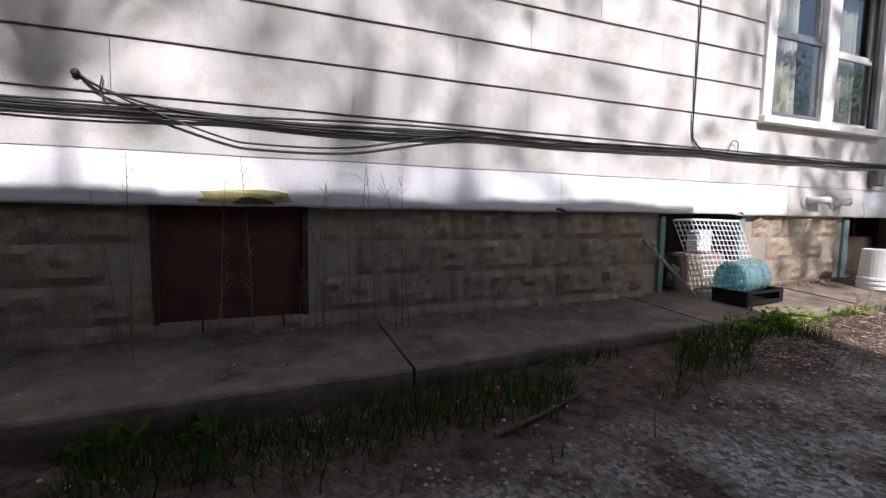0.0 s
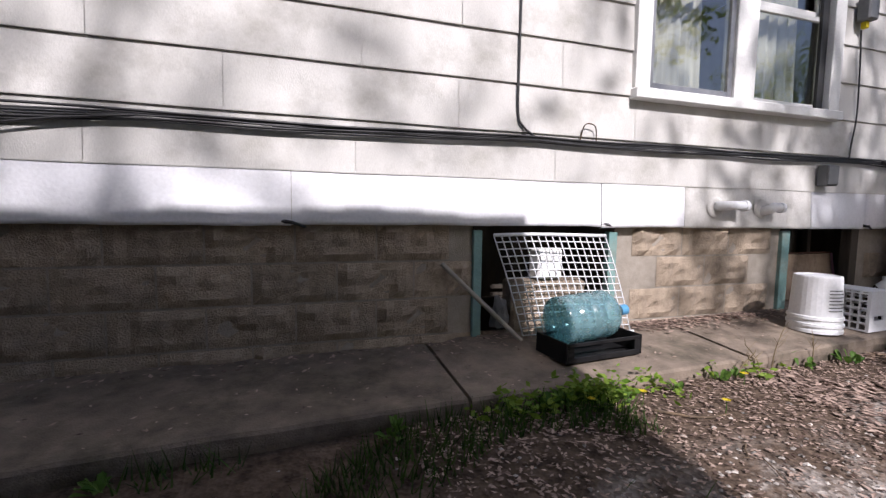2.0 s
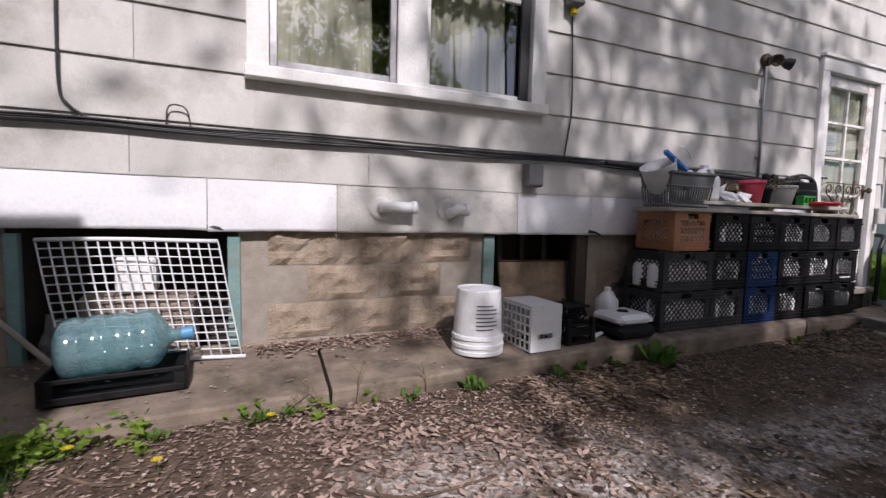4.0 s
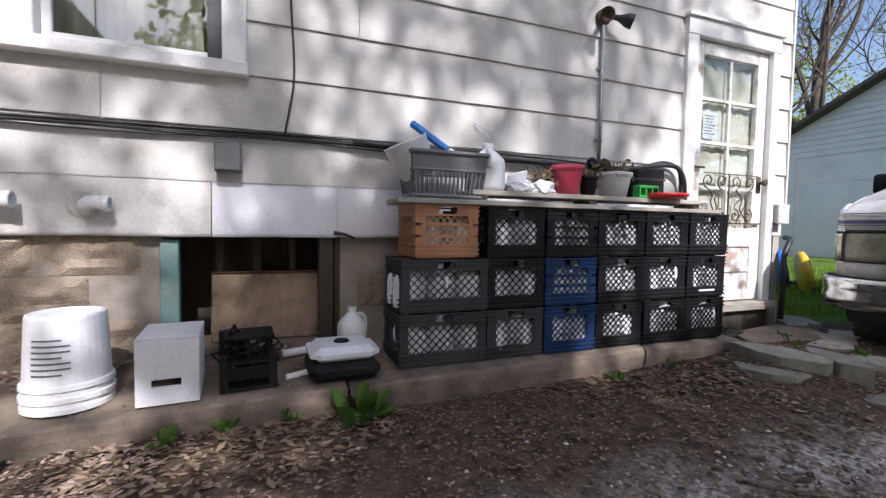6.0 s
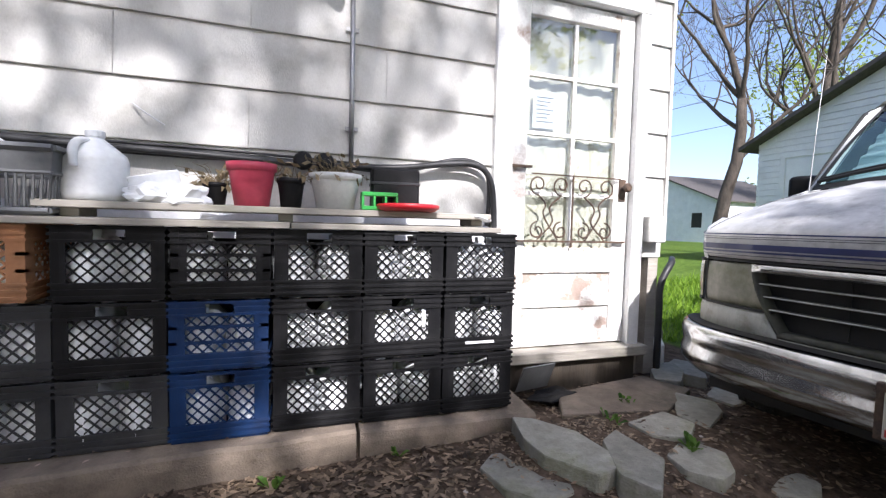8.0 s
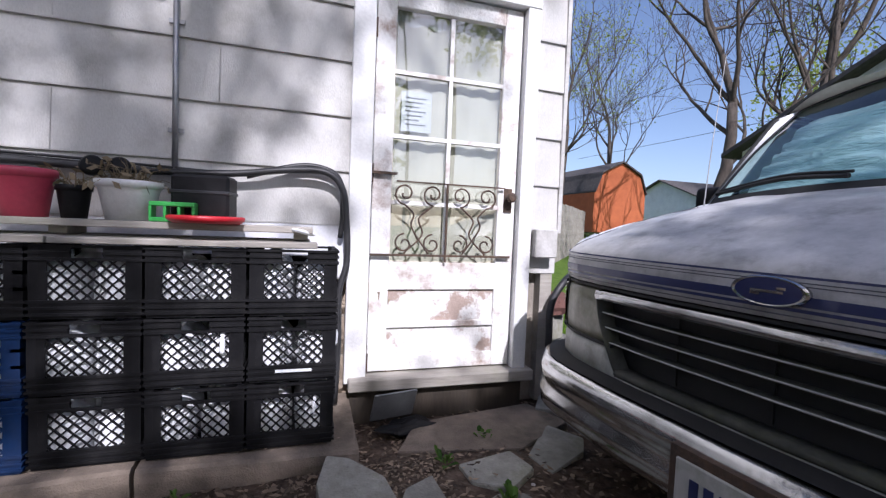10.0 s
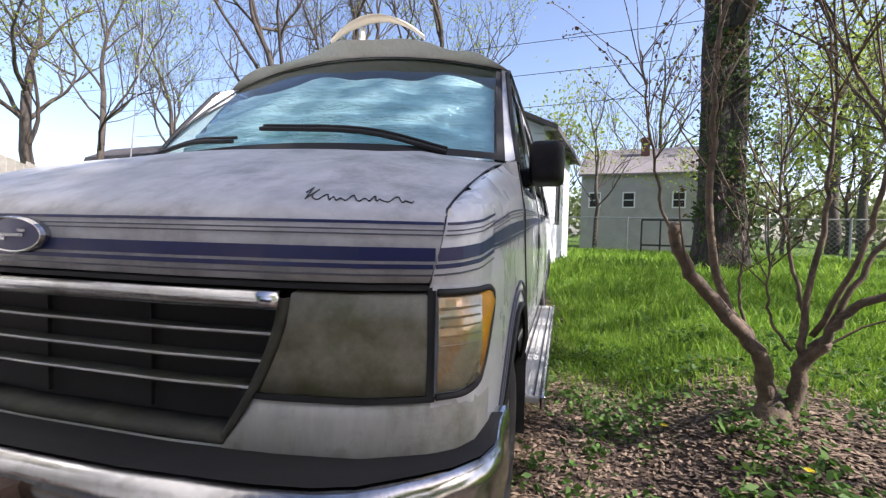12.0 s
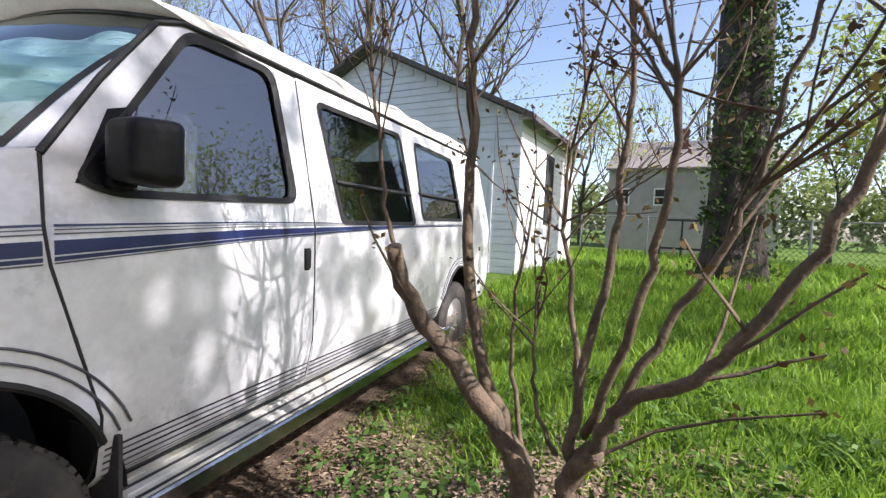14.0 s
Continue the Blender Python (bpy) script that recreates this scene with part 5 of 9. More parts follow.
    lathe(bm, [(0.082, 0.0), (0.082, 0.0125), (0.0, 0.0135)], 28, mm)
    part("badge_field", bm, M_NAVY, bd)
    bm = bmesh.new()
    for a, b, r in (((-0.04), (0.04), 0.0), ((-0.046), (-0.024), 0.010), ((0.016), (0.04), -0.008)):
        box(bm, -0.030, -0.0275, a, b, 1.124 + r, 1.131 + r)
    part("badge_bar", bm, M_CHROME, bd)
    # lettering on the hood as a slanted bar group
    bm = bmesh.new()
    pts = []
    for k in range(61):
        u = k / 60
        y = -0.645 - 0.225 * u
        up = 0.5 + 0.5 * math.sin(u * 69 + 1.3 * math.sin(u * 19))
        tall = 0.07 if u < 0.1 else 0.022 + 0.012 * math.sin(u * 31)
        pts.append(hood_surface(0.055 + tall * up, y + 0.008 * up) + Vector((-0.001, 0, 0.0015)))
    tube(bm, pts, 0.0016, 4)
    part("script_bar", bm, M_SEAM, VAN, "dark unreadable script line")
    # chrome bumper
    prof = [(0.02, 0.715), (0.115, 0.72), (0.15, 0.71), (0.165, 0.68), (0.155, 0.635), (0.15, 0.61), (0.165, 0.585), (0.16, 0.53), (0.12, 0.495), (0.03, 0.48)]
    part("bumper", wrap(prof, -PLAN_S[-1] + 0.2, PLAN_S[-1] - 0.2, 60, False, 0.75), M_CHROME, VAN, "dull chrome front bumper", smooth=True)
    # black strip laid on the bumper to darken the gap under the panel
    part("bumper_gap_strip", wrap([(0.0, 0.70), (0.01, 0.7175), (0.085, 0.7215), (0.12, 0.7225)], -PLAN_S[-1] + 0.25, PLAN_S[-1] - 0.25, 48, False, 0.75), M_SEAM, VAN, "black strip that darkens the gap above the bumper")
    part("bumper_back", wrap([(0.0, 0.49), (0.0, 0.71)], -PLAN_S[-1] + 0.21, PLAN_S[-1] - 0.21, 40), M_SEAM, VAN)
    pl = part("number_plate", boxes((-0.196, -0.186, -0.21, 0.10, 0.51, 0.665), bevel=0.003), M_GRIME, VAN, "white number plate with plain bars")
    part("plate_bracket", boxes((-0.185, -0.15, -0.235, 0.125, 0.50, 0.69)), M_RUST, pl)
    for k in range(6):
        part("plate_bar", boxes((-0.199, -0.1965, -0.17 + 0.04 * k, -0.145 + 0.04 * k, 0.555, 0.625)), M_NAVY, pl)
    part("plate_sticker", boxes((-0.199, -0.1965, 0.07, 0.092, 0.52, 0.545)), surf("red_sticker", (0.4, 0.03, 0.03), (0.5, 0.05, 0.05), 5, 0.5, 0), pl)
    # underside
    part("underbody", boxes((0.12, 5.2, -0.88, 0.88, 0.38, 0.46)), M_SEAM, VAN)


def screen_pt(u, v, out=0.0):
    """Windscreen: u from one pillar to the other (-1 to 1), v from cowl to roof."""
    y = u * (0.93 - 0.11 * v)
    x0, x1 = 0.90 + 0.17 * u * u, 1.56 + 0.10 * u * u
    z0, z1 = 1.475 - 0.035 * u * u, 2.105 - 0.085 * u * u
    bow = 0.03 * math.sin(math.pi * v)
    return Vector((x0 + (x1 - x0) * v - bow * 0.7 - out * 0.7, y, z0 + (z1 - z0) * v + bow * 0.7 + out * 0.7))


def grid_strip(fn, us, vs):
    bm = bmesh.new()
    g = [[bm.verts.new(fn(u, v)) for v in vs] for u in us]
    for a, b in zip(g, g[1:]):
        for k in range(len(vs) - 1):
            bm.faces.new((a[k], b[k], b[k + 1], a[k + 1]))
    bmesh.ops.recalc_face_normals(bm, faces=bm.faces)
    return bm


def build_van_top():
    lin = lambda a, b, n: [a + (b - a) * k / n for k in range(n + 1)]
    ws = part("windscreen", grid_strip(lambda u, v: screen_pt(u, v), lin(-0.985, 0.985, 24), lin(0.03, 0.985, 10)), M_WSHIELD, VAN, "dusty windscreen with dark border", smooth=True)
    ws.visible_shadow = False
    for us, vs in ((lin(-0.985, 0.985, 24), (0.0, 0.05)), (lin(-0.985, 0.985, 24), (0.965, 1.0)), ((-1.0, -0.965), lin(0, 1, 8)), ((0.965, 1.0), lin(0, 1, 8))):
        part("screen_border", grid_strip(lambda u, v: screen_pt(u, v, 0.006), list(us), list(vs)), M_SEAM, ws, "black screen border", smooth=True)
    # crumpled reflective shade behind the glass
    part("sunshade", grid_strip(lambda u, v: screen_pt(u, v * (0.86 + 0.10 * noise.noise((u * 2.1, 5, 0))), -0.06 - 0.035 * noise.noise((u * 3.1, v * 2.2, 4)) - 0.012 * math.sin(v * 40 + 5 * noise.noise((u * 2, v * 2, 1)))), lin(-0.95, 0.88, 60), lin(0.03, 1.0, 50)), M_FOIL, VAN, "crumpled silver reflective sunshade", smooth=True)
    part("cabin_back", boxes((2.18, 2.2, -0.84, 0.84, 0.6, 1.97)), M_DARK, VAN)
    part("seat_back", boxes((1.72, 1.86, -0.68, -0.2, 0.7, 1.72), bevel=0.05), M_GREYPL, VAN)
    part("dash", boxes((1.0, 1.3, -0.9, 0.9, 1.1, 1.38), bevel=0.03), M_GREYPL, VAN)
    for g in (-1, 1):
        # pillars
        part("pillar", grid_strip(lambda u, v: screen_pt(g, v, 0.004).lerp(side_pt(1.126 + (1.5 - 1.126) * v, 1.46 + (1.95 - 1.46) * v, g), u), lin(0, 1, 4), lin(0, 1, 8)), M_VAN, VAN, smooth=True)
        bm = bmesh.new()
        tube(bm, [side_pt(1.118, 1.44, g, 0.0), side_pt(1.30, 1.70, g, 0.0), side_pt(1.5, 1.945, g, 0.0), side_pt(1.6, 1.985, g, 0.004)] + [side_pt(x, 1.995 + 0.012 * (x - 1.6), g, 0.006) for x in (2.0, 2.6, 3.2, 3.8, 4.4, 5.0, 5.3)], 0.011, 6)
        part("gutter", bm, M_SEAM, VAN)
        bm = bmesh.new()
        tube(bm, [side_pt(x, z, g, 0.001) for x, z in ((1.118, 1.44), (1.109, 1.25), (1.122, 1.15), (1.18, 0.92), (1.241, 0.70), (1.248, 0.62), (1.25, 0.45))], 0.005, 5)
        part("door_seam", bm, M_SEAM, VAN)
        bm = bmesh.new()
        tube(bm, [side_pt(2.203, z, g, 0.001) for z in (0.45, 0.7, 1.0, 1.25, 1.36, 1.7, 1.97)], 0.004, 5)
        part("door_seam", bm, M_SEAM, VAN)

    def roof(u, v):
        x = 1.50 + 3.84 * v
        t = abs(u)
        front = min(1, v * 7)
        h = 0.07 + 0.12 * front
        y = u * (0.865 - 0.02 * front)
        base = 2.0 + 0.05 * v + (0.105 * (1 - t * t)) * (1 - front * 0.2)
        z = base + h * (1 - t ** 5) + 0.05 * noise.noise((x * 2.3, u * 2.9, 2)) * min(1, (1 - t) * 4) + 0.012 * noise.noise((x * 7, u * 6, 8)) * min(1, (1 - t) * 5)
        xf = x + 0.10 * u * u * (1 - min(1, v * 3)) + 0.02
        return Vector((xf, y, z))

    tp = part("roof_tarp", grid_strip(roof, lin(-1, 1, 40), lin(0, 1, 60)), M_TARP, VAN, "lumpy faded tan tarp over the raised roof", smooth=True)
    # front skirt closing the tarp on to the screen
    part("tarp_front", grid_strip(lambda u, v: screen_pt(u, 1.0, 0.004).lerp(roof(u, 0.0), v), lin(-1, 1, 30), lin(0, 1, 3)), M_TARP, VAN, smooth=True)
    # curved roof deflector on its post
    bm = bmesh.new()
    pts = [(2.3 + 0.02 * k, 0.56 - 0.075 * k, 2.44 + 0.30 * math.sin(math.pi * (k + 1.2) / 12) ** 0.8) for k in range(10)]
    prev = None
    for k, p in enumerate(pts):
        w = 0.06 * math.sin(math.pi * (k + 0.6) / 10.2) + 0.012
        cur = [bm.verts.new(Vector(p) + Vector((dx, 0, dz))) for dx, dz in ((-w, 0.0), (0, 0.022), (w, 0.0), (0, -0.012))]
        if prev:
            for j in range(4):
                bm.faces.new((prev[j], prev[(j + 1) % 4], cur[(j + 1) % 4], cur[j]))
        prev = cur
    tube(bm, [(2.35, 0.36, 2.2), (2.36, 0.34, 2.45), (2.36, 0.33, 2.66)], 0.028, 8, 0.02)
    part("roof_fin", bm, M_TARP, VAN, "curved tan plastic fin on the roof", smooth=True)
    # aerial on the fender
    bm = bmesh.new()
    tube(bm, [(0.98, 0.90, 1.40), (1.02, 0.90, 1.80), (1.08, 0.90, 2.25)], 0.0035, 5, 0.0015)
    lathe(bm, [(0.018, 0.0), (0.014, 0.02), (0.005, 0.03)], 8, Matrix.Translation((0.98, 0.90, 1.40)))
    part("aerial", bm, M_METAL, VAN, "thin whip aerial")
    # wipers
    for pts in ([(0.93, -0.70, 1.46), (0.93, -0.35, 1.525), (0.955, 0.15, 1.55)], [(0.93, 0.26, 1.50), (0.95, 0.55, 1.52), (1.02, 0.9, 1.50)]):
        bm = bmesh.new()
        tube(bm, smooth_path([screen_pt(p[1] / 0.92, max(0.0, (p[2] - 1.46) / 0.6), 0.022) for p in pts], 5), 0.010, 6)
        tube(bm, smooth_path([screen_pt(p[1] / 0.92, max(0.0, (p[2] - 1.46) / 0.6) + 0.035, 0.016) for p in pts], 5), 0.007, 6)
        part("wiper", bm, M_SEAM, VAN)
    part("cowl_vent", grid_strip(lambda u, v: hood_surface(1.0, u * 0.93).lerp(screen_pt(u * 1.0, 0.0, 0.002), v) + Vector((0, 0, -0.004)), lin(-1, 1, 24), lin(0, 1, 2)), M_SEAM, VAN)
    # rear and roof sides
    part("rear_panel", grid_strip(lambda u, v: Vector((5.36 - 0.08 * max(0, (v - 0.55)) / 0.45, u * lerp_table(HW, 0.46 + 1.58 * v), 0.46 + 1.58 * v)), lin(-1, 1, 8), lin(0, 1, 10)), M_VAN, VAN, smooth=True)


for side in (-1, 1):
    build_van_side(side)
    for cx in (0.87, 4.4):
        wheel(cx, side)
build_van_front()
build_van_top()

# ---- things on and along the wall ----
def wire(name, pts, r, label, mat=None, group="", n=6):
    bm = bmesh.new()
    tube(bm, smooth_path(pts, n), r, 6)
    return tagged(link(name, bm, mat or M_CABLE, smooth=True), label, "cable", group)


CABLE_Z = [(-6, 1.35), (-1, 1.338), (0.5, 1.342), (1.4, 1.368), (2.2, 1.362), (3.0, 1.378), (3.5, 1.388), (4.0, 1.375), (4.6, 1.387), (5.4, 1.386), (6.4, 1.40), (6.9, 1.385), (7.6, 1.385), (8.2, 1.372), (8.7, 1.36)]
crng = random.Random(5)
for k in range(6):
    pts = []
    ph = crng.random() * 6
    for i in range(50):
        x = -6 + 14.6 * i / 49
        spread = 0.010 + 0.016 * abs(noise.noise((x * 0.6, k, 0))) * (2.2 if x < 2 else 1)
        pts.append((x, 2.828 - 0.004 * (k % 3), lerp_table(CABLE_Z, x) + (k - 2.5) * spread * 0.55 + 0.012 * noise.noise((x * 1.4, k * 3, 2)) - 0.0))
    wire("wall_cable", pts, 0.005 + 0.0015 * (k % 2), "thin black cable strung along the siding", group="cables along the wall", n=3)
wire("wall_cable", [(-0.72, 2.845, 1.50), (-0.66, 2.815, 1.46), (-0.45, 2.815, 1.36), (-0.1, 2.815, 1.24), (0.1, 2.815, 1.212), (0.6, 2.815, 1.225), (1.1, 2.815, 1.32), (1.5, 2.82, 1.37)], 0.006, "slack black cable looping from a wall hole", group="cables along the wall")
wire("wall_cable", [(-0.72, 2.845, 1.50), (-0.6, 2.815, 1.43), (-0.3, 2.82, 1.36), (0.3, 2.82, 1.345), (1.3, 2.82, 1.365)], 0.006, "slack black cable looping from a wall hole", group="cables along the wall")
wire("wall_cable", [(-0.62, 2.83, 1.50), (-0.63, 2.825, 1.42), (-0.6, 2.825, 1.36)], 0.004, "short black cable tail on the siding", group="cables along the wall")
bm = bmesh.new()
lathe(bm, [(0.0, 0), (0.018, 0.0), (0.02, 0.02), (0.012, 0.03), (0.0, 0.032)], 10, Matrix.Translation((-0.73, 2.85, 1.505)) @ Matrix.Rotation(radians(90), 4, "X"))
tagged(link("cable_bushing", bm, M_CABLE), "black rubber bushing where cables enter the wall", "bushing")
wire("drop_cable", [(3.437, 2.838, 3.6), (3.44, 2.838, 2.6), (3.436, 2.838, 1.9), (3.437, 2.838, 1.545), (3.47, 2.832, 1.46), (3.55, 2.828, 1.40)], 0.0075, "grey vertical cable dropping to the bundle", M_DKGREYPL)
wire("wire_hook", [(3.87, 2.84, 1.40), (3.885, 2.82, 1.49), (3.93, 2.815, 1.505), (3.97, 2.82, 1.48), (3.985, 2.835, 1.385)], 0.004, "bent wire hook over the cables", M_RUST)
wire("wire_hook", [(7.47, 2.835, 1.59), (7.53, 2.80, 1.545), (7.60, 2.835, 1.50)], 0.004, "bent wire stub sticking from the siding", M_FLASH)
wire("drop_cable", [(6.36, 2.838, 2.40), (6.37, 2.83, 2.1), (6.385, 2.832, 1.75), (6.36, 2.835, 1.55), (6.335, 2.83, 1.41)], 0.006, "thin grey cable dropping from a wall box", M_DKGREYPL)
wire("black_hose", [(6.7, 2.80, 1.40), (7.2, 2.79, 1.385), (7.7, 2.79, 1.375), (8.2, 2.79, 1.36), (8.65, 2.79, 1.37), (8.95, 2.79, 1.41), (9.12, 2.78, 1.41), (9.2, 2.78, 1.34), (9.225, 2.78, 1.2), (9.235, 2.78, 0.96), (9.2, 2.77, 0.8), (9.2, 2.75, 0.55), (9.19, 2.74, 0.24)], 0.017, "thick black hose arching down beside the door")
wire("black_hose", [(8.75, 2.80, 1.365), (8.98, 2.81, 1.435), (9.12, 2.81, 1.43), (9.195, 2.81, 1.37), (9.21, 2.81, 1.22), (9.2, 2.81, 1.08)], 0.013, "thick black hose arching down beside the door")

bx = thing("wall_box", "small grey metal box fixed to the siding", "box")
part("body", boxes((6.0, 6.125, 2.765, 2.838, 1.19, 1.345), bevel=0.006), M_GREYPL, bx)
part("cover", boxes((6.005, 6.12, 2.758, 2.7645, 1.2, 1.34), bevel=0.002), M_GREYPL, bx)
bx = thing("wall_sensor", "small grey sensor box high on the siding", "sensor")
part("body", boxes((6.29, 6.40, 2.75, 2.838, 2.45, 2.62), bevel=0.01), M_GREYPL, bx)
part("connector", boxes((6.33, 6.365, 2.79, 2.83, 2.40, 2.449), bevel=0.004), M_YELLOW, bx, "yellow wire connector")
bx = thing("meter_cover", "bent grey metal cover by the house corner", "box")
part("body", boxes((10.325, 10.47, 2.78, 2.84, 1.0, 1.17), bevel=0.006), M_FLASHGREY, bx)

# conduit and floodlight
cd = thing("floodlight", "twin-head floodlight on a grey wall conduit", "light")
bm = bmesh.new()
tube(bm, [(8.437, 2.826, 1.22), (8.437, 2.826, 2.36)], 0.0125, 10)
part("conduit", bm, M_METAL, cd, smooth=True)
for z in (1.55, 2.05):
    part("strap", boxes((8.405, 8.47, 2.835, 2.845, z, z + 0.02)), M_METAL, cd)
bm = bmesh.new()
lathe(bm, [(0.055, 0), (0.055, 0.03), (0.04, 0.045), (0.0, 0.046)], 16, Matrix.Translation((8.437, 2.845, 2.41)) @ Matrix.Rotation(radians(90), 4, "X"))
part("base", bm, M_RUST, cd, smooth=True)
for g, dirv in ((-1, (-0.5, -0.75, -0.4)), (1, (0.75, -0.55, -0.35))):
    bm = bmesh.new()
    o = Vector((8.437 + g * 0.02, 2.79, 2.41))
    d = Vector(dirv).normalized()
    mm = Matrix.Translation(o + d * 0.06) @ d.to_track_quat("Z", "Y").to_matrix().to_4x4()
    lathe(bm, [(0.018, -0.06), (0.02, 0.0), (0.03, 0.03), (0.045, 0.06), (0.05, 0.1), (0.046, 0.105), (0.03, 0.085), (0.0, 0.08)], 14, mm)
    part("lamp_head", bm, M_RUST if g < 0 else M_DKGREYPL, cd, smooth=True)

# white waste pipes
for x, ln, gr in ((5.02, 0.20, 1), (5.46, 0.12, 0)):
    pv = thing("waste_pipe", "white plastic waste pipe stub poking from the skirt", "pipe", group="waste pipes")
    bm = bmesh.new()
    if gr:
        tube(bm, [(x - 0.02, 2.83, 1.015), (x, 2.775, 1.018), (x + 0.05, 2.765, 1.02), (x + 0.16, 2.765, 1.02)], 0.033, 12)
    else:
        tube(bm, smooth_path([(x - 0.01, 2.84, 0.985), (x, 2.785, 1.0), (x + 0.03, 2.77, 1.018), (x + 0.08, 2.77, 1.012)], 4), 0.033, 12)
    part("elbow", bm, M_WHITEPL, pv, smooth=True)
    bm = bmesh.new()
    e = (x + 0.155, 2.765, 1.02) if gr else (x + 0.07, 2.77, 1.013)
    lathe(bm, [(0.034, 0.0), (0.039, 0.0), (0.039, 0.03), (0.028, 0.03), (0.026, 0.0)], 14, Matrix.Translation(e) @ Matrix.Rotation(radians(90), 4, "Y"))
    part("collar", bm, M_WHITEPL, pv, smooth=True)
    bm = bmesh.new()
    lathe(bm, [(0.045, 0.0), (0.075, 0.003), (0.06, 0.01), (0.03, 0.012)], 12, Matrix.Translation((x - 0.02, 2.838, 1.01)) @ Matrix.Rotation(radians(90), 4, "X"))
    part("caulk", bm, M_FLASHGREY, pv)


# ---- crates ----
def crate(name_label, x, y, z, w, mat, d=0.33, h=0.275, style=0, yaw=0.0):
    c = thing("milk_crate", name_label, "crate", pose(x, y, z, 0, 0, yaw), "stacked crates")
    t = 0.012
    for a in (0, w - 0.028):
        for b in (0, d - 0.028):
            part("corner_post", boxes((a, a + 0.028, b, b + 0.028, 0.012, h)), mat, c)
    part("base", boxes((0.004, w - 0.004, 0.004, d - 0.004, 0, 0.012)), mat, c)
    # ribs run all round in one ring each; plain panels stand between them
    for zz in (h - 0.012, h - 0.060, 0.012, 0.036, 0.060):
        bm = bmesh.new()
        rows = [[bm.verts.new((x_, y_, q)) for x_, y_ in ((-e, -e), (w + e, -e), (w + e, d + e), (-e, d + e))] for e, q in ((0.006, zz), (0.006, zz + 0.010), (-0.010, zz + 0.010), (-0.010, zz))]
        for r0, r1 in zip(rows, rows[1:] + rows[:1]):
            for k in range(4):
                bm.faces.new((r0[k], r0[(k + 1) % 4], r1[(k + 1) % 4], r1[k]))
        part("rib", bm, mat, c)
    hole = 0.05
    # the second rib stops at the hand hole
    zz = h - 0.036
    for it in ((-0.006, w / 2 - hole, -0.006, 0.010), (w / 2 + hole, w + 0.006, -0.006, 0.010), (-0.006, 0.010, 0.0101, d), (w - 0.010, w + 0.006, 0.0101, d)):
        part("rib", boxes((*it, zz, zz + 0.010)), mat, c)
    lo, hi = h - 0.060, h - 0.002
    part("rim_panel", boxes((0.028, w / 2 - hole, 0.001, 0.007, lo, hi)), mat, c)
    part("rim_panel", boxes((w / 2 + hole, w - 0.028, 0.001, 0.007, lo, hi)), mat, c)
    part("rim_panel", boxes((0.001, 0.007, 0.028, d - 0.028, lo, hi)), mat, c)
    part("rim_panel", boxes((w - 0.007, w - 0.001, 0.028, d - 0.028, lo, hi)), mat, c)
    part("bottom_panel", boxes((0.028, w - 0.028, 0.001, 0.007, 0.012, 0.058)), mat, c)
    part("bottom_panel", boxes((0.001, 0.007, 0.028, d - 0.028, 0.012, 0.058)), mat, c)
    part("bottom_panel", boxes((w - 0.007, w - 0.001, 0.028, d - 0.028, 0.012, 0.058)), mat, c)
    # lattice windows
    def lattice(length, place):
        bm = bmesh.new()
        z0, z1 = 0.045, h - 0.058
        side = 0.055 if style != 2 else 0.045
        u0, u1 = side, length - side
        if style == 1:
            z0, z1 = 0.055, h - 0.06
            box(bm, 0, length, 0, 0.006, 0.105, 0.118)
            box(bm, 0, length, 0, 0.006, 0.165, 0.178)
        n = 6 if length < 0.4 else 9
        pitch = (u1 - u0) / n
        for k in range(-n, 2 * n):
            for sgn in (1, -1):
                a = u0 + k * pitch
                p = [a, a + sgn * (z1 - z0)]
                q0, q1 = (p[0], z0), (p[1], z1)
                lo, hi = max(u0, min(p)), min(u1, max(p))
                if hi - lo < 0.012:
                    continue
                f = lambda u: z0 + (u - p[0]) / (p[1] - p[0]) * (z1 - z0)
                tube(bm, [(lo, 0.003, f(lo)), (hi, 0.003, f(hi))], 0.0042, 4, cap=False)
        for a, b in ((0.028, u0), (u1, length - 0.028)):
            box(bm, a, b, 0.0005, 0.006, z0, z1)
        box(bm, u0, u1, 0.0, 0.006, z0 - 0.004, z0 + 0.022 if style != 1 else z0 + 0.01)
        bmesh.ops.transform(bm, matrix=place, verts=bm.verts)
        return bm

    part("lattice", lattice(w, Matrix.Identity(4)), mat, c)
    part("lattice", lattice(d, Matrix.Rotation(radians(90), 4, "Z") @ Matrix.Translation((0, -0.007, 0))), mat, c)
    part("lattice", lattice(d, Matrix.Translation((w - 0.007, 0, 0)) @ Matrix.Rotation(radians(90), 4, "Z") @ Matrix.Translation((0, -0.007, 0))), mat, c)
    part("back_wall", boxes((0.028, w - 0.028, d - 0.006, d - 0.002, 0.04, h - 0.05)), mat, c)
    if style == 3:
        part("print_bar", boxes((w * 0.3, w * 0.72, -0.0065, -0.0045, 0.04, 0.052)), M_WHITEPL, c, "faded white print bar")
    return c


jug_mat = surf("cloudy_jug_plastic", (0.68, 0.70, 0.72), (0.82, 0.83, 0.83), 6.0, 0.4, 0.1, stain=(0.4, 0.4, 0.38), stain_scale=6, stain_amt=0.3)


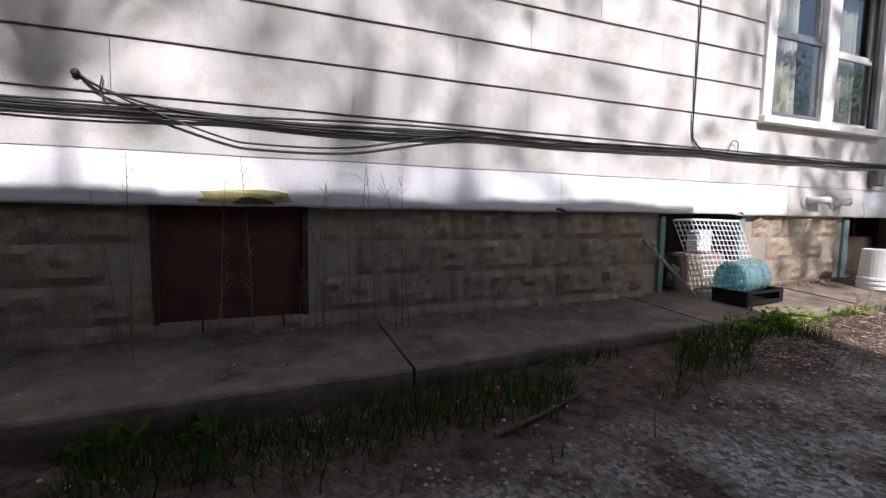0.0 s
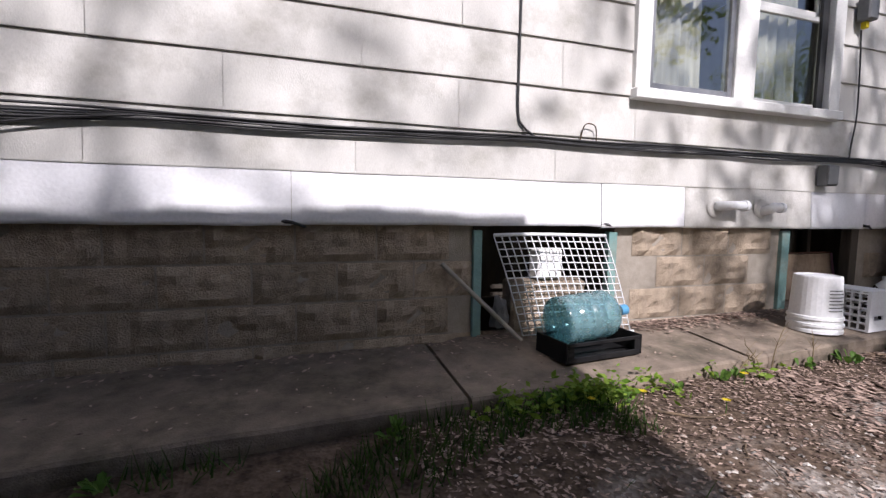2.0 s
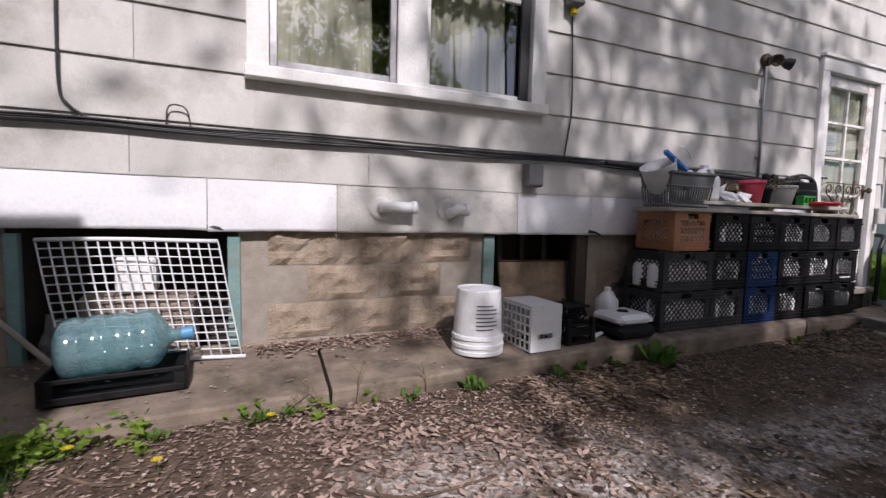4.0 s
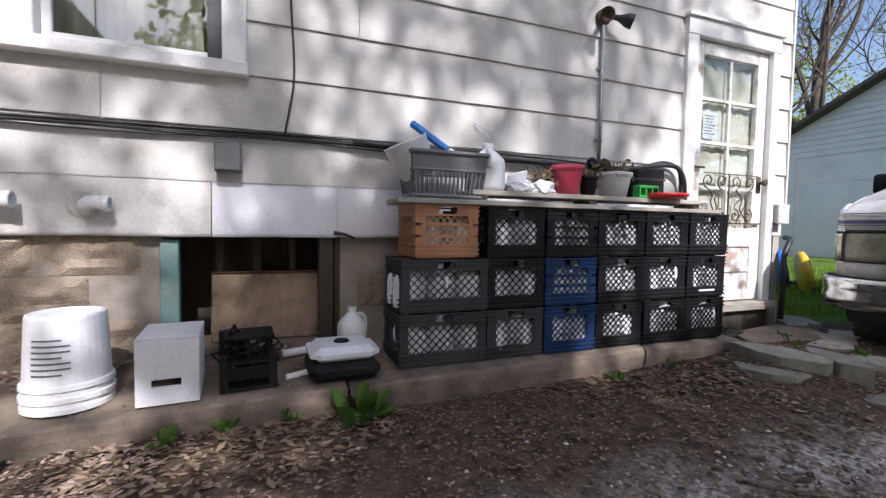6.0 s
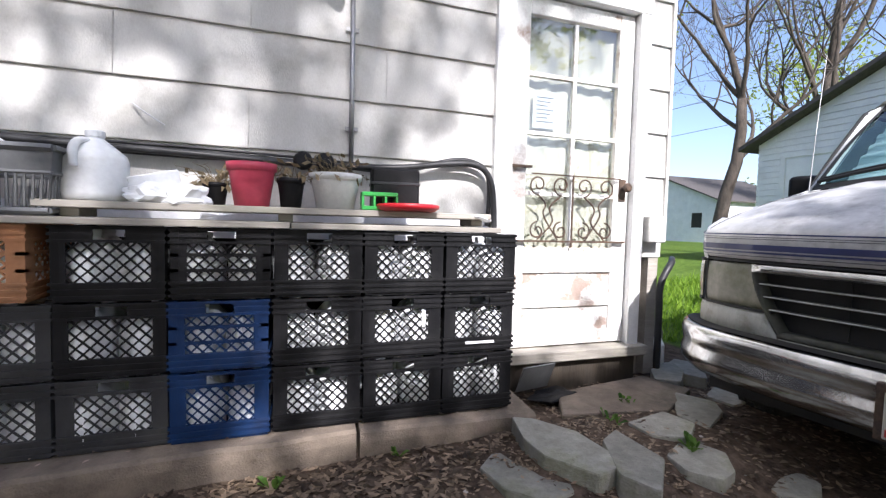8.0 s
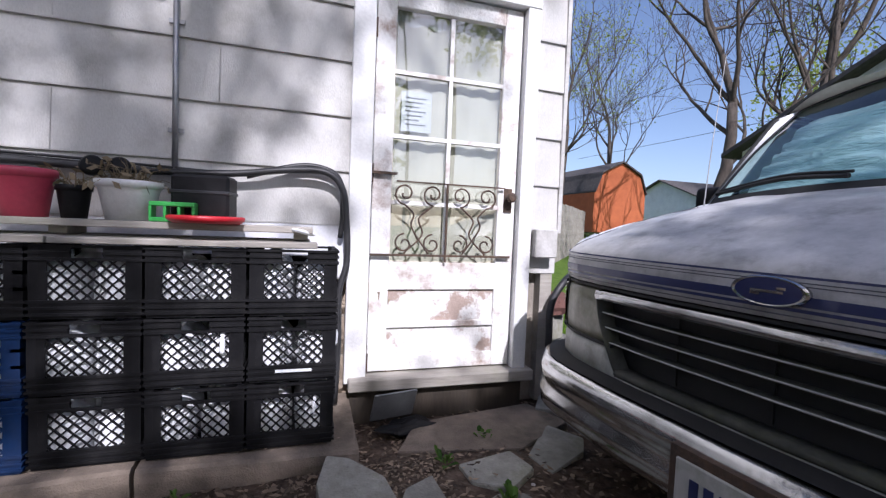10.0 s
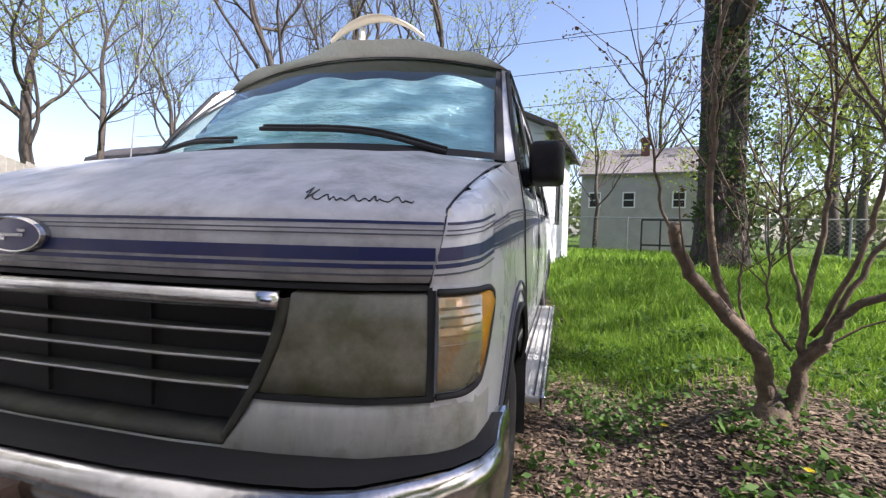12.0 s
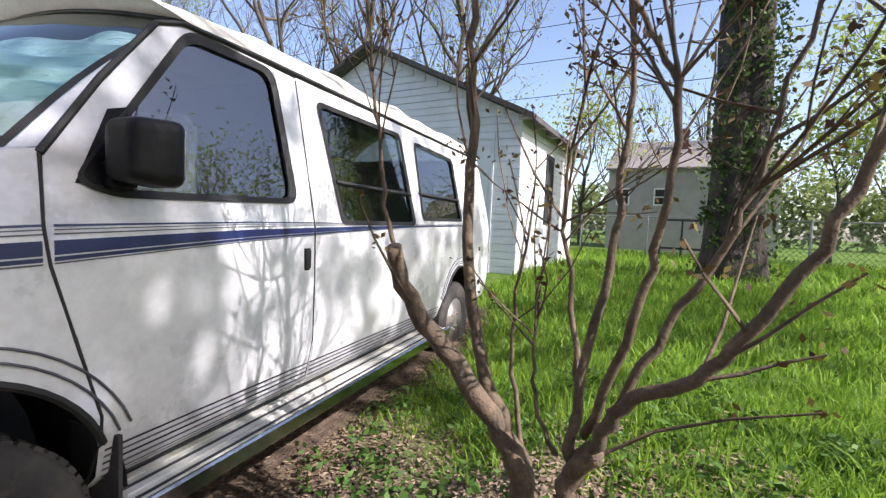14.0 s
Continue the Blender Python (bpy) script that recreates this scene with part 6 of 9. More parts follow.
def jug(x, y, z, s=1.0, yaw=0.0, group="", label="white translucent plastic gallon jug", tilt=0.0):
    j = thing("plastic_jug", label, "jug", pose(x, y, z, tilt, 0, yaw) @ Matrix.Scale(s, 4), group)
    bm = bmesh.new()
    rings = []
    prof = [(0.060, 0.0), (0.072, 0.006), (0.075, 0.03), (0.075, 0.15), (0.070, 0.175), (0.05, 0.205), (0.028, 0.228), (0.022, 0.235), (0.022, 0.255)]
    for r, zz in prof:
        ring = []
        for k in range(20):
            a = 2 * math.pi * k / 20
            e = 0.22 if zz < 0.19 else 0.0
            q = r * (1 + e * (math.cos(a) ** 2 * math.sin(a) ** 2) * 2)
            ring.append(bm.verts.new((q * math.cos(a), q * math.sin(a), zz)))
        rings.append(ring)
    for a, b in zip(rings, rings[1:]):
        for k in range(20):
            bm.faces.new((a[k], a[(k + 1) % 20], b[(k + 1) % 20], b[k]))
    bm.faces.new(rings[0][::-1])
    part("body", bm, jug_mat, j, smooth=True)
    bm = bmesh.new()
    tube(bm, smooth_path([(0.03, 0, 0.222), (0.06, 0, 0.215), (0.078, 0, 0.18), (0.076, 0, 0.12)], 5), 0.012, 8)
    part("handle", bm, jug_mat, j, smooth=True)
    bm = bmesh.new()
    lathe(bm, [(0.024, 0.24), (0.025, 0.262), (0.022, 0.265), (0.0, 0.265)], 14)
    part("cap", bm, M_WHITEPL, j, smooth=False)
    return j


def build_crates():
    rng = random.Random(21)
    zs = (0.207, 0.487, 0.767)
    fy = 2.385
    proto = jug(7.0, 2.55, 0.23, 0.95, 20, "jugs in the crates", "white plastic jug stored inside a crate")
    cols = [
        (6.872, 0.48, [(M_DKGREYPL, 2, "worn charcoal plastic crate at the foot of the stack"), (M_DKGREYPL, 2, "charcoal plastic crate holding pale jugs"), None]),
        (7.358, 0.352, [(M_DKGREYPL, 0, "charcoal plastic crate at the foot of the stack"), (M_BLACK, 2, "black plastic crate with pale bottles inside"), (M_BLACK, 2, "black plastic crate with pale bottles inside")]),
        (7.722, 0.352, [(M_BLUEPL, 0, "dark blue plastic crate at the foot of the stack"), (M_BLUEPL, 1, "blue plastic milk crate in the stack"), (M_BLACK, 1, "black plastic milk crate holding red and white packets")]),
        (8.088, 0.352, [(M_BLACK, 0, "black plastic milk crate full of white jugs")] * 3),
        (8.452, 0.352, [(M_BLACK, 0, "black plastic milk crate full of white jugs")] * 3),
        (8.818, 0.345, [(M_BLACK, 0, "black plastic milk crate full of white jugs"), (M_BLACK, 3, "black plastic milk crate with faded print"), (M_BLACK, 0, "black plastic milk crate full of white jugs")]),
    ]
    for x, w, rows in cols:
        for k, it in enumerate(rows):
            if it is None:
                crate("faded orange plastic milk crate on top of the stack", 6.945, fy, zs[k] + 0.003, 0.345, M_ORANGEPL, style=1)
                ww, xx = 0.345, 6.945
            else:
                crate(it[2], x + rng.uniform(-0.004, 0.004), fy + rng.uniform(-0.006, 0.01), zs[k], w, it[0], style=it[1])
                ww, xx = w, x
            nn = 3 if ww > 0.4 else 2
            for i in range(nn):
                for jrow in range(2):
                    m = Matrix.Translation((xx + ww * (i + 0.5) / nn + rng.uniform(-0.01, 0.01), fy + 0.094 + 0.146 * jrow, zs[k] + 0.0135)) @ Matrix.Rotation(rng.uniform(0, 6), 4, "Z") @ Matrix.Diagonal((1.1, 1.1, rng.uniform(0.94, 1.0), 1))
                    copy_thing(proto, m)
    proto.matrix_basis = pose(7.12, 2.64, 0.228, 0, 0, 30) @ Matrix.Scale(0.95, 4)


build_crates()

# planks across the stack
tagged(link("plank", boxes((6.845, 8.15, 2.36, 2.50, 1.046, 1.072), bevel=0.003), M_GREYWOOD), "long weathered plank laid across the crates", "plank", group="planks")
tagged(link("plank", boxes((8.155, 9.08, 2.365, 2.51, 1.046, 1.07), bevel=0.003), M_GREYWOOD), "long weathered plank laid across the crates", "plank", group="planks")
tagged(link("plank", boxes((6.87, 9.05, 2.515, 2.70, 1.046, 1.075), bevel=0.003), M_GREYWOOD), "long weathered plank laid across the crates", "plank", group="planks")
tagged(link("plank", boxes((7.28, 9.06, 2.44, 2.68, 1.107, 1.134), bevel=0.003), M_GREYWOOD), "upper grey plank carrying pots and clutter", "plank", group="planks")
for x in (7.34, 8.1, 8.98):
    tagged(link("batten", boxes((x, x + 0.06, 2.5, 2.66, 1.0755, 1.1065), bevel=0.003), M_GREYWOOD), "short grey batten between the planks", "batten", group="battens")
TOP = 1.135

# grey basket with white tub and blue handle
bk = thing("plastic_basket", "grey slotted plastic laundry basket on the plank", "basket", pose(6.93, 2.42, 1.0755))
def basket_wall(bm, p0, p1, q0, q1, n):
    """Slats and rails between a lower and an upper edge."""
    p0, p1, q0, q1 = map(Vector, (p0, p1, q0, q1))
    for k in range(n + 1):
        t = k / n
        a, b = p0.lerp(p1, t), q0.lerp(q1, t)
        tube(bm, [a.lerp(b, 0.12), a.lerp(b, 0.6)], 0.005, 4)
    for f, r in ((0.06, 0.012), (0.6, 0.008), (0.95, 0.014)):
        tube(bm, [p0.lerp(q0, f), p1.lerp(q1, f)], r, 5)
lo = [(0.03, 0.03), (0.40, 0.03), (0.40, 0.25), (0.03, 0.25)]
hi = [(0.0, 0.0), (0.43, 0.0), (0.43, 0.28), (0.0, 0.28)]
for k in range(4):
    a, b, c, d = lo[k], lo[(k + 1) % 4], hi[k], hi[(k + 1) % 4]
    bm = bmesh.new()
    basket_wall(bm, (*a, 0.0), (*b, 0.0), (*c, 0.25), (*d, 0.25), 16 if k % 2 == 0 else 10)
    f0, f1 = Vector((*a, 0)).lerp(Vector((*c, 0.25)), 0.62), Vector((*b, 0)).lerp(Vector((*d, 0.25)), 0.62)
    g0, g1 = Vector((*a, 0)).lerp(Vector((*c, 0.25)), 0.94), Vector((*b, 0)).lerp(Vector((*d, 0.25)), 0.94)
    vs = [bm.verts.new(p) for p in (f0, f1, g1, g0)]
    bm.faces.new(vs)
    part("side", bm, M_GREYPL, bk)
part("bottom", boxes((0.03, 0.40, 0.03, 0.25, 0.0, 0.008)), M_GREYPL, bk)
tb = thing("white_tub", "white plastic tub tilted in the basket", "tub", pose(7.02, 2.56, 1.20, 0, -28, 10))
bm = bmesh.new()
lathe(bm, [(0.075, 0), (0.10, 0.02), (0.12, 0.19), (0.125, 0.2), (0.117, 0.2), (0.095, 0.03), (0.0, 0.02)], 20)
part("body", bm, M_WHITEPL, tb, smooth=True)
bh = thing("blue_brush", "bright blue plastic brush handle sticking out of the basket", "brush", pose(7.05, 2.5, 1.405, 0, 33, -6))
bm = bmesh.new()
box(bm, -0.12, 0.12, -0.02, 0.02, -0.018, 0.018, bevel=0.01)
part("handle", bm, surf("bright_blue", (0.03, 0.16, 0.5), (0.05, 0.22, 0.6), 5, 0.4, 0), bh)
bm = bmesh.new()
box(bm, 0.12, 0.21, -0.03, 0.03, -0.022, 0.015, bevel=0.008)
part("head", bm, M_WHITEPL, bh)

# bleach jug and crumpled white things
lj = jug(7.43, 2.57, TOP, 1.0, 250, label="large white plastic jug standing on the plank")
lj.matrix_basis = pose(7.43, 2.57, TOP, 0, 0, 250) @ Matrix.Diagonal((1.32, 1.32, 1.03, 1))
def crumple(name, label, cat, x, y, z, sx, sy, sz, seed, mat):
    bm = bmesh.new()
    bmesh.ops.create_icosphere(bm, subdivisions=3, radius=1.0)
    for v in bm.verts:
        n = v.co.normalized()
        f = 1 + 0.45 * noise.noise(n * 1.7 + Vector((seed, 0, 0))) + 0.22 * noise.noise(n * 4 + Vector((seed, 3, 0)))
        v.co = Vector((n.x * sx * f, n.y * sy * f, max(-0.5, n.z * f) * sz + sz * 0.5))
    o = link(name, bm, mat, smooth=False)
    o.matrix_basis = pose(x, y, z)
    return tagged(o, label, cat)
crumple("plastic_bag", "crumpled white plastic bag on the plank", "bag", 7.63, 2.53, TOP, 0.10, 0.07, 0.05, 1.0, M_WHITEPL)
crumple("plastic_bag", "crumpled white plastic bag on the plank", "bag", 7.76, 2.50, TOP - 0.004, 0.085, 0.06, 0.055, 6.0, M_WHITEPL)
o = thing("white_carton", "flattened white carton leaning on the clutter", "carton", pose(7.63, 2.58, TOP + 0.075, 20, -15, 20))
part("panel", boxes((-0.09, 0.09, -0.004, 0.004, -0.05, 0.05), bevel=0.002), M_WHITEPL, o)

# flower pots
M_PINK = surf("pink_plastic", (0.5, 0.05, 0.09), (0.62, 0.08, 0.13), 5, 0.45, 0.05)
def pot(x, y, z, r, h, mat, label, stalks=0, seed=0):
    p = thing("flower_pot", label, "pot", pose(x, y, z), "pots on the plank")
    bm = bmesh.new()
    lathe(bm, [(r * 0.72, 0), (r * 0.95, h * 0.8), (r * 0.96, h * 0.82), (r * 1.04, h * 0.83), (r * 1.06, h), (r * 0.98, h), (r * 0.92, h * 0.82), (0.0, h * 0.78)], 24)
    part("pot", bm, mat, p, smooth=True)
    bm = bmesh.new()
    lathe(bm, [(r * 0.9, h * 0.83), (r * 0.5, h * 0.88), (0.0, h * 0.9)], 16)
    part("soil", bm, M_DARKWOOD, p)
    if stalks:
        rg = random.Random(seed)
        bm = bmesh.new()
        for _ in range(stalks):
            a, q = rg.uniform(0, 6.28), rg.uniform(0, r * 0.8)
            b = Vector((q * math.cos(a), q * math.sin(a), h * 0.85))
            e = b + Vector((rg.uniform(-0.11, 0.11), rg.uniform(-0.07, 0.07), rg.uniform(-0.02, 0.10)))
            tube(bm, [b, b.lerp(e, 0.5) + Vector((0, 0, 0.03)), e], 0.0025, 4, 0.001)
            u, w = Vector((rg.gauss(0, 1), rg.gauss(0, 1), rg.gauss(0, 1))).normalized() * 0.022, Vector((rg.gauss(0, 1), rg.gauss(0, 1), rg.gauss(0, 1))).normalized() * 0.012
            bm.faces.new([bm.verts.new(e + v) for v in (-u, w, u, -w)])
        o = part("dry_plant", bm, M_STALK, p, "dry brown plant stalks")
    return p
pot(7.99, 2.58, TOP, 0.097, 0.185, M_PINK, "bright pink plastic flower pot")
pot(8.15, 2.58, TOP, 0.058, 0.13, M_BLACK, "small black plastic nursery pot", 22, 3)
pot(8.342, 2.57, TOP, 0.112, 0.158, M_WHITE, "chipped white pot full of dry stalks", 70, 7)
pot(7.84, 2.64, TOP, 0.05, 0.10, M_BLACK, "small black plastic nursery pot", 60, 9)
sk = thing("toy_wheels", "pair of old black toy wheels on an axle among the pots", "toy", pose(8.25, 2.60, TOP + 0.215))
for dx in (-0.05, 0.045):
    bm = bmesh.new()
    lathe(bm, [(0.012, -0.018), (0.03, -0.018), (0.042, -0.01), (0.042, 0.01), (0.03, 0.018), (0.012, 0.018)], 18, Matrix.Translation((dx, 0, 0)) @ Matrix.Rotation(radians(70), 4, "X"))
    part("wheel", bm, M_BLACK, sk, smooth=True)
bm = bmesh.new()
tube(bm, [(-0.06, 0.0, 0.0), (0.0, 0.02, -0.06), (0.06, 0, 0.0)], 0.008, 6)
part("axle", bm, M_RUST, sk)

M_GREEN = surf("bright_green_plastic", (0.03, 0.32, 0.06), (0.05, 0.42, 0.09), 5, 0.4, 0)
M_RED = surf("red_plastic", (0.45, 0.012, 0.02), (0.55, 0.02, 0.03), 5, 0.4, 0)
o = thing("tool_case", "black plastic case standing on the plank", "case", pose(8.615, 2.585, TOP, 0, 0, -6))
part("body", boxes((-0.112, 0.112, -0.07, 0.07, 0.0, 0.20), bevel=0.012), M_BLACK, o)
part("lid", boxes((-0.115, 0.115, -0.073, 0.073, 0.12, 0.135), bevel=0.003), M_DKGREYPL, o)
o = thing("green_toy_frame", "bright green slotted plastic toy part", "toy", pose(8.535, 2.475, TOP))
bm = boxes((-0.09, 0.07, -0.03, 0.03, 0.0, 0.018), (-0.09, 0.07, -0.03, 0.03, 0.062, 0.08), bevel=0.003)
for k in range(4):
    box(bm, -0.09 + 0.05 * k, -0.08 + 0.05 * k, -0.03, 0.03, 0.018, 0.062)
part("frame", bm, M_GREEN, o)
o = thing("red_disc", "round red plastic lid lying on the plank", "lid", pose(8.65, 2.44, TOP))
bm = bmesh.new()
lathe(bm, [(0.0, 0.0), (0.12, 0.0), (0.14, 0.012), (0.142, 0.026), (0.134, 0.03), (0.12, 0.02), (0.0, 0.018)], 32)
part("lid", bm, M_RED, o, smooth=True)
o = thing("white_scoop", "small white plastic scoop at the plank end", "scoop", pose(9.02, 2.45, TOP - 0.03, 0, 12, 30))
part("bowl", boxes((-0.05, 0.05, -0.02, 0.02, 0.0, 0.016), bevel=0.006), M_WHITEPL, o)

# ---- things on the walk ----
# wire rack
rk = thing("wire_rack", "white plastic-coated wire rack leaning in the vent", "rack")
def rack_pt(u, v):
    tl, tr, bl, br = Vector((3.31, 2.865, 0.80)), Vector((4.10, 2.855, 0.815)), Vector((3.46, 2.74, 0.205)), Vector((4.22, 2.72, 0.205))
    p = tl.lerp(tr, u).lerp(bl.lerp(br, u), v)
    return p + Vector((0.0, -0.02 * math.sin(math.pi * v), 0.012 * math.sin(u * 3 + 1)))
for nm, cnt in (("vertical_wire", 17), ("cross_wire", 15)):
    for k in range(cnt):
        bm = bmesh.new()
        t = k / (cnt - 1)
        tube(bm, [rack_pt(t, j / 6) if nm == "vertical_wire" else rack_pt(j / 6, t) for j in range(7)], 0.0042, 5)
        part(nm, bm, M_WHITEPL, rk, smooth=True)
bm = bmesh.new()
tube(bm, [rack_pt(j / 6, 0.0) + Vector((0, -0.006, 0)) for j in range(7)], 0.011, 8)
part("top_rail", bm, M_WHITEPL, rk, smooth=True)
bm = bmesh.new()
tube(bm, [rack_pt(0.45 + 0.55 * j / 4, 1.0) + Vector((0.02, -0.006, 0)) for j in range(5)], 0.011, 8)
part("bottom_rail", bm, M_WHITEPL, rk, smooth=True)
o = thing("foam_block", "rough white foam block behind the wire rack", "block", pose(3.71, 2.93, 0.53, 0, 0, 3))
bm = bmesh.new()
box(bm, -0.09, 0.09, -0.06, 0.06, 0.0, 0.19, bevel=0.012)
part("block", bm, M_WHITE, o)
o = thing("tan_block", "tan rubble block under the foam block", "block", pose(3.80, 2.96, 0.19, 0, 0, -3))
bm = bmesh.new()
box(bm, -0.34, 0.18, -0.09, 0.09, 0.0, 0.33, bevel=0.02)
part("block", bm, M_BLOCK, o)
crumple("plastic_bag", "torn grey plastic bag caught behind the rack", "bag", 3.37, 2.88, 0.24, 0.06, 0.05, 0.12, 12.0, M_GREYPL)

# bottle and tray
def bottle_material():
    m = glass("blue_bottle_plastic", (0.50, 0.74, 0.77), 0.10, 0.10)
    n, l = m.node_tree.nodes, m.node_tree.links
    mi = n["Mix Shader"]
    tr = n["Transparent BSDF"]
    df, m2 = n.new("ShaderNodeBsdfDiffuse"), n.new("ShaderNodeMixShader")
    df.inputs["Color"].default_value = (0.22, 0.38, 0.41, 1)
    no, mr = n.new("ShaderNodeTexNoise"), n.new("ShaderNodeMapRange")
    no.inputs["Scale"].default_value, no.inputs["Detail"].default_value = 9.0, 6.0
    mr.inputs["From Min"].default_value, mr.inputs["From Max"].default_value = 0.35, 0.7
    mr.inputs["To Min"].default_value, mr.inputs["To Max"].default_value = 0.40, 0.52
    l.new(no.outputs["Fac"], mr.inputs["Value"])
    l.new(mr.outputs["Result"], m2.inputs["Fac"])
    l.new(tr.outputs["BSDF"], m2.inputs[1])
    l.new(df.outputs["BSDF"], m2.inputs[2])
    l.new(m2.outputs["Shader"], mi.inputs[1])
    return m


M_BOTTLE = bottle_material()
bt = thing("water_bottle", "large blue plastic water bottle lying on its side in the tray", "bottle", pose(3.52, 2.50, 0.355, 0, 86, 4))
bm = bmesh.new()
prof = [(0.0, 0.0), (0.105, 0.0), (0.128, 0.012), (0.134, 0.03), (0.134, 0.075), (0.126, 0.085), (0.126, 0.095), (0.134, 0.105), (0.134, 0.16), (0.127, 0.17), (0.127, 0.18), (0.134, 0.19), (0.134, 0.25), (0.124, 0.265), (0.124, 0.28), (0.134, 0.295), (0.134, 0.335), (0.12, 0.36), (0.085, 0.385), (0.045, 0.405), (0.03, 0.42), (0.027, 0.47)]
lathe(bm, prof, 32)
part("body", bm, M_BOTTLE, bt, smooth=True)
bm = bmesh.new()
lathe(bm, [(0.03, 0.455), (0.031, 0.50), (0.026, 0.505), (0.0, 0.505)], 16)
part("cap", bm, surf("blue_cap", (0.06, 0.22, 0.42), (0.09, 0.3, 0.5), 5, 0.4, 0), bt)
tr = thing("plastic_tray", "black plastic tray with cut sides on the walk", "tray", pose(3.74, 2.49, slab_top(3.74, 2.49) + 0.004, 0, 0, 6))
for nm, it in (("bottom", (-0.25, 0.25, -0.12, 0.12, 0.0, 0.010)), ("front_side", (-0.25, 0.25, -0.132, -0.120, 0.0, 0.03)), ("back_side", (-0.25, 0.25, 0.12, 0.132, 0.0, 0.10)), ("end", (-0.262, -0.25, -0.132, 0.132, 0.0, 0.11)), ("end", (0.25, 0.262, -0.132, 0.132, 0.0, 0.11)), ("front_rail", (-0.25, 0.25, -0.132, -0.118, 0.085, 0.105))):
    part(nm, boxes(it, bevel=0.003), M_BLACK, tr)
for k in range(2):
    part("rail_post", boxes((-0.25 + 0.46 * k, -0.21 + 0.46 * k, -0.131, -0.119, 0.0305, 0.0845)), M_BLACK, tr)
bm = bmesh.new()
tube(bm, [(2.98, 2.85, 0.645), (3.44, 2.72, slab_top(3.44, 2.72) + 0.012)], 0.014, 8)
tagged(link("wooden_pole", bm, M_GREYWOOD), "grey wooden pole leaning against the foundation", "pole")

# upturned bucket
bu = thing("plastic_bucket", "upturned white plastic bucket with printed bars", "bucket", pose(5.50, 2.46, slab_top(5.5, 2.46) + 0.003))
bm = bmesh.new()
lathe(bm, [(0.148, 0.0), (0.152, 0.0), (0.152, 0.02), (0.148, 0.022), (0.148, 0.04), (0.155, 0.042), (0.155, 0.06), (0.147, 0.063), (0.147, 0.085), (0.154, 0.088), (0.152, 0.105), (0.143, 0.11), (0.131, 0.36), (0.128, 0.37), (0.12, 0.372), (0.115, 0.364), (0.0, 0.362)], 32)
part("body", bm, M_WHITEPL, bu, smooth=False)
for k in range(7):
    bm = bmesh.new()
    z = 0.28 - 0.022 * k
    prev = None
    for i in range(9):
        a = radians(-120 + 6.5 * i * (1 if k % 3 else 0.8))
        r = 0.1435 - 0.048 * (z - 0.11) + 0.0022
        cur = [bm.verts.new((r * math.cos(a), r * math.sin(a), z)), bm.verts.new(((r - 0.0003) * math.cos(a), (r - 0.0003) * math.sin(a), z + 0.007))]
        if prev:
            bm.faces.new((prev[0], cur[0], cur[1], prev[1]))
        prev = cur
    part("print_bar", bm, M_GREYPL, bu)

# white crate on its side
wc = thing("white_crate", "white plastic crate lying on its side", "crate", pose(5.765, 2.30, slab_top(5.8, 2.4) + 0.002, 0, 0, 4))
part("base_panel", boxes((0.0, 0.225, 0.0, 0.01, 0.0, 0.075), (0.0, 0.055, 0.0, 0.01, 0.075, 0.105), (0.16, 0.225, 0.0, 0.01, 0.075, 0.105), (0.0, 0.225, 0.0, 0.01, 0.105, 0.265)), M_WHITEPL, wc)
part("top_panel", boxes((0.0, 0.225, 0.0, 0.30, 0.2655, 0.275), bevel=0.002), M_WHITEPL, wc)
for xx in (0.0, 0.217):
    for k in range(7):
        part("upright", boxes((xx, xx + 0.008, 0.01 + 0.046 * k, 0.02 + 0.046 * k, 0.0, 0.265)), M_WHITEPL, wc)
    for k in range(6):
        part("slat", boxes((xx + 0.0005, xx + 0.0075, 0.01, 0.3, 0.0 + 0.05 * k, 0.012 + 0.05 * k)), M_WHITEPL, wc)
part("back_panel", boxes((0.0, 0.225, 0.29, 0.30, 0.0, 0.265)), M_WHITEPL, wc)

# black broken rack
br = thing("black_plastic_rack", "broken black plastic rack on the walk", "rack", pose(6.06, 2.34, slab_top(6.1, 2.4) + 0.002, 0, 0, 6))
for nm, it in (("tier", (0, 0.24, 0, 0.22, 0.0, 0.012)), ("tier", (0.01, 0.25, 0.02, 0.24, 0.11, 0.122)), ("tier", (0.02, 0.23, 0.05, 0.24, 0.215, 0.228))):
    part(nm, boxes(it, bevel=0.003), M_BLACK, br)
for a in (0.0, 0.20):
    for b in (0.0, 0.19):
        part("leg", boxes((a, a + 0.035, b, b + 0.03, 0.0, 0.23 if b else 0.16), bevel=0.004), M_BLACK, br)
part("front_web", boxes((0.035, 0.2, 0.004, 0.012, 0.05, 0.105)), M_BLACK, br)

for k in range(9):
    rg = random.Random(300 + k)
    bm = bmesh.new()
    m = pose(rg.uniform(0.03, 0.2), rg.uniform(0.02, 0.2), rg.uniform(0.05, 0.22), rg.uniform(-60, 60), rg.uniform(-60, 60), rg.uniform(0, 90))
    for q in range(4):
        box(bm, -0.07, 0.07, -0.003, 0.003, -0.045 + 0.03 * q, -0.037 + 0.03 * q, m=m)
        box(bm, -0.07 + 0.044 * q, -0.062 + 0.044 * q, -0.0035, 0.0035, -0.045, 0.05, m=m)
    part("broken_grid", bm, M_BLACK, br, "snapped black plastic grid")

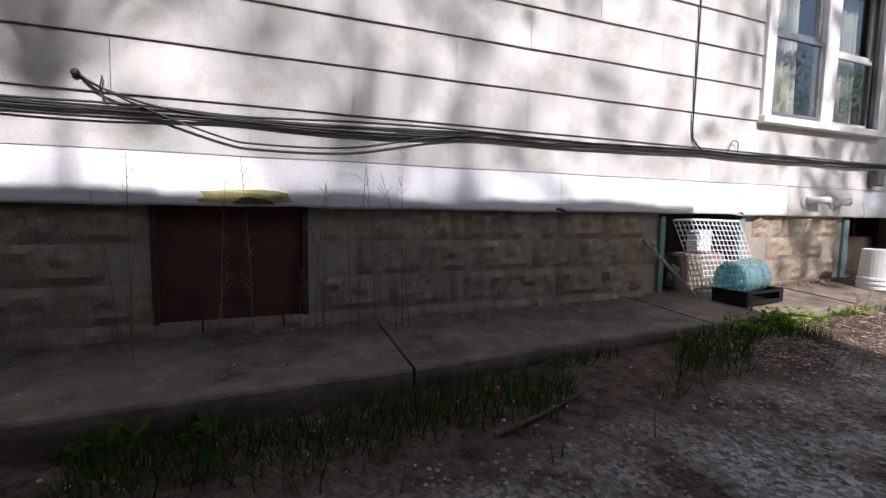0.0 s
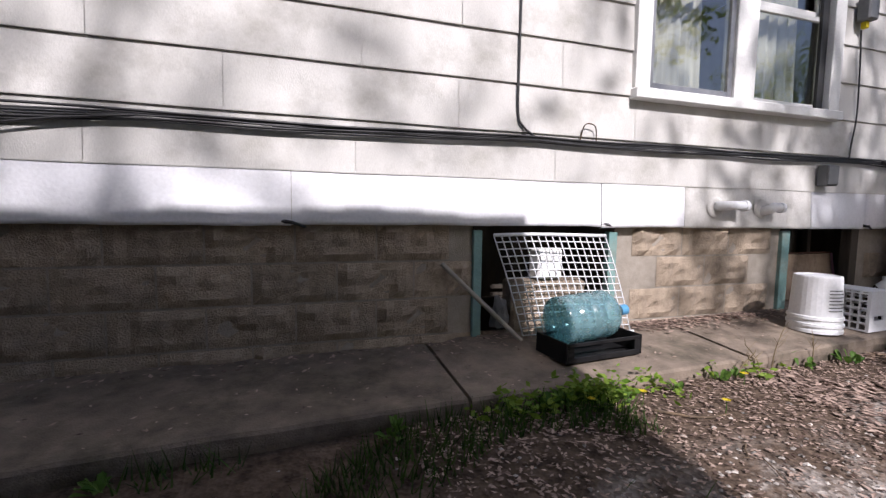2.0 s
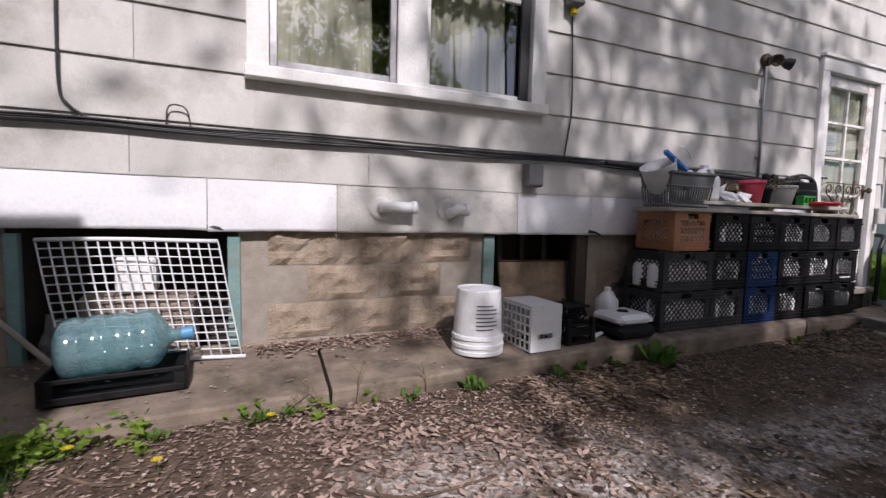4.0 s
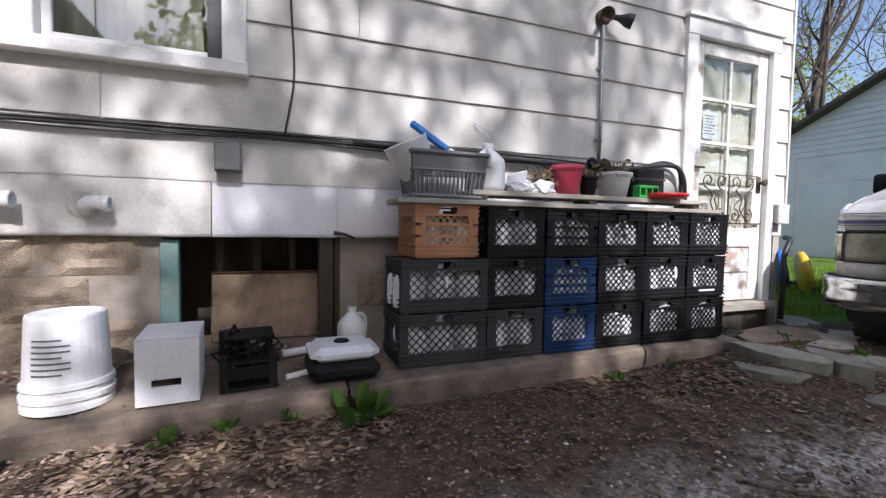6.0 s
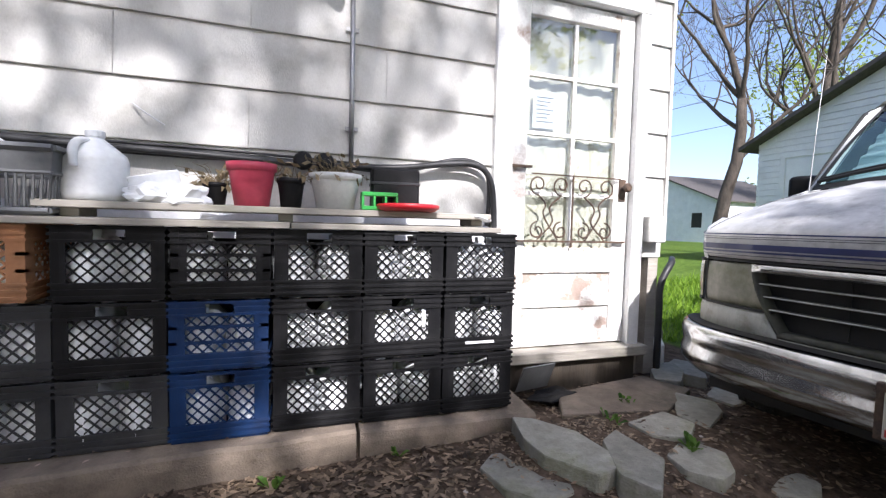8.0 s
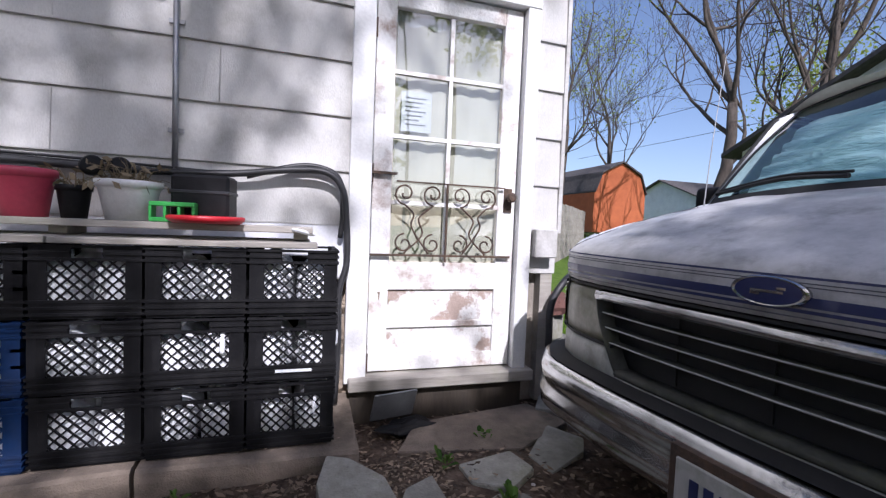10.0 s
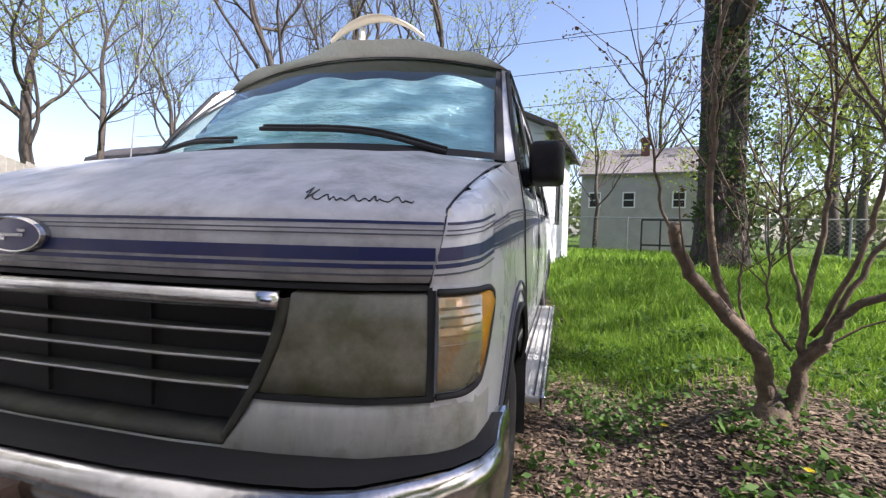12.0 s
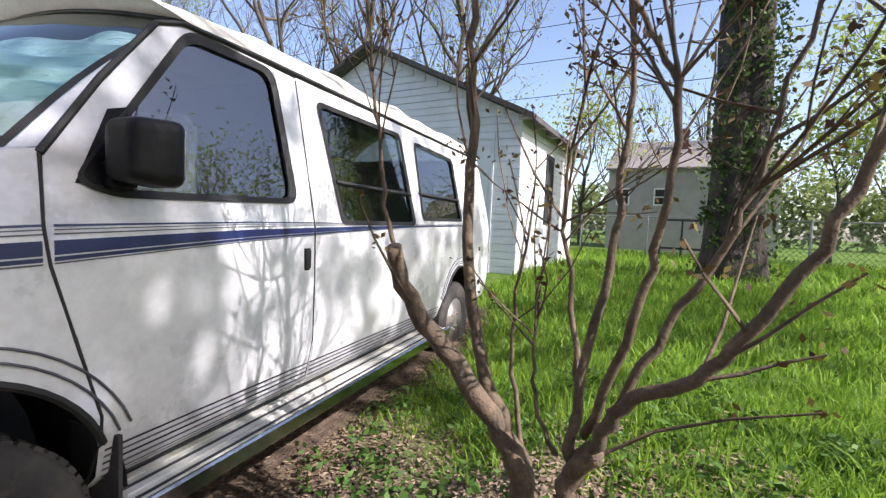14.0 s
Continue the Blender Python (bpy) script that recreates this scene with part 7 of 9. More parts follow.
# litter tray hood
ct = thing("litter_tray", "white-topped black plastic litter tray on the walk", "tray", pose(6.59, 2.45, slab_top(6.6, 2.45) + 0.002, 0, 0, 2))
bm = bmesh.new()
box(bm, -0.165, 0.165, -0.15, 0.15, 0.0, 0.085, bevel=0.03)
part("base", bm, M_BLACK, ct)
bm = bmesh.new()
box(bm, -0.16, 0.165, -0.145, 0.145, 0.086, 0.155, bevel=0.045)
part("hood", bm, M_WHITEPL, ct, smooth=False)
bm = bmesh.new()
lathe(bm, [(0.045, 0.15), (0.03, 0.165), (0.0, 0.167)], 14)
part("knob", bm, M_BLACK, ct)
jug(6.68, 2.70, slab_top(6.68, 2.7), 1.0, 10, label="cloudy white plastic jug on the walk")
bd = thing("stained_board", "stained brown board with pink edging leaning in the vent", "board", Matrix.Translation((6.26, 2.98, 0.265)) @ Matrix.Rotation(radians(-9), 4, "X"))
part("panel", boxes((-0.31, 0.31, 0.0, 0.03, 0.0, 0.38), bevel=0.008), surf("stained_tan_cloth", (0.16, 0.11, 0.075), (0.34, 0.26, 0.18), 4.0, 0.95, 0.3, stain=(0.08, 0.05, 0.035), stain_scale=6, stain_amt=0.8), bd)
part("pink_edge", boxes((0.312, 0.33, -0.004, 0.034, 0.01, 0.385), bevel=0.004), surf("faded_pink_trim", (0.42, 0.22, 0.30), (0.52, 0.30, 0.38), 5, 0.8, 0.1), bd, "faded pink edging")
part("top_edge", boxes((-0.31, 0.31, -0.004, 0.034, 0.382, 0.395), bevel=0.004), M_REDWOOD, bd)
bm = bmesh.new()
tube(bm, [(6.33, 2.42, 0.215), (6.52, 2.50, 0.22)], 0.014, 8)
tagged(link("white_pipe_piece", bm, M_WHITEPL), "short piece of white plastic pipe on the walk", "pipe")
o = thing("plastic_wrapper", "clear and blue plastic wrapper by the vent", "wrapper", pose(6.42, 2.72, slab_top(6.4, 2.7), 0, 0, 15))
bm = bmesh.new()
tube(bm, [(-0.1, 0, 0.025), (0.1, 0.01, 0.025)], 0.022, 8)
part("wrapper", bm, jug_mat, o, smooth=True)

# step stones by the door
def stone(x, y, rx, ry, yaw, seed, z=None, th=0.075, name="flagstone", tilt=0.0):
    rg = random.Random(seed)
    n = rg.choice((5, 5, 6, 7))
    ring = []
    for k in range(n):
        a = 2 * math.pi * (k + 0.5 + rg.uniform(-0.3, 0.3)) / n
        sq = 1.0 / max(abs(math.cos(a)), abs(math.sin(a)))
        q = rg.uniform(0.86, 1.14) * (1 + 0.3 * (sq - 1))
        ring.append((rx * q * math.cos(a), ry * q * math.sin(a)))
    ring = rounded(ring, 0.012, 2)
    bm = bmesh.new()
    c = bm.verts.new((0, 0, th + 0.004))
    top = [bm.verts.new((px * 0.98, py * 0.98, th + 0.004 * noise.noise((px * 9, py * 9, seed)))) for px, py in ring]
    mid = [bm.verts.new((px, py, th - 0.006)) for px, py in ring]
    bot = [bm.verts.new((px * 1.01, py * 1.01, -0.10)) for px, py in ring]
    m = len(ring)
    for k in range(m):
        j = (k + 1) % m
        bm.faces.new((c, top[k], top[j]))
        bm.faces.new((top[k], mid[k], mid[j], top[j]))
        bm.faces.new((mid[k], bot[k], bot[j], mid[j]))
    o = link(name, bm, M_CONC if name == "door_slab" else M_STONE)
    o.matrix_basis = pose(x, y, (ground_z(x, y) if z is None else z), tilt, tilt * 0.5, yaw)
    return tagged(o, "irregular grey flagstone laid by the door", "stone", "flagstones")


FLAGS = ((9.03, 1.98, 0.20, 0.14, -75, 0.045), (9.23, 2.05, 0.25, 0.13, -66, 0.115), (9.43, 1.84, 0.23, 0.11, -116, 0.115), (9.80, 2.08, 0.16, 0.14, 20, 0.10), (9.74, 1.83, 0.16, 0.12, 24, 0.075), (10.08, 1.70, 0.14, 0.10, -10, 0.0),
    (10.19, 2.24, 0.24, 0.14, 53, 0.07), (10.48, 2.72, 0.2, 0.11, 43, 0.09), (10.74, 2.80, 0.2, 0.12, 60, 0.07), (9.55, 1.55, 0.17, 0.12, -30, 0.01), (9.30, 1.55, 0.16, 0.12, 25, -0.01), (9.84, 1.52, 0.15, 0.12, 40, -0.01), (10.42, 2.05, 0.18, 0.13, 10, 0.0), (10.66, 2.42, 0.18, 0.14, 35, 0.03))
for i, (x, y, rx, ry, yaw, z) in enumerate(FLAGS):
    stone(x, y, rx, ry, yaw, 40 + i, z, tilt=(-3 + (i * 5) % 7) * 0.7)
o = stone(9.96, 2.50, 0.52, 0.25, 14, 3, 0.075, 0.07, name="door_slab")
tagged(o, "large dark flat stone slab before the door", "stone")
crumple("rag", "crumpled dark rag beside the door slab", "rag", 9.58, 2.62, 0.10, 0.15, 0.08, 0.04, 31.0, M_BLACK)
o = thing("grey_board_piece", "bent grey board piece leaning at the door sill", "board", pose(9.50, 2.74, 0.13, 22, 0, 12))
part("board", boxes((-0.13, 0.11, 0.0, 0.012, 0.0, 0.17), bevel=0.003), M_GREYPL, o)

# ---- plants ----
def quads_object(name, verts, faces, material, parent=None):
    me = bpy.data.meshes.new(name)
    me.from_pydata(verts, [], faces)
    me.materials.append(material)
    ob = new(name, me)
    if parent is not None:
        ob.parent = parent
    return ob


def leaf_cloud(rng, centres, per, spread, size, flat=0.0):
    """Small pointed leaves, each its own island, scattered round the centres."""
    vs, fs = [], []
    for c in centres:
        for _ in range(per):
            p = Vector(c) + Vector((rng.gauss(0, spread), rng.gauss(0, spread), rng.gauss(0, spread * 0.8)))
            d = Vector((rng.gauss(0, 1), rng.gauss(0, 1), rng.gauss(0, 1) * (1 - flat))).normalized()
            e = d.cross(Vector((rng.gauss(0, 1), rng.gauss(0, 1), rng.gauss(0, 1)))).normalized()
            s = size * rng.uniform(0.6, 1.4)
            k = len(vs)
            vs += [p - d * s, p + e * s * 0.5, p + d * s, p - e * s * 0.5]
            fs.append((k, k + 1, k + 2, k + 3))
    return vs, fs


def branches(rng, start, direction, length, radius, depth, bm, tips, bend=0.25, split=(2, 3), up=0.15, min_r=0.004):
    """One limb and, from it, smaller ones."""
    pts, p, d = [Vector(start)], Vector(start), Vector(direction).normalized()
    n = max(3, int(length / 0.25))
    n = min(n, 7)
    for _ in range(n):
        d = (d + Vector((rng.gauss(0, bend), rng.gauss(0, bend), rng.gauss(0, bend) + up)) * 0.5).normalized()
        p = p + d * (length / n)
        pts.append(p.copy())
    tube(bm, pts, radius, 7 if radius > 0.05 else 5 if radius > 0.015 else 3, max(min_r, radius * 0.45), cap=False)
    if depth == 0:
        tips.append((pts[-1], d))
        tips.append((pts[-2], d))
        return
    for _ in range(rng.randint(*split)):
        k = rng.randint(max(1, n // 2), n)
        q = pts[k]
        dd = (d + Vector((rng.gauss(0, 0.7), rng.gauss(0, 0.7), rng.gauss(0, 0.5) + 0.2))).normalized()
        branches(rng, q, dd, length * rng.uniform(0.5, 0.75), max(min_r, radius * rng.uniform(0.4, 0.6)), depth - 1, bm, tips, bend, split, up, min_r)
    branches(rng, pts[-1], d, length * 0.7, max(min_r, radius * 0.45), depth - 1, bm, tips, bend, split, up, min_r)


def tree(label, base, height, radius, seed, leaves=0, leaf_size=0.06, leaf_spread=0.25, depth=4, mat=None, leaf_mat=None, lean=(0, 0), group="trees", limbs=4):
    rng = random.Random(seed)
    t = thing("tree", label, "tree", None, group)
    bm, tips = bmesh.new(), []
    b = Vector(base)
    trunk = [b + Vector((lean[0] * k / 5, lean[1] * k / 5, height * 0.5 * k / 5)) + Vector((rng.gauss(0, 0.06), rng.gauss(0, 0.06), 0)) * (k > 0) for k in range(6)]
    trunk[0].z -= 0.3
    tube(bm, trunk, radius * 1.15, 10, radius * 0.7)
    for k in range(limbs):
        a = 2 * math.pi * (k + rng.random() * 0.6) / limbs
        q = trunk[rng.randint(3, 5)]
        branches(rng, q, (math.cos(a) * 0.8, math.sin(a) * 0.8, 0.8), height * rng.uniform(0.24, 0.34), radius * 0.4, depth - 1, bm, tips)
    branches(rng, trunk[-1], (0, 0, 1), height * 0.3, radius * 0.65, depth - 1, bm, tips)
    part("trunk", bm, mat or M_BARK, t, smooth=True)
    if leaves:
        per = max(1, leaves // max(1, len(tips)))
        vs, fs = leaf_cloud(rng, [p for p, _ in tips], per, leaf_spread, leaf_size)
        o = quads_object("crown", vs, fs, leaf_mat or M_LEAF, t)
        o["kind"] = "stuff"
    return t


def crown_tree(label, base, top, crown, radii, count, size, seed, r=0.16):
    """A tree behind the viewer whose leaf clumps fill an uneven crown."""
    rng = random.Random(seed)
    t = thing("tree", label, "tree", None, "trees")
    bm = bmesh.new()
    b, c = Vector(base), Vector(crown)
    tube(bm, smooth_path([b, b.lerp(c, 0.5) + Vector((0.2, 0, 0)), c], 5), r, 9, r * 0.2)
    cent = []
    for k in range(count):
        a = Vector((rng.gauss(0, 1), rng.gauss(0, 1), rng.gauss(0, 1))).normalized() * rng.random() ** 0.4
        cent.append(c + Vector((a.x * radii[0], a.y * radii[1], a.z * radii[2])))
    for q in cent[:: max(1, count // 30)]:
        tube(bm, [c.lerp(b, 0.15), c.lerp(q, 0.5) + Vector((0, 0, -0.15)), q], r * 0.2, 4, 0.006, cap=False)
    part("trunk", bm, M_BARK, t, smooth=True)
    vs, fs = leaf_cloud(rng, cent, 9, 0.17, size)
    o = quads_object("crown", vs, fs, M_LEAF, t)
    o["kind"] = "stuff"


# trees across the drive that dapple the wall
crown_tree("leafy spring tree across the drive", (9.8, -7.6, -0.1), 9, (8.0, -7.3, 7.15), (2.2, 1.15, 0.95), 640, 0.10, 1)
crown_tree("leafy spring tree across the drive", (10.0, -8.3, -0.1), 9, (9.6, -7.2, 8.05), (1.4, 0.8, 0.65), 320, 0.10, 24, 0.09)
crown_tree("leafy spring tree across the drive", (10.9, -7.9, -0.1), 9, (10.75, -7.1, 7.95), (0.9, 1.2, 1.0), 120, 0.10, 23, 0.09)
crown_tree("leafy spring tree across the drive", (7.2, -8.4, -0.1), 9, (6.6, -7.6, 8.9), (1.4, 1.3, 0.9), 240, 0.10, 9, 0.09)
crown_tree("leafy spring tree across the drive", (5.4, -9.2, -0.1), 12, (6.4, -8.2, 11.5), (3.0, 1.8, 1.5), 190, 0.10, 2, 0.1)
crown_tree("leafy spring tree across the drive", (8.4, -9.4, -0.1), 12, (7.9, -8.2, 12.5), (2.0, 0.9, 0.9), 75, 0.10, 5, 0.1)
crown_tree("leafy spring tree across the drive", (0.4, -13.4, -0.1), 17, (0.2, -13.4, 16.5), (3.6, 1.5, 1.3), 55, 0.11, 3, 0.045)
crown_tree("leafy spring tree across the lawn", (13.6, -9.4, 0.0), 10, (13.2, -8.2, 8.9), (2.4, 1.3, 1.2), 60, 0.10, 4)
crown_tree("leafy spring tree across the lawn", (17.6, -13.0, 0.2), 12, (17.2, -12, 10.5), (4.0, 2.5, 3.0), 200, 0.13, 6)
crown_tree("leafy spring tree across the drive", (3.8, -12.0, -0.1), 12, (5.0, -13, 5.5), (3.5, 2.0, 4.5), 600, 0.16, 7)
crown_tree("leafy spring tree across the drive", (9.0, -15.0, -0.1), 12, (9.4, -15, 5.5), (4.0, 2.0, 4.5), 600, 0.18, 8)


crown_tree("leafy spring tree across the lawn", (11.8, -7.9, -0.1), 9, (11.4, -7.2, 7.9), (1.2, 1.2, 1.0), 42, 0.10, 10, 0.07)

# unseen crown added to shade the upper wall and cut its bounce light
crown_tree("unseen leafy tree added to keep sun off the upper wall", (-1.0, -11.6, -0.1), 14, (-1.2, -6.4, 12.0), (5.0, 1.2, 0.9), 800, 0.17, 25, 0.06)
# two unseen canopies added overhead to hold sky light off the drive
crown_tree("unseen leafy canopy added to block sky light over the drive", (-3.4, -0.6, -0.1), 9, (-0.6, 1.0, 8.6), (4.6, 2.1, 1.5), 2000, 0.18, 21, 0.2)
crown_tree("unseen leafy canopy added to block sky light over the drive", (-9.0, 0.2, -0.1), 9, (-8.4, 0.6, 6.6), (3.6, 2.2, 3.2), 1500, 0.20, 22, 0.2)


# the many-stemmed bush on the lawn
def build_bush():
    rng = random.Random(8)
    t = thing("bush", "bare many-stemmed bush with small buds on the lawn", "bush")
    base = Vector((12.26, -0.63, 0.12))
    fwd = Vector((0.994, -0.105, 0))
    right = Vector((-0.105, -0.994, 0))
    # main stems: side, height and depth steps from the foot, with radius
    stems = [
        ([(-0.02, 0.02, 0), (-0.03, 0.2, 0), (-0.07, 0.38, -0.02), (-0.24, 0.58, -0.05), (-0.40, 0.79, -0.12), (-0.47, 1.0, -0.18)], 0.066, 0.040, 0),
        ([(-0.10, 0.43, -0.02), (-0.24, 0.67, 0.02), (-0.30, 1.04, 0.03), (-0.31, 1.43, 0.03), (-0.30, 1.77, 0.0), (-0.28, 2.4, 0.0)], 0.036, 0.016, 2),
        ([(-0.39, 0.78, -0.12), (-0.52, 1.08, -0.14), (-0.57, 1.33, -0.15), (-0.62, 1.65, -0.15), (-0.66, 1.9, -0.15)], 0.014, 0.006, 2),
        ([(0.01, 0.15, 0.02), (-0.10, 0.41, 0.08), (-0.15, 0.68, 0.1), (-0.14, 0.86, 0.1), (-0.11, 1.05, 0.1)], 0.016, 0.006, 1),
        ([(0.06, 0.02, 0), (0.08, 0.18, 0), (0.11, 0.34, 0), (0.18, 0.46, -0.02)], 0.062, 0.040, 0),
        ([(0.14, 0.42, 0), (0.19, 0.50, -0.02), (0.27, 0.64, -0.05), (0.41, 0.74, -0.08), (0.53, 0.91, -0.1), (0.66, 1.18, -0.12), (0.74, 1.5, -0.15)], 0.044, 0.020, 1),
        ([(0.10, 0.33, 0), (0.11, 0.58, 0.03), (0.16, 0.97, 0.06), (0.18, 1.25, 0.08), (0.19, 1.55, 0.08), (0.16, 2.0, 0.05)], 0.034, 0.010, 2),
        ([(0.11, 0.37, 0), (0.08, 0.71, 0.06), (0.02, 1.0, 0.1), (0.0, 1.19, 0.12), (0.04, 1.6, 0.15)], 0.022, 0.008, 2),
        ([(0.18, 0.48, 0), (0.30, 0.77, 0.04), (0.44, 1.05, 0.06), (0.52, 1.31, 0.05), (0.60, 1.7, 0.05)], 0.030, 0.010, 2),
        ([(0.14, 0.48, 0), (0.26, 0.85, -0.06), (0.31, 1.09, -0.08), (0.33, 1.44, -0.1), (0.22, 1.66, -0.1), (0.10, 1.95, -0.1)], 0.028, 0.009, 2),
        ([(0.06, 0.40, 0), (-0.03, 0.56, 0.02), (-0.04, 0.74, 0.03), (-0.02, 0.86, 0.03)], 0.016, 0.006, 1),
    ]
    tips = []
    for pts, r0, r1, dep in stems:
        bm = bmesh.new()
        path = smooth_path([base + right * a + Vector((0, 0, h)) + fwd * d for a, h, d in pts], 5)
        path = [p + Vector((rng.gauss(0, 0.006), rng.gauss(0, 0.006), 0)) for p in path]
        f = 0.68 if pts[0][0] < 0.05 or dep == 0 else 0.52
        tube(bm, path, r0 * f, 9, r1 * f)
        for _ in range(1 + 5 * dep):
            k = rng.randint(len(path) // 2, len(path) - 1)
            d = (path[k] - path[k - 1]).normalized()
            dd = (d + Vector((rng.gauss(0, 0.5), rng.gauss(0, 0.5), rng.gauss(0, 0.25)))).normalized()
            branches(rng, path[k], dd, rng.uniform(0.25, 0.6), max(0.004, min(0.007, r1 * rng.uniform(0.5, 0.9))), max(0, dep - 1), bm, tips, 0.22, (1, 2), 0.12, 0.0022)
        part("stem", bm, M_BARKTAN, t, smooth=True)
    bm = bmesh.new()
    lathe(bm, [(0.15, -0.05), (0.11, 0.06), (0.07, 0.11), (0.03, 0.18)], 12, Matrix.Translation(base))
    part("root_flare", bm, M_BARKTAN, t, smooth=True)
    vs, fs = leaf_cloud(rng, [p for p, _ in tips], 6, 0.022, 0.012)
    part_o = quads_object("foliage", vs, fs, leafy("dark_buds", (0.05, 0.02, 0.02), (0.16, 0.12, 0.03), 0.2), t)
    part_o["kind"] = "stuff"


build_bush()


def build_ivy_tree():
    t = thing("ivy_tree", "massive old tree trunk clad in ivy on the lawn", "tree", None, "trees")
    b = Vector((20.6, -1.84, 0.38))
    rng = random.Random(12)
    bm = bmesh.new()
    seg, prev = 22, None
    for j in range(26):
        z = -0.3 + j * 0.42
        ring = []
        for k in range(seg):
            a = 2 * math.pi * k / seg
            r = 0.40 + 0.2 * math.exp(-max(0, z) * 1.3) + 0.05 * math.sin(a * 5 + 1) + 0.06 * noise.noise((math.cos(a) * 2, math.sin(a) * 2, z * 0.7))
            ring.append(bm.verts.new(b + Vector((r * math.cos(a) + 0.02 * z, r * math.sin(a) + 0.012 * z, z))))
        if prev:
            for k in range(seg):
                bm.faces.new((prev[k], prev[(k + 1) % seg], ring[(k + 1) % seg], ring[k]))
        prev = ring
    tips = []
    for a, z in ((0.4, 6.5), (2.4, 7.2), (4.2, 6.0), (5.3, 8.5), (3.4, 5.0)):
        branches(rng, b + Vector((0.3 * math.cos(a), 0.3 * math.sin(a), z)), (math.cos(a), math.sin(a), 0.7), 3.2, 0.16, 3, bm, tips)
    part("trunk", bm, M_BARKDARK, t, smooth=True)
    cent = []
    for _ in range(1200):
        z = rng.random() ** 0.8 * 8.5
        a = rng.choice((rng.gauss(3.7, 0.55), rng.uniform(2.4, 5.6), rng.gauss(2.4, 0.35)))
        r = 0.44 + 0.2 * math.exp(-z * 1.3) + rng.random() * 0.14
        if noise.noise((a * 2, z * 0.8, 4)) > -0.12:
            cent.append(b + Vector((r * math.cos(a) + 0.02 * z, r * math.sin(a), z)))
    vs, fs = leaf_cloud(rng, cent, 6, 0.09, 0.05)
    o = quads_object("ivy", vs, fs, M_IVY, t)
    o["kind"] = "stuff"
    vs, fs = leaf_cloud(rng, [p for p, _ in tips], 8, 0.3, 0.06)
    o = quads_object("crown", vs, fs, M_LEAF, t)
    o["kind"] = "stuff"


build_ivy_tree()

# far trees with thin spring leaf
for i, (x, y, h, r, lv, sz, sp, dp, ld) in enumerate((
    (20.7, 10.9, 9.5, 0.19, 0, 0, 0, 5, (0.3, -0.3)), (25.4, 10.9, 13.0, 0.27, 300, 0.05, 0.3, 5, (0.3, 0.2)), (18.6, 15.6, 10.0, 0.11, 700, 0.05, 0.35, 5, (0.2, 0.4)), (38.0, 18.5, 11.0, 0.2, 3600, 0.12, 0.6, 4, (0, 0)), (19.0, 21.0, 11.0, 0.22, 2600, 0.07, 0.5, 4, (0, 0)),
    (27.0, 24.0, 12.0, 0.18, 300, 0.05, 0.3, 5, (0, 0)), (30.0, 9.0, 13.0, 0.3, 500, 0.07, 0.4, 5, (0, 0)), (28.5, 1.2, 6.0, 0.09, 900, 0.06, 0.35, 4, (0, 0)), (36.0, -9.0, 11.0, 0.25, 2600, 0.12, 0.6, 4, (0, 0)),
    (27.0, -7.5, 7.0, 0.09, 1900, 0.08, 0.5, 4, (0, 0)), (25.5, -11.0, 8.0, 0.11, 2200, 0.085, 0.5, 4, (0, 0)), (22.5, -9.5, 6.0, 0.07, 1400, 0.07, 0.4, 4, (0, 0)), (26.8, -4.6, 4.0, 0.06, 1500, 0.07, 0.5, 4, (0, 0)), (27.4, -6.4, 4.6, 0.07, 1700, 0.07, 0.55, 4, (0, 0)), (29.0, -8.6, 5.6, 0.08, 1800, 0.08, 0.6, 4, (0, 0)), (30.0, -3.4, 4.2, 0.06, 1300, 0.07, 0.5, 4, (0, 0)), (34.0, 3.6, 7.0, 0.12, 1600, 0.10, 0.6, 4, (0, 0)),
    (44.0, -2.0, 12.0, 0.25, 900, 0.10, 0.5, 4, (0, 0)), (46.0, -14.0, 13.0, 0.28, 1600, 0.14, 0.6, 4, (0, 0)), (42.0, 14.0, 12.0, 0.25, 900, 0.12, 0.6, 4, (0, 0)), (13.4, 21.0, 9.0, 0.2, 1500, 0.06, 0.5, 4, (0, 0)))):
    tree("tall spring tree with thin new leaves" if lv else "bare dark tree with spreading limbs", (x, y, ground_z(min(x, 40), y)), h, r, 60 + i, lv, sz, sp, dp, lean=ld, limbs=5)


# distant tree line behind the yards
rng_line = random.Random(77)
line = []
for k in range(2600):
    y = rng_line.uniform(-70, 75)
    x = 52 + 6 * noise.noise((y * 0.05, 0, 2)) + rng_line.uniform(0, 5)
    top = 4.2 + 2.6 * noise.noise((y * 0.12, 3, 0)) + 1.5 * noise.noise((y * 0.5, 3, 8))
    line.append((x, y, 0.4 + top * rng_line.random() ** 0.7))
vs, fs = leaf_cloud(rng_line, line, 13, 0.75, 0.3)
tagged(quads_object("tree_line", vs, fs, leafy("distant_foliage", (0.12, 0.16, 0.05), (0.26, 0.30, 0.12), 0.4)), "distant line of pale spring trees behind the yards", "trees", kind="stuff")


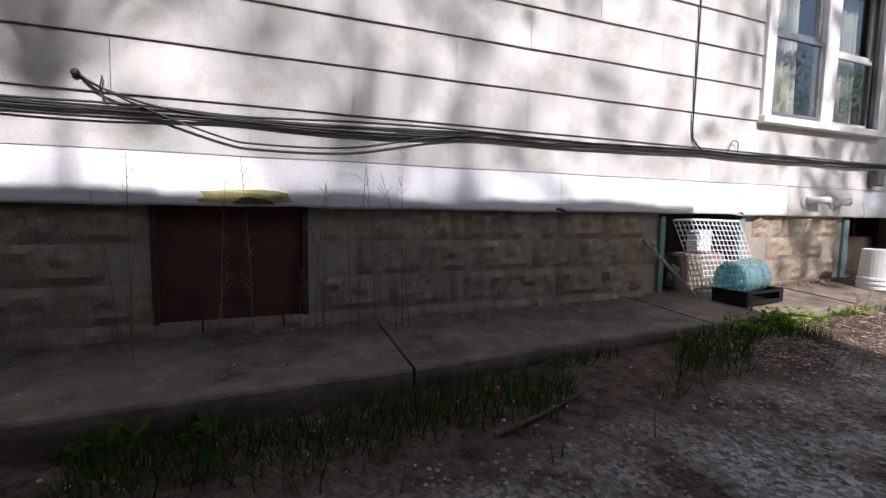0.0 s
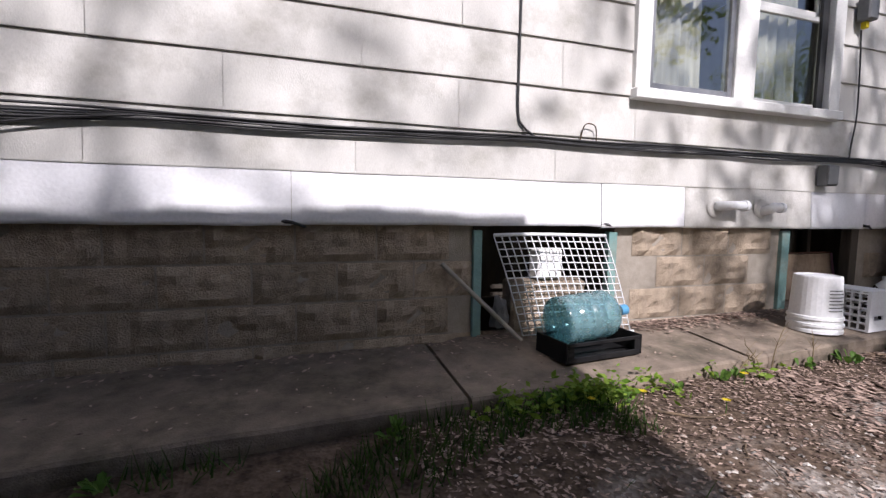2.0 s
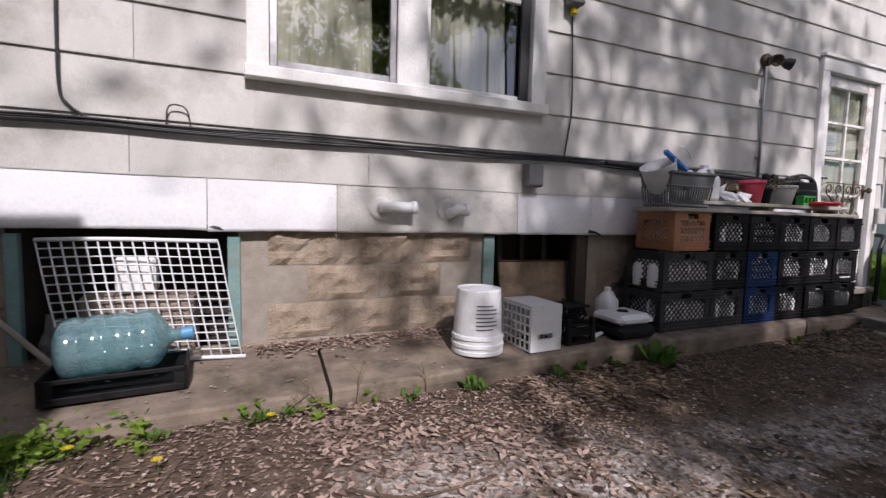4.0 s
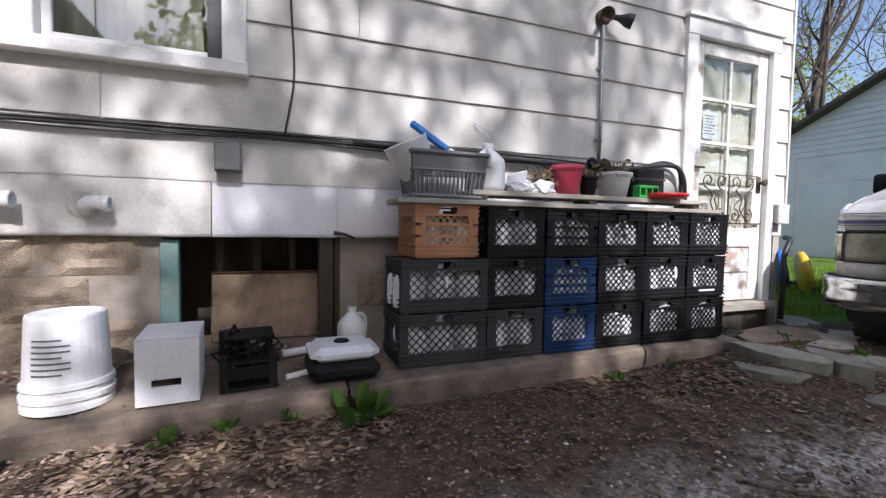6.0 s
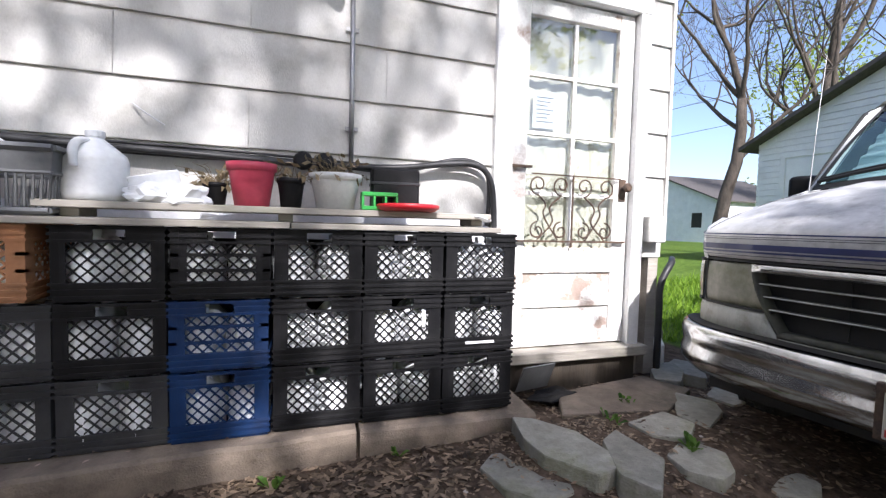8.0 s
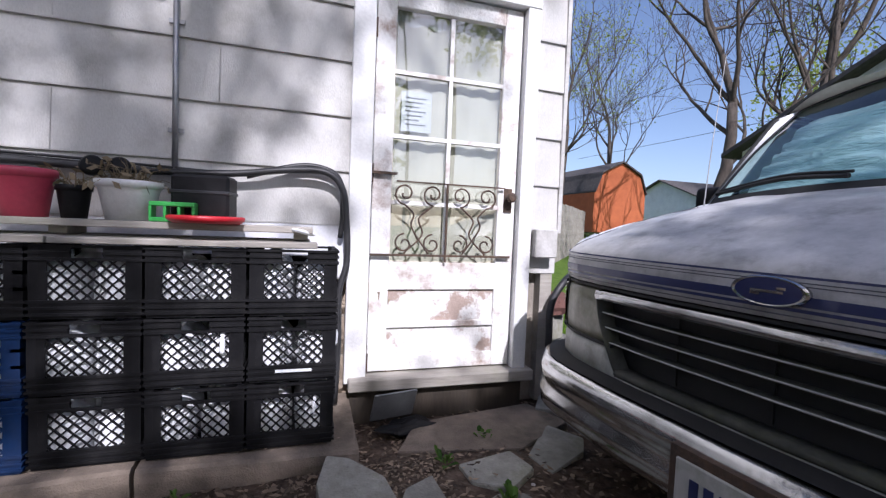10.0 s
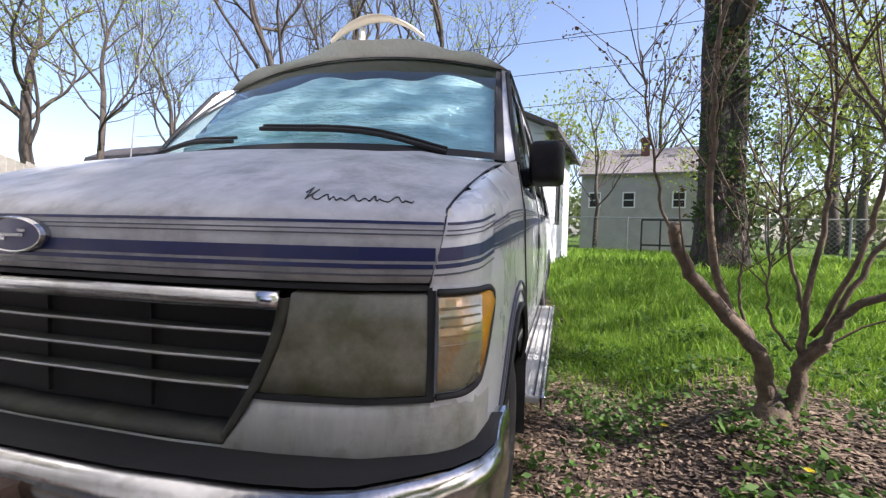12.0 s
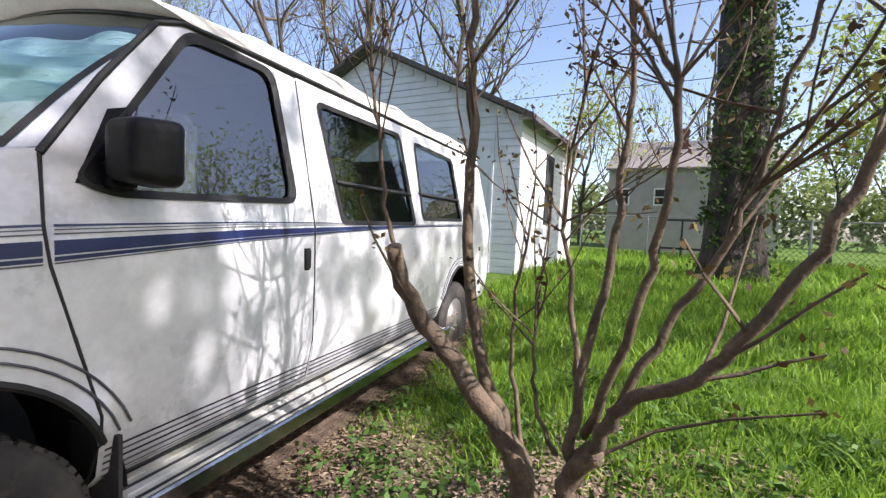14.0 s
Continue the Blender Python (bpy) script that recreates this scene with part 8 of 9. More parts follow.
# grass blades, litter, gravel
def scatter_grass():
    rng = np.random.default_rng(3)
    vs, fs = [], []
    zones = ((10.6, 14.5, -3.2, 0.9, 32000, 0.07), (14.5, 19.5, -6.0, 1.5, 20000, 0.10), (19.0, 27.0, -9.0, 2.5, 9000, 0.13), (11.2, 16.0, 3.3, 7.0, 7000, 0.10), (10.5, 15.0, -5.5, -3.2, 6000, 0.09))
    for x0, x1, y0, y1, n, ln in zones:
        X, Y = rng.uniform(x0, x1, n), rng.uniform(y0, y1, n)
        A, L, W = rng.uniform(0, 6.283, n), ln * rng.uniform(0.5, 1.5, n), rng.uniform(0.0025, 0.006, n) * (1 if ln < 0.08 else 2 if ln < 0.11 else 3.2)
        B = rng.normal(0, 0.45, (n, 2))
        for i in range(n):
            x, y = float(X[i]), float(Y[i])
            la = lawn_amount(x, y)
            if la < 0.35 + 0.3 * ((i * 7919) % 100) / 100:
                continue
            z = ground_z(x, y) - 0.005
            dx, dy = math.cos(A[i]) * W[i], math.sin(A[i]) * W[i]
            l = L[i] * (0.6 + 0.6 * la) * (1 + 0.5 * noise.noise((x * 2.5, y * 2.5, 1)))
            bx, by = B[i][0] * l, B[i][1] * l
            k = len(vs)
            vs += [(x - dx, y - dy, z), (x + dx, y + dy, z), (x + dx * 0.7 + bx * 0.4, y + dy * 0.7 + by * 0.4, z + l * 0.6), (x - dx * 0.7 + bx * 0.4, y - dy * 0.7 + by * 0.4, z + l * 0.6), (x + bx, y + by, z + l * 0.92)]
            fs += [(k, k + 1, k + 2, k + 3), (k + 3, k + 2, k + 4)]
    # tufts by the walk, their green darkened to stand in for shade
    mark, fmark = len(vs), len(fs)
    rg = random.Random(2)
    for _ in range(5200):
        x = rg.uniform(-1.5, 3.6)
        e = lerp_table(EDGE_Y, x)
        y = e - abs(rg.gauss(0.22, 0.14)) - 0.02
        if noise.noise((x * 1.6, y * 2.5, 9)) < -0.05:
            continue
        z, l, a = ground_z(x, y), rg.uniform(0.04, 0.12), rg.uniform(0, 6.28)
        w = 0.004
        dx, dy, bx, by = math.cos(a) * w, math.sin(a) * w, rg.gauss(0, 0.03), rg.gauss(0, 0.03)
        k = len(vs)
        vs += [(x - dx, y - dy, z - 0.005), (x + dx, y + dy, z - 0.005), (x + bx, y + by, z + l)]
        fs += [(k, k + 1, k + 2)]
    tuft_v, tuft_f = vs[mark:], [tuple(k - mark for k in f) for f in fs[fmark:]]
    o = quads_object("walk_grass_shaded", tuft_v, tuft_f, leafy("shade_darkened_grass", (0.018, 0.045, 0.008), (0.06, 0.12, 0.02), 0.3))
    tagged(o, "green grass along the walk's foot, darkened for shade", "grass", kind="stuff")
    vs, fs = vs[:mark], fs[:fmark]
    o = quads_object("grass", vs, fs, M_GRASS)
    tagged(o, "lush green spring grass blades", "grass", kind="stuff")


def scatter_litter():
    rg = random.Random(6)
    vs, fs = [], []

    def leaf(x, y, z, s):
        """One curled leaf of half-length s."""
        a, t = rg.uniform(0, 6.28), rg.gauss(0, 0.35)
        c, sn = math.cos(a), math.sin(a)
        k = len(vs)
        h = rg.uniform(0.002, 0.014)
        for u, v, w in ((-s, 0, 0), (0, s * 0.45, t * s * 0.5), (s, 0, rg.uniform(0, 0.4) * s), (0, -s * 0.45, -t * s * 0.3)):
            vs.append((x + u * c - v * sn, y + u * sn + v * c, z + h + abs(w)))
        fs.append((k, k + 1, k + 2, k + 3))

    def strew(n, x0, x1):
        for _ in range(n):
            x = rg.uniform(x0, x1)
            e = lerp_table(EDGE_Y, min(x, 9.2))
            y = e - abs(rg.gauss(0, 0.6)) - 0.01
            if rg.random() < 0.75 + 0.6 * noise.noise((x * 1.2, y * 1.2, 3)):
                leaf(x, y, ground_z(x, y), rg.uniform(0.006, 0.017) + (rg.uniform(0, 0.016) if noise.noise((x * 0.9, y * 1.4, 5)) > 0 and x > 4.2 else 0))

    strew(9500, 2.6, 5.9)
    for _ in range(1500):
        x = rg.choice((rg.uniform(4.3, 6.8), rg.uniform(4.3, 5.4), rg.uniform(0, 9)))
        y = 2.86 - abs(rg.gauss(0, 0.09))
        leaf(x, y, slab_top(x, y), rg.uniform(0.010, 0.026))
    for _ in range(900):
        x = rg.uniform(-1.5, 9.2)
        y = rg.uniform(lerp_table(EDGE_Y, x) + 0.05, 2.85)
        leaf(x, y, slab_top(x, y), rg.uniform(0.006, 0.016))
    o = quads_object("leaf_litter", vs, fs, M_LITTER)
    tagged(o, "dry brown fallen leaves", "leaves", kind="stuff")
    vs, fs = [], []
    strew(10500, 5.5, 9.6)
    for _ in range(9000):
        x, y = rg.uniform(10.6, 13.3), rg.uniform(-1.5, 0.75)
        if rg.random() < 0.8 + 0.8 * noise.noise((x * 1.6, y * 1.6, 3)):
            leaf(x, y, ground_z(x, y), rg.uniform(0.008, 0.024))
    for _ in range(8000):
        a, q = rg.uniform(0, 6.28), abs(rg.gauss(0, 0.75))
        x, y = 12.15 + q * math.cos(a) * 1.1, -0.65 + q * math.sin(a)
        leaf(x, y, ground_z(x, y), rg.uniform(0.008, 0.024))
    for _ in range(5000):
        x = rg.uniform(10.7, 15.5)
        y = 0.5 + (x - 11) * 0.125 - abs(rg.gauss(0, 0.2))
        leaf(x, y, ground_z(x, y), rg.uniform(0.008, 0.024))
    for _ in range(2200):
        x, y = rg.uniform(9.2, 11.0), rg.uniform(1.2, 2.9)
        leaf(x, y, ground_z(x, y), rg.uniform(0.010, 0.024))
    o = quads_object("leaf_litter", vs, fs, M_DARKLITTER)
    tagged(o, "dark brown fallen leaves on bare soil", "leaves", kind="stuff")
    vs, fs = [], []
    for _ in range(15000):
        x, y = rg.uniform(-1.0, 10.0), rg.uniform(-0.4, 2.0)
        if rg.random() > 0.8 - soil_amount(x, y) * 0.7:
            continue
        s = rg.uniform(0.004, 0.014)
        z = ground_z(x, y)
        k = len(vs)
        a = rg.uniform(0, 1.5)
        for j in range(4):
            vs.append((x + s * math.cos(a + j * 1.57) * rg.uniform(0.7, 1.2), y + s * math.sin(a + j * 1.57), z + s * 0.2))
        vs.append((x, y, z + s * 0.8))
        fs += [(k, k + 1, k + 4), (k + 1, k + 2, k + 4), (k + 2, k + 3, k + 4), (k + 3, k, k + 4)]
    o = quads_object("gravel", vs, fs, leafy("gravel_bits", (0.13, 0.12, 0.11), (0.56, 0.51, 0.46), 0.0))
    tagged(o, "loose grey gravel on the drive", "gravel", kind="stuff")


def scatter_weeds():
    rg = random.Random(14)
    spots = []
    while len(spots) < 420:
        x, y = rg.uniform(10.8, 14.0), rg.uniform(-1.9, 0.75)
        if y > 0.45 + (x - 11) * 0.125 or noise.noise((x * 2.2, y * 2.2, 7)) < -0.1:
            continue
        spots.append((x, y, ground_z(x, y) + 0.03))
    vs, fs = leaf_cloud(rg, spots, 16, 0.05, 0.022, 0.6)
    o = quads_object("low_weeds", [(v[0], v[1], max(v[2], ground_z(v[0], v[1]) + 0.004)) for v in vs], fs, M_WEEDBIT)
    tagged(o, "low green weeds between grass and fallen leaves", "weeds", kind="stuff")


def edge_weeds():
    """Leafy weeds that grow out of the joint at the walk's foot."""
    rg = random.Random(31)
    spots = []
    for _ in range(52):
        x = rg.choice((rg.gauss(3.32, 0.16), rg.gauss(3.55, 0.1), rg.uniform(3.0, 5.3)))
        y = lerp_table(EDGE_Y, x) - abs(rg.gauss(0.03, 0.05)) - 0.02
        spots.append((x, y, ground_z(x, y) + rg.uniform(0.02, 0.09 if x < 3.8 else 0.05)))
    vs, fs = leaf_cloud(rg, spots, 14, 0.035, 0.02, 0.6)
    o = quads_object("edge_weeds", [(v[0], v[1], max(v[2], ground_z(v[0], v[1]) + 0.004)) for v in vs], fs, leafy("fresh_weed_leaves", (0.10, 0.20, 0.02), (0.24, 0.34, 0.05), 0.4))
    tagged(o, "fresh yellow-green weeds along the walk's edge", "weeds", kind="stuff")


scatter_grass()
scatter_litter()
scatter_weeds()
edge_weeds()


def weed(x, y, z, s, seed, n=14, mat=None):
    rg = random.Random(seed)
    w = thing("weed", "low green weed growing at the walk's edge", "weed", pose(x, y, z), "weeds")
    bm = bmesh.new()
    for k in range(n):
        a, ti = rg.uniform(0, 6.28), rg.uniform(0.3, 1.2)
        d = Vector((math.cos(a) * math.sin(ti), math.sin(a) * math.sin(ti), math.cos(ti)))
        e = Vector((-math.sin(a), math.cos(a), 0))
        l = s * rg.uniform(0.6, 1.1)
        o = Vector((rg.gauss(0, s * 0.25), rg.gauss(0, s * 0.2), 0))
        p = [o, o + d * l * 0.35 + e * l * 0.14, o + d * l * 0.7 + e * l * 0.17, o + d * l + Vector((0, 0, -l * 0.2)), o + d * l * 0.7 - e * l * 0.17, o + d * l * 0.35 - e * l * 0.14]
        bm.faces.new([bm.verts.new(q) for q in p])
    part("leaves", bm, mat or M_WEED, w)
    return w


wrg = random.Random(17)
for x, s, n in ((3.25, 0.10, 16), (3.34, 0.12, 20), (3.46, 0.09, 14), (3.6, 0.08, 12), (2.55, 0.10, 14), (3.95, 0.06, 10), (4.3, 0.08, 14), (4.42, 0.07, 12), (5.0, 0.08, 10), (5.35, 0.10, 14), (5.9, 0.09, 12), (6.1, 0.08, 12), (6.35, 0.07, 10), (1.6, 0.08, 12), (-0.4, 0.16, 18), (-0.1, 0.12, 14), (8.1, 0.07, 10), (8.6, 0.06, 8)):
    y = lerp_table(EDGE_Y, x) - wrg.uniform(0.02, 0.10)
    weed(x, y, ground_z(x, y) + 0.01, s, wrg.randint(0, 999), n)
bigw = weed(6.62, 2.17, ground_z(6.62, 2.17), 0.19, 5, 22)
tagged(bigw, "bushy bright green weed at the walk's edge", "weed")
for x, y in ((9.62, 2.2), (9.9, 2.42), (9.78, 1.9), (11.6, -0.35), (12.1, -0.4), (12.3, -1.6), (11.9, -1.2), (13.3, -0.3), (11.4, -0.9)):
    weed(x, y, ground_z(x, y) + 0.01, 0.07, wrg.randint(0, 999), 14)
for x, y in ((11.75, -0.62), (11.5, -0.25), (12.6, -1.75), (13.6, -1.9), (12.2, -0.15), (3.42, 2.02), (3.7, 2.02), (4.36, 2.05), (4.0, 1.85)):
    dn = thing("dandelion", "yellow dandelion flower in the grass", "flower", pose(x, y, ground_z(x, y)), "dandelions")
    bm = bmesh.new()
    tube(bm, [(0, 0, 0), (0.004, 0, 0.03), (0, 0, 0.06)], 0.002, 4)
    part("stem", bm, M_WEED, dn)
    bm = bmesh.new()
    for k in range(16):
        a = 2 * math.pi * k / 16
        bm.faces.new([bm.verts.new(q) for q in ((0, 0, 0.062), (0.016 * math.cos(a - 0.15), 0.016 * math.sin(a - 0.15), 0.068), (0.021 * math.cos(a), 0.021 * math.sin(a), 0.07), (0.016 * math.cos(a + 0.15), 0.016 * math.sin(a + 0.15), 0.068))])
    part("petals", bm, M_YELLOW, dn)

# dry stalks against the shaded foundation
for k in range(26):
    x = wrg.uniform(-1.6, 0.95) if k < 22 else wrg.uniform(4.3, 5.2)
    y = wrg.uniform(2.6, 2.8) if k < 22 else wrg.uniform(2.1, 2.2)
    h = wrg.uniform(0.35, 1.0) if k < 22 else wrg.uniform(0.12, 0.3)
    st = thing("dry_stalk", "thin dry weed stalk before the foundation", "weed", pose(x, y, slab_top(x, y) if k < 22 else ground_z(x, y)), "dry stalks")
    bm = bmesh.new()
    lx, ly = wrg.gauss(0, 0.06), wrg.gauss(0, 0.03)
    tube(bm, smooth_path([(0, 0, -0.01), (lx * 0.3, ly * 0.3, h * 0.5), (lx, ly, h)], 3), 0.004, 4, 0.0015)
    for _ in range(7):
        t = wrg.uniform(0.4, 0.95)
        a = wrg.uniform(0, 6.28)
        b = Vector((lx * t, ly * t, h * t))
        tube(bm, [b, b + Vector((0.05 * math.cos(a), 0.03 * math.sin(a), 0.05))], 0.0015, 3, 0.001)
    part("stalk", bm, M_STALK, st)
# sticks on the drive
for pts in (((0.95, 1.55), (1.2, 1.62), (1.5, 1.72)), ((4.1, 1.2), (4.3, 1.12), (4.55, 1.08)), ((4.6, 1.6), (4.8, 1.5), (5.1, 1.52)), ((3.7, 1.95), (3.85, 1.85), (4.0, 1.83)), ((7.9, 1.3), (8.2, 1.1), (8.35, 0.8))):
    bm = bmesh.new()
    tube(bm, smooth_path([(x, y, ground_z(x, y) + 0.012) for x, y in pts], 3), 0.014 if pts[0][0] < 1 else 0.007, 6, 0.004)
    tagged(link("stick", bm, M_BARKTAN), "fallen brown stick on the ground", "stick", "sticks")


# ---- background ----
M_GARAGE = surf("garage_white_boards", (0.65, 0.675, 0.715), (0.77, 0.785, 0.81), 2.0, 0.7, 0.1, stain=(0.5, 0.48, 0.44), stain_scale=1.5, stain_amt=0.3)
M_ROOF = surf("dark_shingle_roof", (0.05, 0.045, 0.045), (0.10, 0.09, 0.085), 9.0, 0.95, 0.4)
M_ORANGE = surf("orange_barn_paint", (0.36, 0.09, 0.03), (0.46, 0.13, 0.045), 4.0, 0.8, 0.2)
M_BEIGE = surf("beige_house_siding", (0.33, 0.31, 0.29), (0.43, 0.405, 0.38), 2.0, 0.85, 0.1)
M_BRICKRED = surf("chimney_brick", (0.09, 0.042, 0.034), (0.15, 0.07, 0.055), 10.0, 0.9, 0.3)


def gable(name, label, cat, x0, x1, y0, y1, z0, eave, ridge, wall, roofm, along="x", over=0.3):
    """A gabled building with clapboards; along: the ridge's direction."""
    h = thing(name, label, cat)
    part("wall", boxes((x0, x1, y0, y1, z0 - 0.4, eave)), wall, h)
    if along == "x":
        ym = (y0 + y1) / 2
        ends = [((xx, y0, eave), (xx, ym, ridge), (xx, y1, eave)) for xx in (x0, x1)]
    else:
        xm = (x0 + x1) / 2
        ends = [((x0, yy, eave), (xm, yy, ridge), (x1, yy, eave)) for yy in (y0, y1)]
    for tri in ends:
        bm = bmesh.new()
        bm.faces.new([bm.verts.new(q) for q in tri])
        part("gable_end", bm, wall, h)
    for s in (0, 1):
        bm = bmesh.new()
        if along == "x":
            ym = (y0 + y1) / 2
            ye = y0 if s == 0 else y1
            sl = (ridge - eave) / abs(ym - ye)
            yo = ye + (-over if s == 0 else over)
            p = [(x0 - over, yo, eave - over * sl), (x1 + over, yo, eave - over * sl), (x1 + over, ym, ridge), (x0 - over, ym, ridge)]
        else:
            xm = (x0 + x1) / 2
            xe = x0 if s == 0 else x1
            sl = (ridge - eave) / abs(xm - xe)
            xo = xe + (-over if s == 0 else over)
            p = [(xo, y0 - over, eave - over * sl), (xo, y1 + over, eave - over * sl), (xm, y1 + over, ridge), (xm, y0 - over, ridge)]
        lo = [bm.verts.new((a, b, c + 0.01)) for a, b, c in p]
        hi = [bm.verts.new((a, b, c + 0.10)) for a, b, c in p]
        bm.faces.new(lo)
        bm.faces.new(hi[::-1])
        for k in range(4):
            bm.faces.new((lo[k], lo[(k + 1) % 4], hi[(k + 1) % 4], hi[k]))
        bmesh.ops.recalc_face_normals(bm, faces=bm.faces)
        part("roof", bm, roofm, h)
    return h


# garage: front to the drive, lit side to the lawn
GX, GX1, GY0, GY1, GZ = 18.3, 22.4, 1.58, 7.98, 0.36
ga = gable("garage", "white clapboard garage with dark gabled roof and closed door", "garage", GX, GX1, GY0, GY1, GZ, 3.12, 4.66, M_GARAGE, M_ROOF, "x", 0.3)
for k in range(21):
    z = GZ + 0.132 * k
    part("clapboard", boxes((GX - 0.022, GX - 0.002, GY0 - 0.01, 2.04, z, z + 0.118)), M_GARAGE, ga)
    part("clapboard", boxes((GX - 0.022, GX - 0.002, 7.49, GY1 + 0.01, z, z + 0.118)), M_GARAGE, ga)
    part("clapboard", boxes((GX - 0.02, GX1, GY0 - 0.024, GY0 - 0.003, z, z + 0.118)), M_GARAGE, ga)
for k in range(14):
    z = 2.87 + 0.132 * k
    half = (GY1 - GY0) / 2 * min(1, max(0.02, (4.54 - z) / 1.54)) if z > 3.0 else (GY1 - GY0) / 2
    if z < 4.4:
        ym = (GY0 + GY1) / 2
        part("clapboard", boxes((GX - 0.024, GX - 0.003, ym - half + 0.05, ym + half - 0.05, z, z + 0.118)), M_GARAGE, ga)
dr = part("garage_door", boxes((GX - 0.012, GX - 0.004, 2.1, 7.38, GZ - 0.1, 2.74)), M_GARAGE, ga, "flat white overhead door")
for k in range(4):
    part("door_panel", boxes((GX - 0.02, GX - 0.0125, 2.13, 7.35, GZ - 0.05 + 0.6 * k, GZ + 0.54 + 0.6 * k), bevel=0.003), M_GARAGE, dr)
for y0, y1, z0, z1 in ((7.38, 7.48, GZ - 0.1, 2.86), (2.05, 2.1, GZ - 0.1, 2.86), (2.1, 7.38, 2.74, 2.86)):
    part("door_trim", boxes((GX - 0.035, GX - 0.003, y0, y1, z0, z1)), M_GARAGE, ga)
wn_ = part("window", boxes((19.95, 20.35, GY0 - 0.03, GY0 - 0.026, 1.35, 2.62)), M_DARK, ga, "dark narrow side window")
for x0, x1, z0, z1 in ((19.87, 19.95, 1.28, 2.7), (20.35, 20.43, 1.28, 2.7), (19.95, 20.35, 2.62, 2.7), (19.95, 20.35, 1.28, 1.35)):
    part("window_frame", boxes((x0, x1, GY0 - 0.045, GY0 - 0.02, z0, z1)), M_DKGREYPL, wn_)
for k in range(6):
    x = GX - 0.25 + 0.85 * k
    part("rafter_tail", boxes((x, x + 0.05, GY0 - 0.27, GY0 - 0.026, 2.99, 3.08)), M_GREYWOOD, ga, "weathered rafter tail under the eave")

# far beige house with its windows
fh = gable("far_house", "beige gabled house behind the fence", "house", 32.0, 39.0, -4.2, 2.1, 0.4, 3.95, 5.62, M_BEIGE, surf("faded_roof", (0.15, 0.135, 0.13), (0.21, 0.19, 0.18), 5, 0.95, 0.2), "y", 0.15)
for y in (1.47, -0.04, -2.12):
    w = part("window", boxes((31.975, 31.99, y - 0.22, y + 0.22, 2.42, 3.05)), M_DARK, fh, "small dark window")
    part("window_frame", boxes((31.955, 31.985, y - 0.28, y - 0.22, 2.36, 3.11), (31.955, 31.985, y + 0.22, y + 0.28, 2.36, 3.11), (31.955, 31.985, y - 0.22, y + 0.22, 3.05, 3.11), (31.955, 31.985, y - 0.22, y + 0.22, 2.36, 2.42), (31.955, 31.985, y - 0.22, y + 0.22, 2.71, 2.75)), M_WHITE, w)
part("chimney", boxes((34.2, 34.6, -0.95, -0.55, 4.4, 6.05), (34.16, 34.64, -0.99, -0.51, 5.86, 5.95)), M_BRICKRED, fh, "red brick chimney")
# more houses beyond
for nm, x0, x1, y0, y1, z0, e, r, al, lab in (("far_house", 34, 42, 22, 32, 0.4, 3.2, 5.2, "x", "pale house far behind the yard"), ("far_house", 40, 50, 9.5, 16, 0.4, 3.0, 5.0, "x", "pale house far behind the garage"), ("far_house", 30.5, 38, -22, -13, 0.4, 2.7, 4.5, "y", "low brown house behind the fence")):
    f2 = gable(nm, lab, "house", x0, x1, y0, y1, z0, e, r, M_GARAGE if "pale" in lab else M_BEIGE, M_ROOF, al, 0.3)
    for k in range(3):
        y = y0 + (y1 - y0) * (k + 0.5) / 3
        part("window", boxes((x0 - 0.02, x0 - 0.004, y - 0.4, y + 0.4, 1.4, 2.4)), M_DARK, f2)

# orange barn shed and board fence beyond the corner
sh = thing("barn_shed", "orange barn-shaped shed with dark gambrel roof", "shed")
sx0, sy0, sy1, sz = 21.0, 17.0, 21.5, 1.2
bm = bmesh.new()
out = [(0.0, 0.0), (0.0, 1.75), (0.32, 2.6), (1.35, 3.12), (2.38, 2.6), (2.7, 1.75), (2.7, 0.0)]
fa = [bm.verts.new((sx0 + a, sy0, sz + b)) for a, b in out]
ba = [bm.verts.new((sx0 + a, sy1, sz + b)) for a, b in out]
bm.faces.new(fa)
bm.faces.new(ba[::-1])
for a, b in ((0, 1), (5, 6)):
    bm.faces.new((fa[a], fa[b], ba[b], ba[a]))
bmesh.ops.recalc_face_normals(bm, faces=bm.faces)
part("wall", bm, M_ORANGE, sh)
for k in range(1, 5):
    bm = bmesh.new()
    a, b = out[k], out[k + 1]
    vs = [bm.verts.new((sx0 + p[0], yy, sz + p[1] + dz)) for dz in (0.01, 0.08) for yy, p in ((sy0 - 0.12, a), (sy1 + 0.1, a), (sy1 + 0.1, b), (sy0 - 0.12, b))]
    bm.faces.new(vs[:4])
    bm.faces.new(vs[4:][::-1])
    for j in range(4):
        bm.faces.new((vs[j], vs[(j + 1) % 4], vs[4 + (j + 1) % 4], vs[4 + j]))
    bmesh.ops.recalc_face_normals(bm, faces=bm.faces)
    part("roof", bm, M_ROOF, sh)
wf = thing("board_fence", "grey weathered board fence across the back yard", "fence", pose(13.2, 8.75, 0.3, 0, 0, 48.1))
for k in range(69):
    x = 0.16 * k
    part("board", boxes((x, x + 0.145, 0.01 * (k % 2), 0.02 + 0.01 * (k % 2), -0.2, 1.76 + 0.06 * noise.noise((k * 3.1, 0, 0)))), M_GREYWOOD, wf)
part("rail", boxes((0.0, 11.04, 0.032, 0.08, 1.35, 1.44)), M_GREYWOOD, wf)

